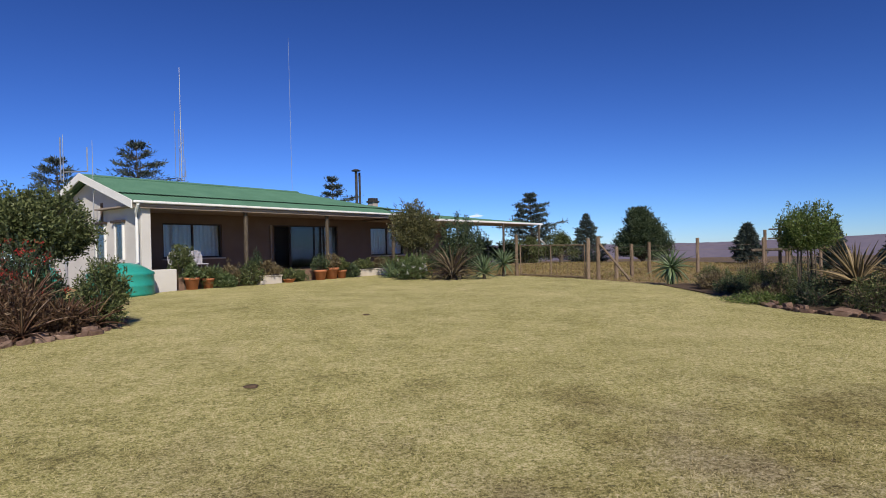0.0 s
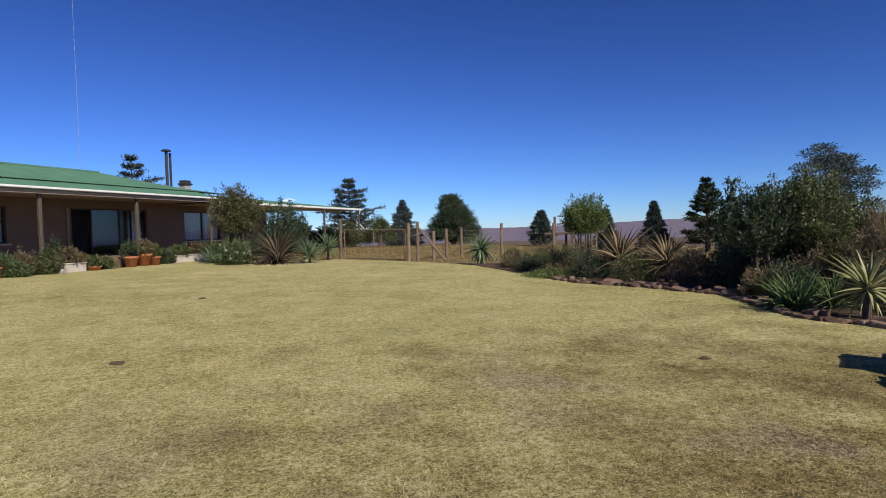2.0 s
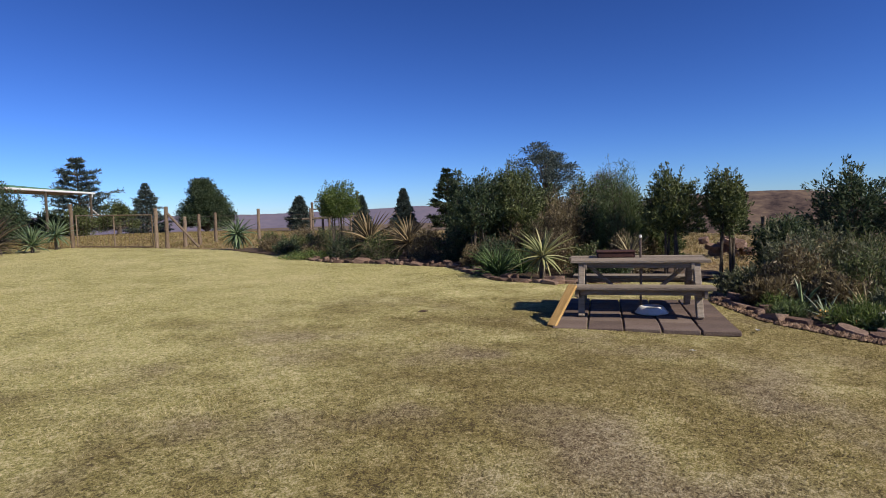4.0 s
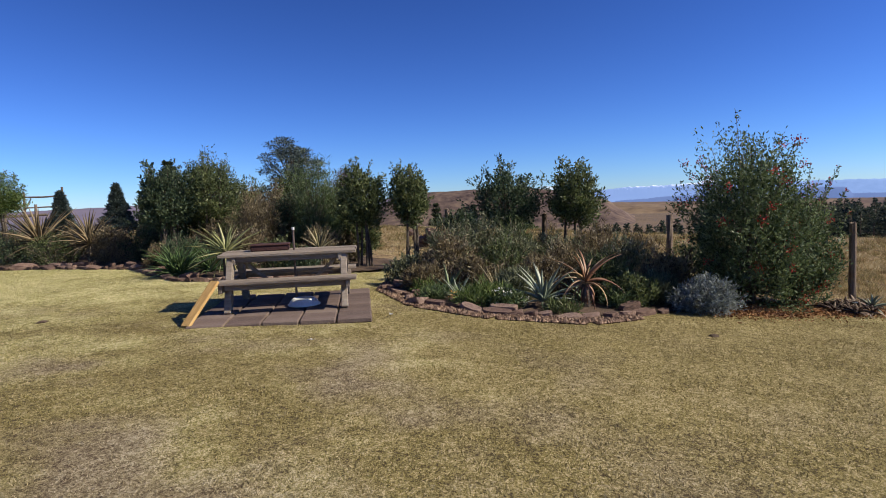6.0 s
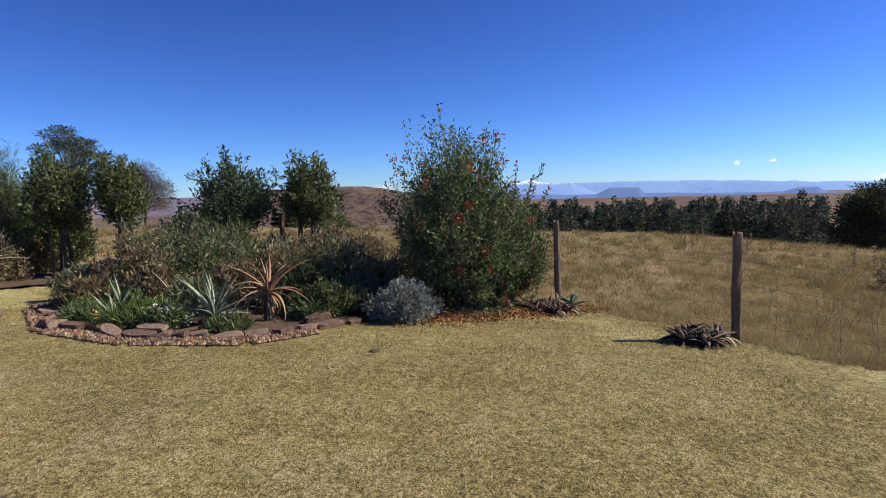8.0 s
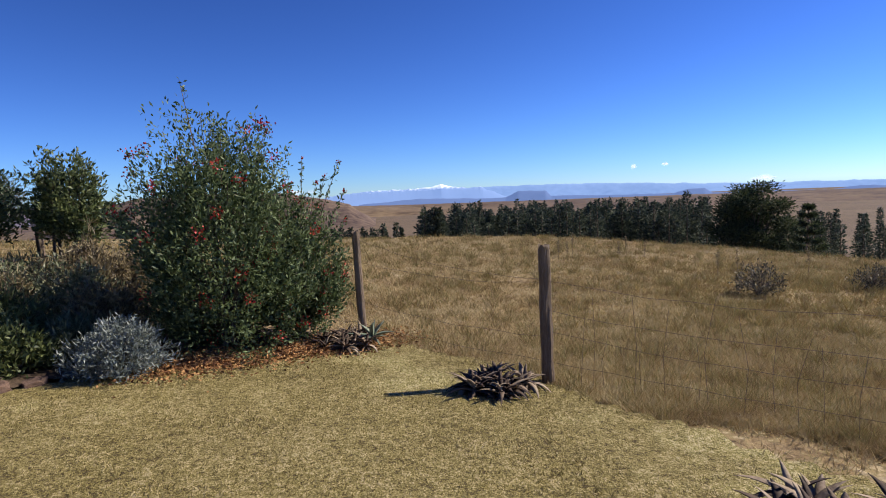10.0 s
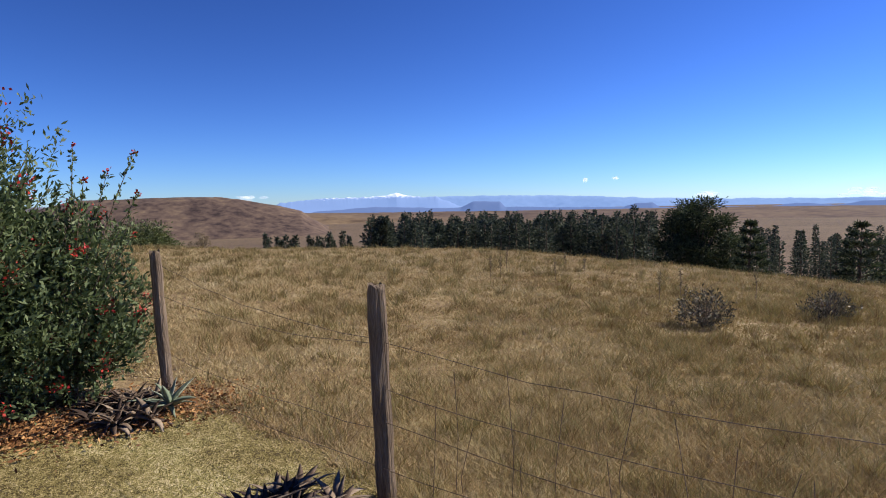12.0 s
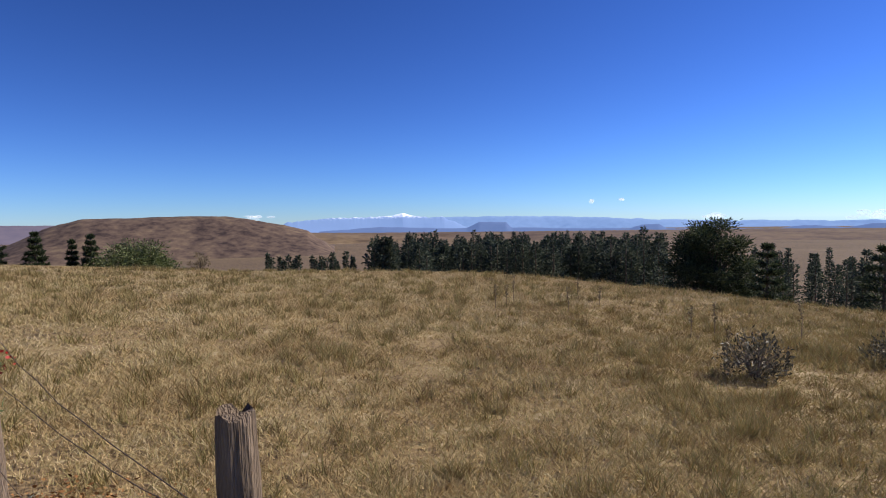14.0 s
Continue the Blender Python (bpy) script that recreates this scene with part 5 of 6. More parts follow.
fill_a = [(8.0, 6.6, 0.75, 1.0), (8.6, 5.4, 0.9, 1.1), (8.3, 4.4, 0.7, 0.9), (9.4, 4.3, 0.9, 1.0), (9.0, 8.9, 0.9, 1.2), (8.6, 9.6, 0.85, 1.2), (8.0, 10.9, 0.75, 1.2), (9.4, 11.0, 1.0, 1.3), (7.8, 12.3, 0.7, 1.2), (8.9, 13.0, 1.0, 1.3), (8.3, 14.6, 0.9, 1.2), (9.3, 12.0, 1.0, 1.2), (9.4, 15.5, 0.9, 1.3), (9.0, 7.0, 0.9, 1.1), (9.4, 6.3, 1.1, 1.2), (8.2, 7.3, 0.6, 0.9), (7.6, 15.6, 0.5, 1.0), (7.7, 16.8, 0.55, 1.0), (8.2, 17.8, 0.7, 1.2), (9.0, 17.0, 0.9, 1.3), (9.2, 9.0, 1.2, 1.3), (10.2, 5.6, 1.4, 1.3), (9.7, 6.9, 1.3, 1.3), (10.6, 4.6, 0.8, 0.9), (8.4, 3.95, 0.5, 0.6), (7.6, 13.9, 0.4, 0.9), (8.4, 16.2, 0.6, 1.0), (10.4, 10.3, 1.0, 1.2), (11.2, 5.2, 1.0, 1.1)]
for i, (x, y, h, w) in enumerate(fill_a):
    shrub("low_shrub", x, y, h, w, (L_DARK, L_BROWN, L_OLIVE, L_BROWN)[i % 4], "low twiggy shrub in the back bed", seed=100 + i, base=0.02, twigs=110, per=28, size=(0.065, 0.022), stems=7, spikes=0.15, upright=0.6, group="low shrubs in the beds", stem_mat=M_STEM, trunk_r=0.012)
shrub("ground_cover", 7.25, 13.3, 0.2, 1.9, L_BRIGHT, "flat mat of green ground cover at the bed's edge", seed=130, base=0.0, twigs=200, per=36, size=(0.05, 0.025), stems=5, spikes=0, trunk_r=0.006)
shrub("silver_bush", 7.88, -2.82, 0.48, 0.85, L_SILVER, "rounded silver-grey lavender bush beside the rocks", seed=131, base=0.0, twigs=240, per=34, size=(0.06, 0.012), stems=6, spikes=0, trunk_r=0.008, upright=0.5)
shrub("flower_clump", 6.75, -0.25, 0.32, 0.6, L_BRIGHT, "low clump of strap leaves with orange flowers", seed=132, base=0.0, twigs=70, per=22, size=(0.13, 0.012), stems=4, spikes=0, upright=1.2, trunk_r=0.006, berries=L_ORANGE, berry_n=4)
shrub("flower_clump", 6.68, -0.62, 0.27, 0.45, L_REED, "low clump of grey leaves with white flowers", seed=133, base=0.0, twigs=60, per=22, size=(0.10, 0.02), stems=4, spikes=0, upright=0.9, trunk_r=0.006, berries=L_WHITEFL, berry_n=8)
for i, (x, y, lf) in enumerate([(6.85, 0.45, L_REED), (7.15, 0.75, L_BRIGHT), (7.0, -0.45, L_REED), (6.75, -1.3, L_OLIVE), (7.2, -0.1, L_BRIGHT), (7.55, -1.8, L_REED)]):
    shrub("flower_clump", x, y, 0.18 + 0.03 * (i % 3), 0.42, lf, "low tufted plant behind the rock edging", seed=140 + i, base=0.0, twigs=60, per=20, size=(0.11, 0.013), stems=4, spikes=0.1, upright=1.0, trunk_r=0.006, group="low tufts in the front bed")
rosette("aloe", 6.95, -1.0, 26, 0.56, 0.06, L_ALOEGREY, "grey-green aloe with stiff pointed leaves", seed=1, rise=(5, 82), droop=0.35, up=0.08)
rosette("aloe", 7.3, -1.45, 34, 0.60, 0.04, L_ALOERED, "russet aloe with long curled dry leaves", seed=2, rise=(-30, 80), droop=1.5, up=0.3)
rosette("aloe", 6.85, 0.1, 14, 0.36, 0.04, L_ALOEGREY, "small grey aloe by the rocks", seed=3, rise=(20, 85), droop=0.3)
rosette("aloe", 7.5, 0.55, 18, 0.45, 0.05, L_ALOE, "grey-green aloe in the front bed", seed=4, rise=(12, 82), droop=0.4)
rosette("aloe", 7.7, -0.1, 20, 0.5, 0.045, L_YUCCA, "spiky straw-tipped aloe in the front bed", seed=5, rise=(12, 82), droop=0.5)
rosette("aloe", 7.75, -1.3, 18, 0.45, 0.045, L_ALOE, "grey-green aloe among low shrubs", seed=6, rise=(12, 82), droop=0.5)
rosette("variegated_agave", 7.45, 4.85, 44, 0.72, 0.07, L_AGVAR, "large variegated agave with cream-striped leaves", "agave", seed=7, rise=(-40, 85), droop=0.4, up=0.40)
rosette("spiky_yucca", 8.85, 3.9, 30, 0.62, 0.045, L_YUCCA, "pale spiky yucca behind the table", "yucca", seed=8, rise=(-30, 85), droop=0.3, up=0.38)
rosette("strap_leaf_clump", 7.5, 5.7, 60, 0.72, 0.034, L_STRAP, "dense green strap-leaf clump", "perennial", seed=9, rise=(25, 88), droop=0.9, heads=3, spread=0.42)
rosette("spiky_yucca", 8.35, 11.9, 70, 1.1, 0.08, L_YUCCABROWN, "tall spiky yucca with dry brown leaves", "yucca", seed=10, rise=(-20, 85), droop=0.3, up=0.45)
rosette("spiky_yucca", 8.6, 10.4, 64, 1.0, 0.07, L_YUCCABROWN, "tall spiky yucca with yellowish leaves", "yucca", seed=11, rise=(-20, 85), droop=0.6, up=0.4)
rosette("aloe", 7.31, 18.9, 110, 0.85, 0.09, L_ALOE, "large green aloe at the bed's end", seed=12, rise=(-75, 85), droop=0.8, up=0.5)
for i, (x, y) in enumerate([(9.1, -4.5), (7.6, -6.02), (5.5, -7.3)]):
    rosette("agave_clump", x, y, 16, 0.26, 0.058, L_AGDARK, "low clump of dead and dying dark agave rosettes", "agave", seed=200 + i, rise=(-10, 58), droop=1.5, heads=17, spread=0.31, thick=0.012, group="agave clumps at the fence")
rosette("aloe", 9.17, -4.74, 14, 0.28, 0.06, L_ALOEGREY, "fresh pale green aloe rosette beside dead agaves", seed=210, rise=(0, 60), droop=0.5, up=0.05)

# bushes before the house
shrub("garden_tree", -1.15, 24.3, 3.2, 2.2, L_BRONZE, "leafy olive-bronze tree before the veranda's end", "tree", seed=150, base=0.4, twigs=300, per=42, size=(0.10, 0.04), stems=6, shape=0.2, spikes=0.14, trunk_r=0.03)
shrub("tall_shrub", 0.75, 25.2, 2.7, 2.4, L_DARK, "dense dark rounded shrub", seed=151, base=0.05, twigs=240, per=40, size=(0.12, 0.04), stems=6, spikes=0.05)
rosette("flax_clump", 0.35, 23.3, 160, 1.9, 0.10, L_FLAX, "big bronze flax clump with arching leaves", "flax", seed=13, rise=(8, 84), droop=1.6)
rosette("strap_leaf_clump", -1.7, 24.4, 46, 0.95, 0.05, L_ALOE, "bright green strap-leaf clump before the veranda", "perennial", seed=16, rise=(30, 88), droop=0.8, heads=3, spread=0.7)
rosette("aloe", 1.6, 23.2, 70, 0.95, 0.085, L_ALOE, "grey-green aloe beside the flax", seed=14, rise=(-10, 85), droop=0.5, up=0.2)
rosette("aloe", 2.5, 24.6, 80, 0.85, 0.08, L_ALOE, "green aloe on a short stem by the gate", seed=15, rise=(-35, 85), droop=0.5, up=0.5)
shrub("white_flower_bush", -1.2, 23.6, 0.95, 1.7, L_REED, "low pale green bush dotted with white flowers", seed=152, base=0.0, twigs=160, per=34, size=(0.11, 0.03), stems=5, berries=L_WHITEFL, berry_n=26, spikes=0)

for i, (px, py, h, w) in enumerate([(1.2, 45.5, 2.1, 2.4), (3.0, 46.0, 2.4, 2.6), (4.9, 45.6, 2.0, 2.4), (6.6, 45.0, 2.2, 2.4)]):
    shrub("hedge_shrub", px, py, h, w, (L_DARK, L_OLIVE)[i % 2], "dense evergreen shrub behind the carport", seed=170 + i, base=0.0, twigs=170, per=34, size=(0.15, 0.06), stems=5, spikes=0.12, group="shrubs behind the carport")

# side bed at the lawn's start
shrub("garden_tree", -8.6, 12.4, 2.8, 2.5, L_OLIVE, "broad leafy tree with a rounded green crown", "tree", seed=160, base=0.47, twigs=360, per=54, size=(0.09, 0.042), stems=3, spikes=0.06, trunk_r=0.05)
shrub("tall_shrub", -6.2, 10.7, 1.4, 0.95, L_OLIVE, "olive-green open shrub beside the lawn", seed=161, base=0.05, twigs=170, per=40, size=(0.08, 0.025), stems=6, spikes=0.1)
shrub("low_shrub", -7.4, 10.6, 1.1, 1.8, L_DARK, "dark shrub behind red aloes", seed=162, base=0.02, twigs=150, per=34, size=(0.08, 0.03), stems=6, spikes=0.1)
for i, (x, y, u) in enumerate([(-6.9, 9.6, 0.3), (-7.5, 9.3, 0.45), (-8.2, 9.8, 0.5), (-6.4, 9.9, 0.1), (-7.2, 8.9, 0.15), (-6.6, 9.2, 0.05), (-8.3, 9.0, 0.3), (-6.2, 10.4, 0.05), (-7.0, 10.0, 0.5), (-7.8, 8.5, 0.3), (-6.9, 8.4, 0.05), (-8.8, 8.6, 0.55), (-9.1, 9.6, 0.7), (-7.6, 9.9, 0.7)]):
    rosette("aloe", x, y, 64, 0.72, 0.045, L_ALOEDARK, "russet-red aloe with narrow leaves", seed=220 + i, rise=(-25, 85), droop=0.7, up=u, group="red aloes")
for i, (x, y, h, w) in enumerate([(-7.0, 9.5, 0.95, 1.5), (-7.9, 9.3, 1.25, 1.7), (-8.9, 9.2, 1.5, 1.8), (-6.5, 9.9, 0.6, 1.0)]):
    shrub("low_shrub", x, y, h, w, L_RUSSET, "dense dark russet shrub among red aloes", seed=164 + i, base=0.0, twigs=150, per=32, size=(0.10, 0.022), stems=6, spikes=0.2, upright=0.8, group="russet shrubs in the side bed")
shrub("red_flower_shrub", -7.35, 10.3, 1.75, 1.3, L_DARK, "tall shrub with red flower spikes", seed=163, base=0.2, twigs=120, per=22, size=(0.08, 0.03), stems=5, berries=L_RED, berry_n=44, spikes=0.3)


# ---- things round the house ----
def lathe_thing(name, profile, mat, at, label, category, sides=22, group=""):
    me = bpy.data.meshes.new(name)
    bm = lathe_bm(profile, sides)
    bm.to_mesh(me)
    bm.free()
    me.materials.append(mat)
    ob = new(name, me)
    ob.location = at
    return tagged(ob, label, category, group)


tx, ty = on_land(-1.0, -0.85)
lathe_thing("water_tank", [(0.90, 0.0), (0.92, 0.06), (0.90, 0.26), (0.93, 0.30), (0.91, 0.34), (0.90, 0.60), (0.93, 0.64), (0.90, 0.69), (0.52, 0.92), (0.26, 0.98), (0.0, 0.98)], M_TANK, gv(tx, ty), "low turquoise plastic rainwater tank by the gable", "water tank", 28)
tx, ty = on_land(-2.6, 0.9)
lathe_thing("water_tank", [(0.6, 0.0), (0.62, 0.3), (0.6, 0.6), (0.45, 0.85), (0.15, 0.95), (0.0, 0.96)], M_TANK, gv(tx, ty), "second turquoise plastic tank behind bushes", "water tank", 24)


def pot(x, y, r, h, plant_h, leaf, seed, label="round terracotta pot holding a leafy plant"):
    px, py = on_land(x, y)
    base = gv(px, py)
    lathe_thing("plant_pot", [(r * 0.7, 0), (r * 0.95, h * 0.8), (r * 1.08, h * 0.82), (r * 1.08, h), (r * 0.95, h), (r * 0.9, h * 0.86), (0, h * 0.85)], M_TERRA, base, label, "plant pot", 16, "pots along the veranda")
    s = shrub("potted_plant", px, py, plant_h, r * 3.0, leaf, "leafy plant growing in a pot", seed=seed, base=0.02, twigs=46, per=24, size=(0.11, 0.035), stems=3, spikes=0.1, upright=0.8, group="potted plants", trunk_r=0.01)
    s.location.z += h * 0.8


def trough(x, y, w, seed):
    px, py = on_land(x, y)
    top = new("planter_trough")
    top.matrix_basis = Matrix.Translation(gv(px, py)) @ HOUSE.to_quaternion().to_matrix().to_4x4()
    part("body", box_bm((w, 0.34, 0.3), (0, 0, 0.15), 0.02), M_TROUGH, top)
    part("rim", box_bm((w + 0.05, 0.39, 0.05), (0, 0, 0.31), 0.015), M_TROUGH, top)
    part("soil", box_bm((w - 0.06, 0.28, 0.03), (0, 0, 0.335), 0), M_SOIL, top)
    tagged(top, "pale cement planter trough along the veranda", "planter", "planter troughs")
    s = shrub("potted_plant", px, py, 0.5, w * 0.9, (L_BROWN, L_OLIVE)[seed % 2], "low plant growing in the planter trough", seed=seed, base=0.0, twigs=60, per=26, size=(0.1, 0.03), stems=4, spikes=0.1, group="potted plants", trunk_r=0.008)
    s.location.z += 0.33


pot(1.35, -0.75, 0.24, 0.42, 0.55, L_REED, 301)
pot(1.95, -0.75, 0.2, 0.36, 0.45, L_OLIVE, 302)
pot(6.9, -0.9, 0.26, 0.42, 0.75, L_DARK, 303)
pot(7.6, -0.8, 0.3, 0.48, 0.7, L_BROWN, 304)
pot(8.05, -0.95, 0.2, 0.36, 0.6, L_OLIVE, 305)
pot(5.2, -1.0, 0.24, 0.16, 0.4, L_OLIVE, 306, "shallow bowl planter with a leafy plant")
trough(4.35, -0.9, 0.95, 310)
trough(9.6, -0.75, 1.3, 311)
trough(10.7, -0.75, 0.9, 312)
for i, (x, y, h, w, lf) in enumerate([(1.2, -0.35, 1.6, 0.9, L_OLIVE), (2.2, -0.7, 0.8, 1.0, L_REED), (2.9, -0.6, 0.9, 0.9, L_BROWN), (3.5, -0.9, 0.95, 1.0, L_OLIVE), (4.1, -0.5, 1.3, 0.7, L_DARK), (9.0, -0.5, 0.7, 0.9, L_OLIVE), (11.8, -0.9, 0.9, 1.3, L_BRIGHT), (12.8, -1.0, 1.0, 1.2, L_BRIGHT), (12.6, -1.6, 0.5, 1.2, L_ORANGE), (2.5, -1.0, 0.5, 0.7, L_REED), (5.0, -0.4, 0.7, 0.8, L_BROWN), (5.9, -0.8, 0.5, 0.8, L_OLIVE), (8.7, -0.9, 0.6, 0.7, L_DARK), (10.2, -0.3, 0.8, 1.1, L_DARK), (11.3, -0.4, 1.0, 0.9, L_OLIVE), (13.6, -0.6, 1.4, 1.4, L_REED), (14.6, -1.2, 1.1, 1.4, L_DARK)]):
    px, py = on_land(x, y)
    shrub("border_plant", px, py, h * 0.95, w * 1.0, lf, "leafy border plant before the veranda", seed=320 + i, base=0.45 if i == 0 else 0.03, twigs=80, per=26, size=((0.1, 0.035), (0.16, 0.02), (0.08, 0.03))[i % 3], stems=4, spikes=0.2, group="border plants", trunk_r=0.012)


def veranda_chair(x, seed):
    top = new("garden_chair")
    top.matrix_basis = HOUSE @ pose(x, 0.75, 0.0, 0, 0, 8 * (seed % 3 - 1))
    part("seat", box_bm((0.5, 0.46, 0.05), (0, 0, 0.42), 0.02), M_CHAIR, top)
    bm = bmesh.new()
    pts = [(-0.24, 0.22, 0.42)] + [(0.27 * math.sin(a), 0.26, 0.68 + 0.24 * math.cos(a)) for a in [radians(d) for d in range(-100, 101, 25)]] + [(0.24, 0.22, 0.42)]
    tube_bm(pts, 0.02, 6, bm)
    for dx in (-0.2, -0.15, -0.1, -0.05, 0.0, 0.05, 0.1, 0.15, 0.2):
        tube_bm([(dx, 0.22, 0.43), (dx, 0.26, 0.89)], 0.018, 5, bm)
    part("backrest", bm, M_CHAIR, top)
    for dx in (-0.21, 0.21):
        for dy in (-0.19, 0.19):
            part("leg", tube_bm([(dx, dy, 0.0), (dx * 0.95, dy * 0.95, 0.41)], 0.02, 6), M_CHAIR, top)
    return tagged(top, "pale round-backed garden chair on the veranda", "chair", "veranda chairs")


for i, x in enumerate((1.75, 2.55)):
    veranda_chair(x, i)


def mast(x, y, top_z, r, label, lattice=False, arms=()):
    top = new("radio_mast")
    top.location = gv(x, y)
    h = top_z - top.location.z
    part("pole", tube_bm([(0, 0, 0), (0, 0, h * 0.6), (0, 0, h)], [r, r * 0.8, r * 0.35], 8), M_STEEL, top)
    if lattice:
        for i in range(3):
            a = i * 2.094
            part("lattice_leg", tube_bm([(0.22 * math.cos(a), 0.22 * math.sin(a), 0), (0.2 * math.cos(a), 0.2 * math.sin(a), h * 0.72)], 0.025, 6), M_STEEL, top)
        for k in range(26):
            z = h * 0.72 * k / 26
            a = k * 2.094
            part("lattice_strut", tube_bm([(0.21 * math.cos(a), 0.21 * math.sin(a), z), (0.21 * math.cos(a + 2.094), 0.21 * math.sin(a + 2.094), z + h * 0.027)], 0.014, 4), M_STEEL, top)
    for dx, z, ln in arms:
        part("aerial", tube_bm([(0, 0, z), (dx, 0, z), (dx, 0, z + ln)], 0.025, 6), M_STEEL, top)
    return tagged(top, label, "radio mast")


mast(-22.0, 50.0, 17.6, 0.06, "tall thin steel lattice radio mast behind the roof", True, ((-0.5, 7.6, 7.5), (0.35, 8.0, 2.0), (0.3, 9.5, 1.6), (-0.3, 8.2, 1.2)))
mast(-15.2, 60.0, 23.5, 0.022, "very tall slender guyed whip aerial")
mast(-14.1, 22.0, 6.2, 0.025, "thin television aerial pole beside the gable", False, ((0.9, 4.3, 0.9), (-0.1, 4.0, 1.6)))
mast(-12.0, 20.3, 5.6, 0.02, "slim white aerial rod on the gable")

def wash_pole(x, y, h, seed):
    top = new("line_pole")
    top.location = gv(x, y)
    part("pole", tube_bm([(0, 0, -0.05), (0.02, 0, h)], [0.06, 0.05], 8), M_BARK, top)
    part("crossbar", tube_bm([(-0.32, 0.1, h - 0.22), (0.32, -0.1, h - 0.22)], 0.03, 6), M_BARK, top)
    part("stay", tube_bm([(0.05, 0, h - 0.3), (0.55, -0.2, 0.3)], 0.025, 6), M_BARK, top)
    return tagged(top, "dark timber pole with a short crossbar", "pole")


def rail_stand(x, y):
    top = new("timber_rails")
    top.location = gv(x, y)
    for dx in (-1.1, -0.2, 0.9):
        part("post", tube_bm([(dx, 0, -0.05), (dx, 0, 1.5)], 0.05, 7), M_POST, top)
    part("rail", tube_bm([(-1.5, 0.05, 1.05), (1.3, 0.05, 1.1)], 0.05, 7), M_BARK, top)
    part("rail", tube_bm([(-0.9, 0.05, 1.45), (0.3, 0.05, 1.5)], 0.03, 7), M_BARK, top)
    return tagged(top, "rough dark timber rails on posts past the bed", "rail stand")


wash_pole(12.0, 21.0, 2.0, 1)
rail_stand(12.3, 20.6)
stone_top = new("stone_heap")
stone_top.location = gv(15.6, 5.0)
rr = random.Random(12)
for k in range(16):
    ob = new("stone", rr.choice(rock_meshes))
    ob.matrix_basis = Matrix.Translation((rr.uniform(-0.25, 0.25), rr.uniform(-0.6, 0.6), 0.1 + 0.42 * rr.random())) @ Euler((rr.uniform(-0.3, 0.3), rr.uniform(-0.3, 0.3), rr.uniform(0, 3))).to_matrix().to_4x4() @ Matrix.Diagonal((0.45, 0.36, 0.34, 1))
    ob.parent = stone_top
tagged(stone_top, "low heap of pale sandstone blocks beyond the fence", "stone heap")

# ---- pole frame in the far paddock ----
frame_top = new("pole_frame")
frame_top.location = gv(24.63, 37.92)
base_z, along = frame_top.location.z, Vector((-1.16, 2.38, 0))
for u, top_z in ((0.0, 3.0), (1.0, 2.75)):
    foot = along * u
    part("post", tube_bm([foot + Vector((0, 0, -0.2)), foot + Vector((0.02, -0.06, top_z - base_z))], 0.075, 7), M_POST, frame_top)
    lean_to = along * (0.36 if u < 0.5 else 0.66)
    part("brace", tube_bm([foot + Vector((0, 0, 1.35 - base_z)), lean_to * 0.6 + foot * 0.4 + Vector((0, 0, 2.3 - base_z))], 0.04, 6), M_POST, frame_top)
part("crossbar", tube_bm([along * -0.12 + Vector((0, 0, 2.42 - base_z)), along * 0.5 + Vector((0, 0, 2.36 - base_z)), along * 1.15 + Vector((0, 0, 2.40 - base_z))], 0.06, 7), M_POST, frame_top)
part("rail", tube_bm([Vector((0, 0, 1.7 - base_z)), along + Vector((0, 0, 1.66 - base_z))], 0.05, 7), M_POST, frame_top)
tagged(frame_top, "tall dark pole frame with a crossbar in the paddock", "frame")

# ---- trees beyond the garden ----
for i, (x, y, tz, w, lab) in enumerate([(-27.4, 42, 8.9, 15.0, "dark cedar behind the house"), (-21.7, 42, 9.9, 15.0, "tall dark cedar behind the house"), (-10.2, 55, 8.7, 13.0, "distant layered cedar above the roof"), (7.5, 50, 6.1, 9.6, "wide layered cedar past the carport"), (18.1, 35, 2.4, 2.0, "small blue cedar by the boundary")]):
    tier_tree("cedar_tree", x, y, 6, w, L_BLUE, lab, seed=400 + i, tiers=13, per=4200, top_z=tz, flat=0.24, irregular=0.45, needle=(0.34, 0.07), power=0.8, gap=0.8)
for i, (x, y, tz, w) in enumerate([(12.2, 50, 4.2, 5.0), (20.2, 25.9, 2.6, 1.75), (18.2, 27.4, 2.25, 1.3)]):
    tier_tree("conifer_tree", x, y, 4, w, L_BLUE, "neat cone-shaped conifer beyond the fence", seed=410 + i, tiers=18, per=6500, top_z=tz, flat=0.3, irregular=0.15, needle=(0.22, 0.05), power=0.9, low=0.04)
tier_tree("pine_tree", 21.5, 23.4, 4, 3.2, L_PINE, "dark irregular pine beyond the fence", seed=412, tiers=13, per=4200, top_z=3.7, flat=0.6, irregular=0.5, needle=(0.2, 0.045), power=0.6, low=0.12)
round_tree("round_tree", 15.2, 45, 4, 4.0, L_DARK, "dense rounded dark green tree", seed=420, low=0.0, clumps=210, per=110, size=(0.26, 0.11), top_z=5.4, puff=0.12, cone=0.5)
round_tree("round_tree", 8.0, 40, 3, 2.3, L_OLIVE, "small bushy tree past the carport", seed=421, low=0.05, clumps=40, per=80, size=(0.2, 0.1), top_z=2.75)
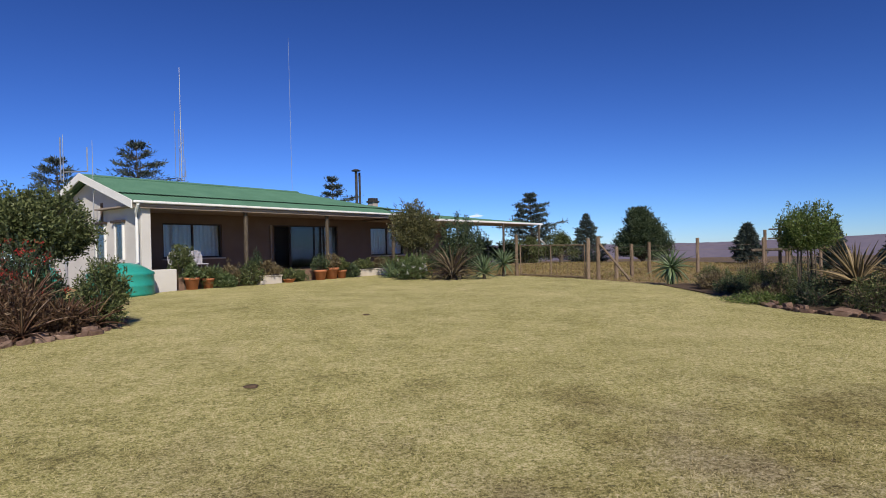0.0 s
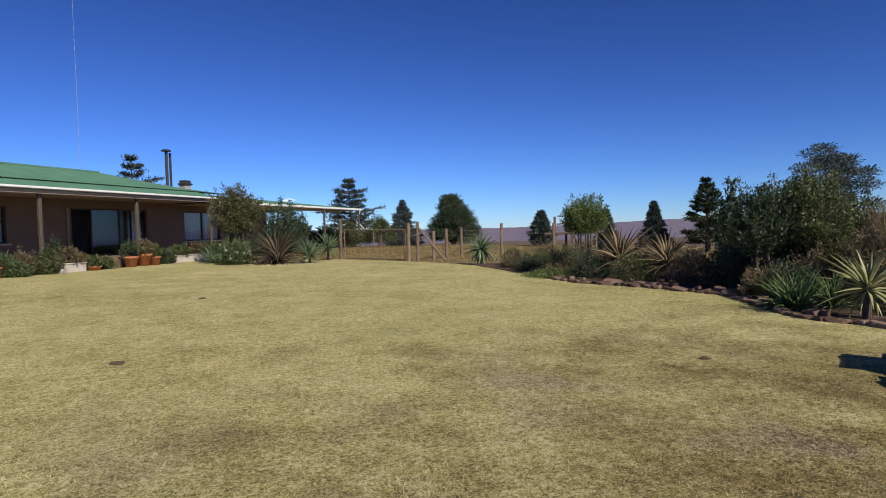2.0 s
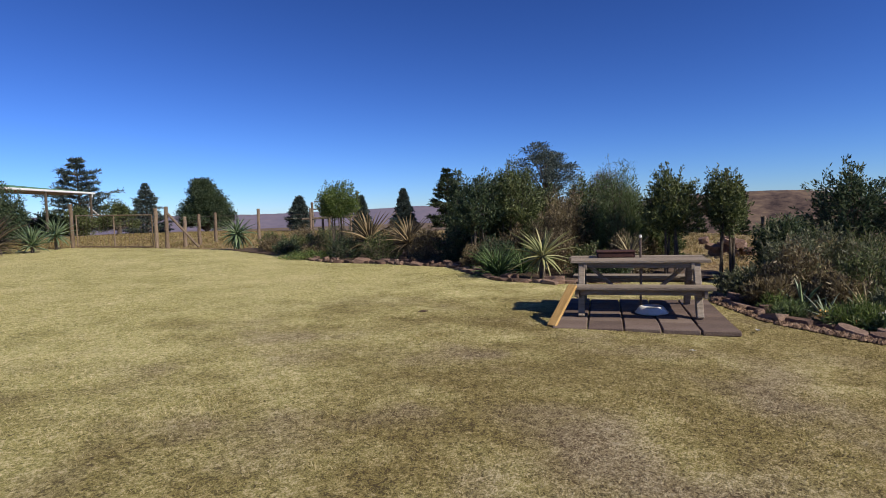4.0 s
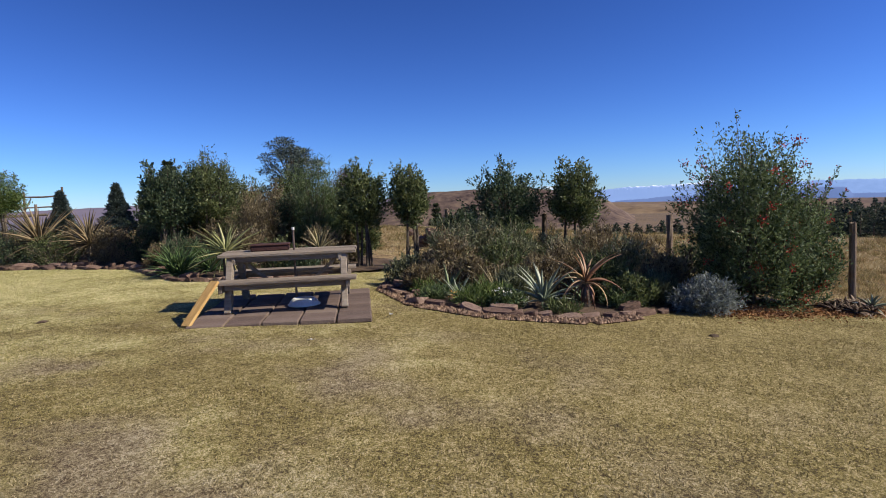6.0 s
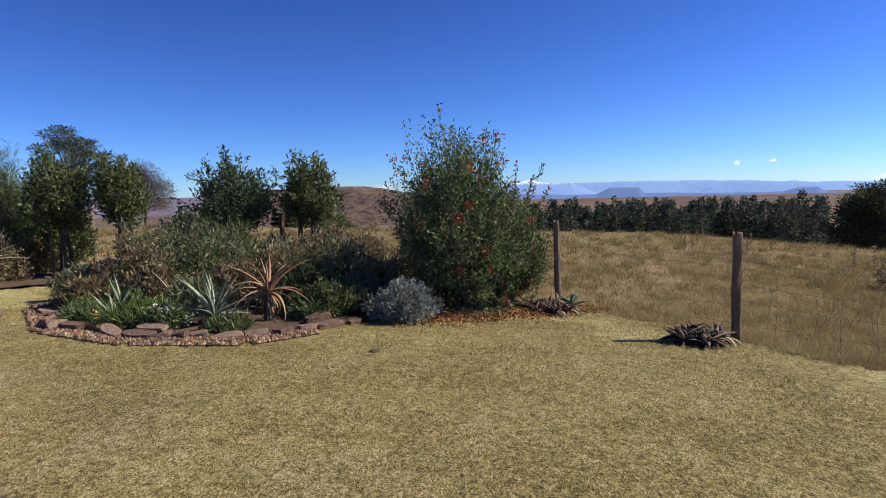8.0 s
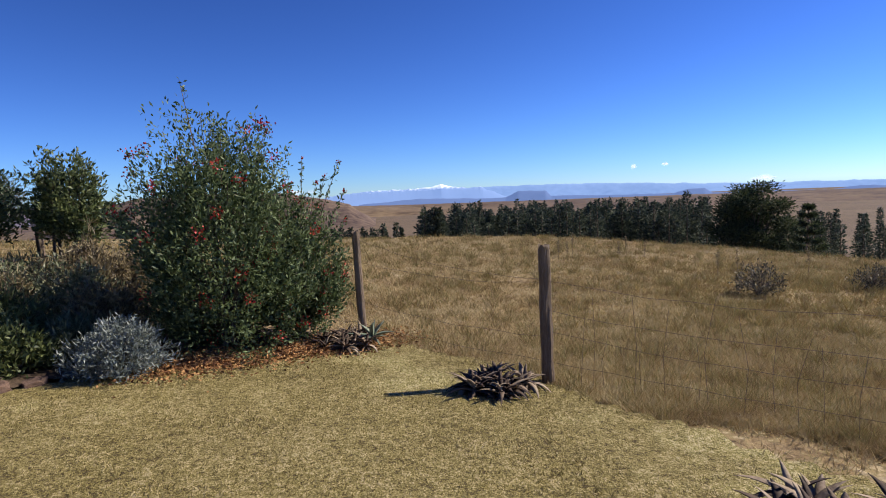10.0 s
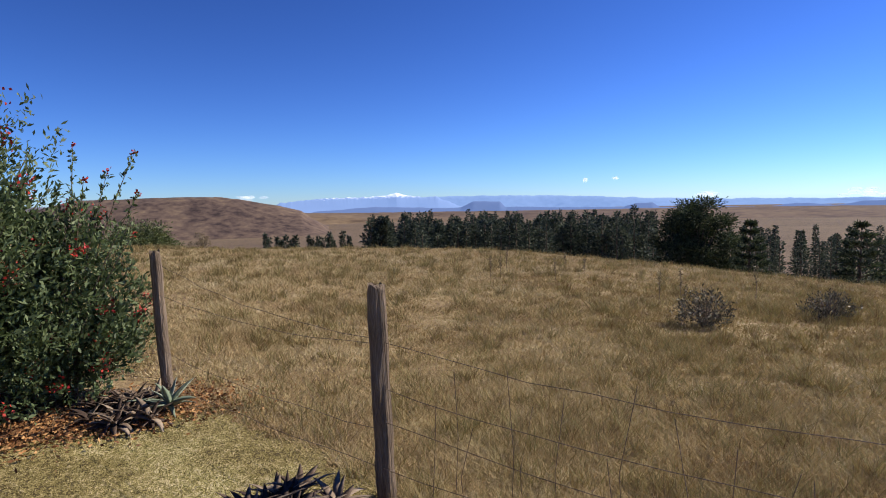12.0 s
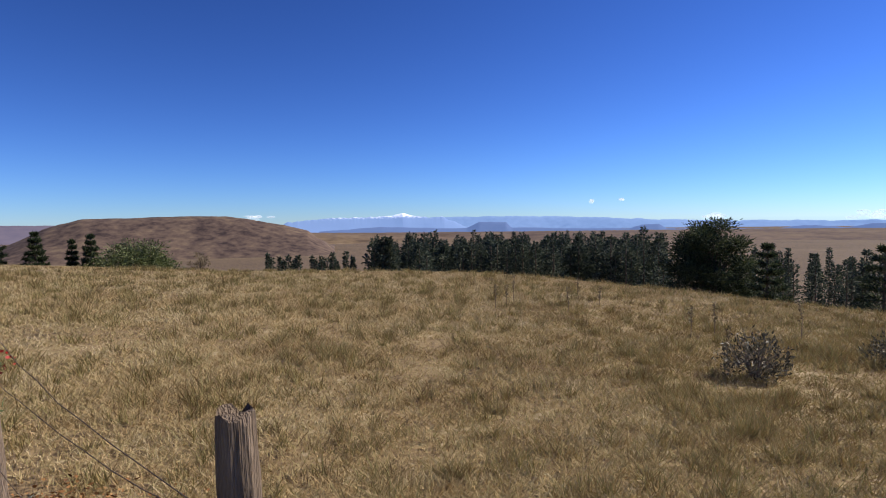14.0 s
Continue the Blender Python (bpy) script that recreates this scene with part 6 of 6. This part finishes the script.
shrub("leafy_tree", 8.05, 13.05, 2.2, 1.3, L_BRIGHT, "round-topped leafy tree on thin bare stems", "tree", seed=422, base=0.55, twigs=300, per=40, size=(0.065, 0.024), stems=7, shape=0.2, stem_mat=M_BARK, spikes=0.1, trunk_r=0.018)
round_tree("umbrella_pine", 48.5, 38.2, 6, 6.8, L_BLUE, "tall flat-topped pine with open branches", seed=423, low=0.3, clumps=66, per=70, size=(0.55, 0.14), top_z=10.3, trunk=0.25, flat=0.75, puff=0.105)
round_tree("bare_tree", 42.9, 27.0, 6, 4.2, L_TWIG, "half-bare twiggy tree behind the garden", seed=427, low=0.25, clumps=90, per=110, size=(0.3, 0.05), top_z=5.1, trunk=0.12, puff=0.15)
round_tree("broad_pine", 56.0, -31.2, 7, 8.2, L_PINE, "large broad dark pine at the field's far edge", seed=424, low=0.02, clumps=95, per=170, size=(0.5, 0.16), top_z=2.9, trunk=0.3, puff=0.13, cone=0.35)
round_tree("round_tree", 68.7, 16.6, 4, 2.8, L_BROWN, "small round brownish tree below the hill", seed=425, low=0.1, clumps=40, per=70, size=(0.25, 0.12), top_z=-0.75)
round_tree("round_tree", 56.1, 17.2, 4, 6.5, L_OLIVE, "low spreading dark green bush at the field's edge", seed=426, low=0.0, clumps=70, per=90, size=(0.4, 0.16), top_z=0.5)
for i, (x, y, tz, w) in enumerate([(47.5, -31.2, -0.75, 4.6), (44, -37, -0.8, 6.4), (56.4, 25.5, 0.8, 3.0), (58.3, 23.6, 0.05, 1.4), (58.3, 22.0, 0.5, 2.6), (55.5, 28.5, 1.4, 3.6)]):
    tier_tree("pine_tree", x, y, 4, w, L_PINE, "dark pine at the field's far edge", seed=430 + i, tiers=10, per=2200, top_z=tz, flat=0.35, irregular=0.3, needle=(0.34, 0.09), power=0.75, low=0.05, category="tree")


def wood(name, spots, leaf, seed, label):
    """A far plantation as one mass of many conifers."""
    rng = np.random.default_rng(seed)
    CC, DD, LL = [], [], []
    trunks = bmesh.new()
    for x, y, tz, w in spots:
        z0 = g(x, y)
        h = tz - z0
        n = 820
        t = rng.random(n) ** rng.uniform(0.75, 1.2)
        a = rng.uniform(0, 6.283, n)
        lumps = 0.8 + 0.3 * np.sin(a * 2 + t * rng.uniform(7, 18) + rng.uniform(0, 6))
        r = w / 2 * (1 - t) ** rng.uniform(0.45, 0.95) * lumps * rng.uniform(0.35, 1.15, n)
        CC.append(np.stack([x + r * np.cos(a), y + r * np.sin(a), z0 + h * (0.12 + 0.86 * t)], 1))
        DD.append(unit(np.stack([np.cos(a), np.sin(a), rng.uniform(-0.1, 0.9, n)], 1) + rng.normal(0, 0.4, (n, 3))))
        tube_bm([(x, y, z0 - 0.3), (x, y, tz - 0.5)], [0.18, 0.05], 4, trunks)
    C, D = np.concatenate(CC), np.concatenate(DD)
    ob = soup_object(name, leaves(C, D, rng.uniform(0.3, 0.6, len(C)), 0.18, rng), 4, leaf)
    t = part("trunks", trunks, M_BARK, ob)
    t["kind"] = "stuff"
    return tagged(ob, label, "wood", kind="stuff")


rf = random.Random(77)
spots = []
for i in range(330):
    a = radians(rf.uniform(-22.5, 5.2))
    d = rf.uniform(72, 118)
    x, y = 6.9 + d * math.cos(a), -7.0 + d * math.sin(a)
    spots.append((x, y, 1.25 - d * (0.012 + 0.031 * rf.random() ** 0.5) - (0.8 if a > 0.03 else 0) - (1.2 if rf.random() < 0.35 else 0), rf.uniform(3.8, 8.0)))
for i in range(5):
    a = radians(rf.uniform(3.2, 5.4))
    x, y = 6.9 + 66 * math.cos(a), -7.0 + 66 * math.sin(a)
    spots.append((x, y, 1.25 - 66 * rf.uniform(0.024, 0.03), 3.4))
for i in range(60):
    a = radians(rf.uniform(-42, -28))
    d = rf.uniform(85, 130)
    x, y = 6.9 + d * math.cos(a), -7.0 + d * math.sin(a)
    spots.append((x, y, 1.25 - d * rf.uniform(0.045, 0.075), rf.uniform(2.5, 5.0)))
for i in range(16):
    a = radians(rf.uniform(6, 16))
    d = rf.uniform(80, 100)
    x, y = 6.9 + d * math.cos(a), -7.0 + d * math.sin(a)
    spots.append((x, y, 1.25 - d * rf.uniform(0.045, 0.065), rf.uniform(1.5, 2.8)))
wood("pine_plantation", spots, L_WOOD, 5, "dense dark pine plantation below the field's edge")


# ---- hills and far ranges ----
def ridge(name, dist, sky_line, mat, label, seed, deep, base, jag=0.0006, n=260, relief=0.05, gully=0.45):
    """A range along an arc round the place; sky_line: bearings in degrees with the slope from the eye up to the crest."""
    V, F = [], []
    rows = [(0.0, 0.0), (0.3, 0.3), (0.55, 0.55), (0.8, 0.86), (1.0, 1.0), (1.7, 0.85), (2.6, 0.0)]
    bearings, slopes = [p[0] for p in sky_line], [p[1] for p in sky_line]
    a0, a1 = bearings[0], bearings[-1]
    for i in range(n + 1):
        t = i / n
        deg = a0 + (a1 - a0) * t
        a = radians(deg)
        q = noise.fractal(Vector((deg * 0.9, seed * 7.3, 0)), 0.8, 2.1, 5)
        even = 1.3 + float(np.interp(deg, bearings, slopes)) * (dist + deep)
        crest = even + jag * q * (dist + deep)
        for k, (u, v) in enumerate(rows):
            j = noise.noise(Vector((deg * gully, u * 2.2, seed)))
            d = dist + deep * (u + (0.10 * j if 0 < k < 4 else 0))
            w = v + (relief * j if 0 < k < 4 else 0)
            V.append((6 + d * math.cos(a), -6 + d * math.sin(a), base + ((crest if k > 3 else even) - base) * w))
    m = len(rows)
    for i in range(n):
        for k in range(m - 1):
            F.append((i * m + k, (i + 1) * m + k, (i + 1) * m + k + 1, i * m + k + 1))
    return tagged(mesh_object(name, V, F, mat, smooth=True), label, "hills", kind="structure")


ridge("backdrop_hill", 480, [(8.5, -0.045), (11, -0.0118), (13, -0.003), (16.6, 0.0089), (18, 0.0125), (21, 0.0139), (25, 0.0122), (29.5, 0.0109), (31, 0.004), (32.2, -0.003), (34, -0.02), (37, -0.045)], M_WRACK, "broad brown flat-topped hill across the valley", 1, 110, -26, relief=0.13, gully=0.8)
ridge("backdrop_plain", 820, [(-70, -0.03), (-38, -0.0195), (-30, -0.0195), (-20, -0.0205), (-8, -0.0205), (5, -0.0185), (12, -0.015), (20, -0.022), (40, -0.03)], M_TAN, "long brown grassland rise across the plain", 2, 300, -36)
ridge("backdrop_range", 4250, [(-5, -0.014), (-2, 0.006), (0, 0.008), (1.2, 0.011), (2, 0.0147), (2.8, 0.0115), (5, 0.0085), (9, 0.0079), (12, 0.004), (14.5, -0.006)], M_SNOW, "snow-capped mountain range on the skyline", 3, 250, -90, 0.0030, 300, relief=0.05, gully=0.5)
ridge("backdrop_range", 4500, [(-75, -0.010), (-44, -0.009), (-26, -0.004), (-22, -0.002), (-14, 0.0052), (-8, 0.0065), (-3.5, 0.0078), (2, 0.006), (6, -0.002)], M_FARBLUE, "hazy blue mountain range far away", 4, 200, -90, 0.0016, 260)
ridge("backdrop_range", 3300, [(-52, -0.016), (-44, -0.014), (-39.5, -0.0105), (-38, -0.0115), (-36, -0.017), (-34.2, -0.0135), (-33.4, -0.014), (-31.5, -0.018), (-26, -0.017), (-22.6, -0.0165), (-22.0, -0.0095), (-20.6, -0.0097), (-19.5, -0.016), (-12, -0.014), (-8.5, -0.012), (-8, -0.003), (-5.4, -0.002), (-4.2, -0.012), (0, -0.011), (4, -0.008), (10, -0.014)], M_NEARBLUE, "nearer flat-topped hills tinted by painted blue haze", 5, 150, -85, 0.0008, 420)
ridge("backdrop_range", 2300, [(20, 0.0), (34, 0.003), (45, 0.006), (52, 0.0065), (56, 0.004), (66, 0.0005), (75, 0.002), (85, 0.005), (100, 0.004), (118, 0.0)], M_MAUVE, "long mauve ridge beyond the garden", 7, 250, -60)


def cloud(bearing, slope, wide, tall, seed):
    """A small fair-weather cloud, far off: a heap of puffs."""
    rr = random.Random(seed)
    d = 4700
    bm = bmesh.new()
    for _ in range(9):
        m = Matrix.Translation((0, rr.gauss(0, wide * 0.26), rr.gauss(0, tall * 0.22))) @ Matrix.Diagonal((wide * 0.1, wide * rr.uniform(0.1, 0.25), tall * rr.uniform(0.15, 0.4), 1))
        bmesh.ops.create_icosphere(bm, subdivisions=2, radius=1.0, matrix=m)
    for f in bm.faces:
        f.smooth = True
    me = bpy.data.meshes.new("backdrop_cloud")
    bm.to_mesh(me)
    bm.free()
    me.materials.append(M_CLOUD)
    ob = new("backdrop_cloud", me)
    a = radians(bearing)
    ob.matrix_basis = Matrix.Translation((6 + d * math.cos(a), -6 + d * math.sin(a), 1.3 + d * slope)) @ Matrix.Rotation(a, 4, "Z")
    return tagged(ob, "small white fair-weather cloud low over hills", "cloud", kind="structure")


for i, (bearing, slope, wide, tall) in enumerate([(-16.0, 0.030, 44, 48), (-18.7, 0.031, 60, 26), (-26.6, 0.002, 160, 45), (-38.5, -0.001, 260, 60), (16.0, 0.011, 190, 34), (86.7, 0.056, 150, 22)]):
    cloud(bearing, slope, wide, tall, 900 + i)


# ---- grass ----
def blades(name, pts, h, w, lean, mat, rng, label, category):
    n = len(pts)
    a = rng.uniform(0, 6.283, n)
    side = np.stack([np.cos(a), np.sin(a), np.zeros(n)], 1) * (w / 2)[:, None]
    tip = np.stack([rng.normal(0, 1, n) * lean, rng.normal(0, 1, n) * lean, np.ones(n)], 1) * h[:, None]
    V = np.empty((n, 3, 3))
    V[:, 0], V[:, 1], V[:, 2] = pts - side, pts + side, pts + tip
    return tagged(soup_object(name, V.reshape(-1, 3), 3, mat), label, category, kind="stuff")


rng = np.random.default_rng(9)


WALKED = [(0, 0), (-0.6, -1.2), (-0.9, -2.4), (0.3, -3.4), (1.8, -4.8), (3.7, -6.3), (6.6, -6.9)]


def land(X, Y):
    return np.array([g(x, y) for x, y in zip(X, Y)])


def lawn_grass(count):
    """Points over the lawn, densest beside the line walked and thinning out with distance."""
    X, Y = rng.uniform(-14, 10, count * 14), rng.uniform(-10, 22, count * 14)
    near = np.min([np.hypot(X - a, Y - b) for a, b in WALKED], axis=0)
    keep = inside_many(X, Y, LAWN) & (rng.random(len(X)) < np.clip(1.15 - near / 13, 0.05, 1)) & (near > 0.5)
    tx, ty = 5.62, 1.82
    keep &= ~((np.abs((X - tx) * U.x + (Y - ty) * U.y) < 0.96) & (np.abs((X - tx) * -U.y + (Y - ty) * U.x + 0.16) < 1.03))
    X, Y = X[keep][:count], Y[keep][:count]
    return np.stack([X, Y, land(X, Y) + 0.006], 1)


P = lawn_grass(620000)
n = len(P)
tuft = np.clip(0.5 + 0.55 * np.sin(P[:, 0] * 41 + 3 * np.sin(P[:, 1] * 17)) * np.sin(P[:, 1] * 37 + 3 * np.sin(P[:, 0] * 13)) + rng.normal(0, 0.18, n), 0.1, 1.1)
blades("lawn_grass", P, 0.007 + 0.026 * tuft * rng.uniform(0.5, 1.1, n), rng.uniform(0.004, 0.009, n), 0.7, M_BLADE, rng, "short mown grass, part green and part straw", "grass")


def in_field(X, Y):
    out = np.where(Y < -4.56, X - Y > 13.85, X > 10.1 + (Y + 4.56) * 0.28)
    return out & ~inside_many(X, Y, LAWN) & ~inside_many(X, Y, BED_A) & ~inside_many(X, Y, BED_B)


def veld_grass(count, per, reach, power, size, spread):
    r = 1.0 + reach * rng.random(count) ** power
    a = rng.uniform(-1.35, 1.45, count)
    X, Y = 6.0 + r * np.cos(a), -7.2 + r * np.sin(a)
    keep = in_field(X, Y)
    X, Y, r = X[keep], Y[keep], r[keep]
    patch = np.array([0.5 + 0.5 * noise.noise((x * 0.28, y * 0.28, 2.0)) for x, y in zip(X, Y)])
    fine = np.array([0.5 + 0.5 * noise.noise((x * 1.1, y * 1.1, 5.0)) for x, y in zip(X, Y)])
    worn = patch * 0.6 + fine * 0.6
    keep = rng.random(len(X)) < np.clip(worn * 3.0 - 0.75, 0.35, 1)
    X, Y, r, worn = X[keep], Y[keep], r[keep], worn[keep]
    tall = size * (0.30 + 1.15 * np.clip(worn - 0.3, 0, 1) ** 1.2 + 0.2 * rng.random(len(X))) * np.minimum(1.2, 0.75 + r * 0.03)
    s = spread * (0.6 + 0.9 * rng.random(len(X))) * (1 + r * 0.04)
    X2 = np.repeat(X, per) + rng.normal(0, 1, len(X) * per) * np.repeat(s, per)
    Y2 = np.repeat(Y, per) + rng.normal(0, 1, len(X) * per) * np.repeat(s, per)
    H = np.repeat(tall, per) * rng.uniform(0.45, 1.25, len(X2))
    return np.stack([X2, Y2, land(X2, Y2) - 0.012], 1), H, np.repeat(r, per)


X, Y = rng.uniform(0, 9.5, 30000), rng.uniform(-16, -5, 30000)
clump = np.array([0.5 + 0.5 * noise.noise((x * 1.6, y * 1.6, 9.0)) for x, y in zip(X, Y)])
keep = in_field(X, Y) & (rng.random(len(X)) < np.clip(clump * 3 - 1.05, 0.08, 1))
tall = np.repeat(np.clip(clump[keep], 0.3, 1), 6)
X, Y = np.repeat(X[keep], 6), np.repeat(Y[keep], 6)
X, Y = X + rng.normal(0, 0.05, len(X)), Y + rng.normal(0, 0.05, len(Y))
blades("veld_grass", np.stack([X, Y, land(X, Y) - 0.012], 1), tall * rng.uniform(0.05, 0.18, len(X)), np.full(len(X), 0.007), 0.8, M_STRAW, rng, "shorter dry grass along the fence line", "grass")
X, Y = rng.uniform(-4, 34, 26000), rng.uniform(13, 48, 26000)
p, q = at_house(0, -1.4), at_house(40, -1.4)
keep = (X > 9.6) | (Y > 25.2 - (X - 3.1) * 1.15)
keep &= ((q.x - p.x) * (Y - p.y) - (q.y - p.y) * (X - p.x) < 0) & ~inside_many(X, Y, LAWN) & ~inside_many(X, Y, BED_A)
X, Y = np.repeat(X[keep], 6), np.repeat(Y[keep], 6)
X, Y = X + rng.normal(0, 0.14, len(X)), Y + rng.normal(0, 0.14, len(Y))
blades("veld_grass", np.stack([X, Y, land(X, Y) - 0.02], 1), rng.uniform(0.03, 0.10, len(X)), np.full(len(X), 0.035), 0.7, M_TUSSOCK, rng, "dry straw grass beyond the garden gate", "grass")
P, H, dist = veld_grass(200000, 5, 42, 1.55, 0.088, 0.045)
blades("veld_grass", P, H, 0.005 + 0.0011 * dist, 0.95, M_STRAW, rng, "long dry straw-coloured veld grass in tufts", "grass")
P, H, dist = veld_grass(3200, 46, 34, 1.3, 0.24, 0.05)
blades("veld_tussocks", P, H, 0.0035 + 0.0009 * dist, 0.6, M_TUSSOCK, rng, "taller ochre and greenish grass tussocks in the veld", "grass")


def stalk(x, y, h, seed):
    rr = random.Random(seed)
    top = new("weed_stalk")
    top.location = gv(x, y)
    part("stem", tube_bm([(0, 0, -0.03), (rr.uniform(-0.03, 0.03), 0, h * 0.5), (rr.uniform(-0.08, 0.08), rr.uniform(-0.05, 0.05), h)], [0.008, 0.006, 0.004], 5), M_STEM, top)
    r2 = np.random.default_rng(seed)
    C = np.stack([r2.normal(0, 0.015, 60), r2.normal(0, 0.015, 60), r2.uniform(0.35, 1.0, 60) * h], 1)
    under(soup_object("seed_head", leaves(C, unit(r2.normal(size=(60, 3)) + np.array([0, 0, 0.8])), 0.06, 0.02, r2), 4, L_BROWN), top)["kind"] = "stuff"
    return tagged(top, "dry brown weed stalk standing in the veld", "weed", "weed stalks")


for i, (deg, d, h) in enumerate([(-6.5, 13.5, 0.55), (-8.3, 14.5, 0.75), (-7.6, 14, 0.5), (-13.5, 13, 0.6), (-14.5, 16, 0.6), (-16.5, 15, 0.5), (-26.5, 11.5, 0.6), (-24.5, 11, 0.55), (-33.2, 12.5, 0.75), (-27.5, 9, 0.5)]):
    a = radians(deg)
    stalk(6.6 + d * math.cos(a), -6.9 + d * math.sin(a), h, 700 + i)

for i, (x, y, h) in enumerate([(13.7, -10.95, 0.62), (14.8, -13.7, 0.55)]):
    shrub("veld_bush", x, y, h, 0.95, L_VELDBUSH, "dry brown-grey bush standing in the veld", seed=500 + i, base=0.0, twigs=90, per=16, size=(0.07, 0.02), stems=9, spikes=0.3, stem_mat=M_STEM, trunk_r=0.01, upright=0.9)
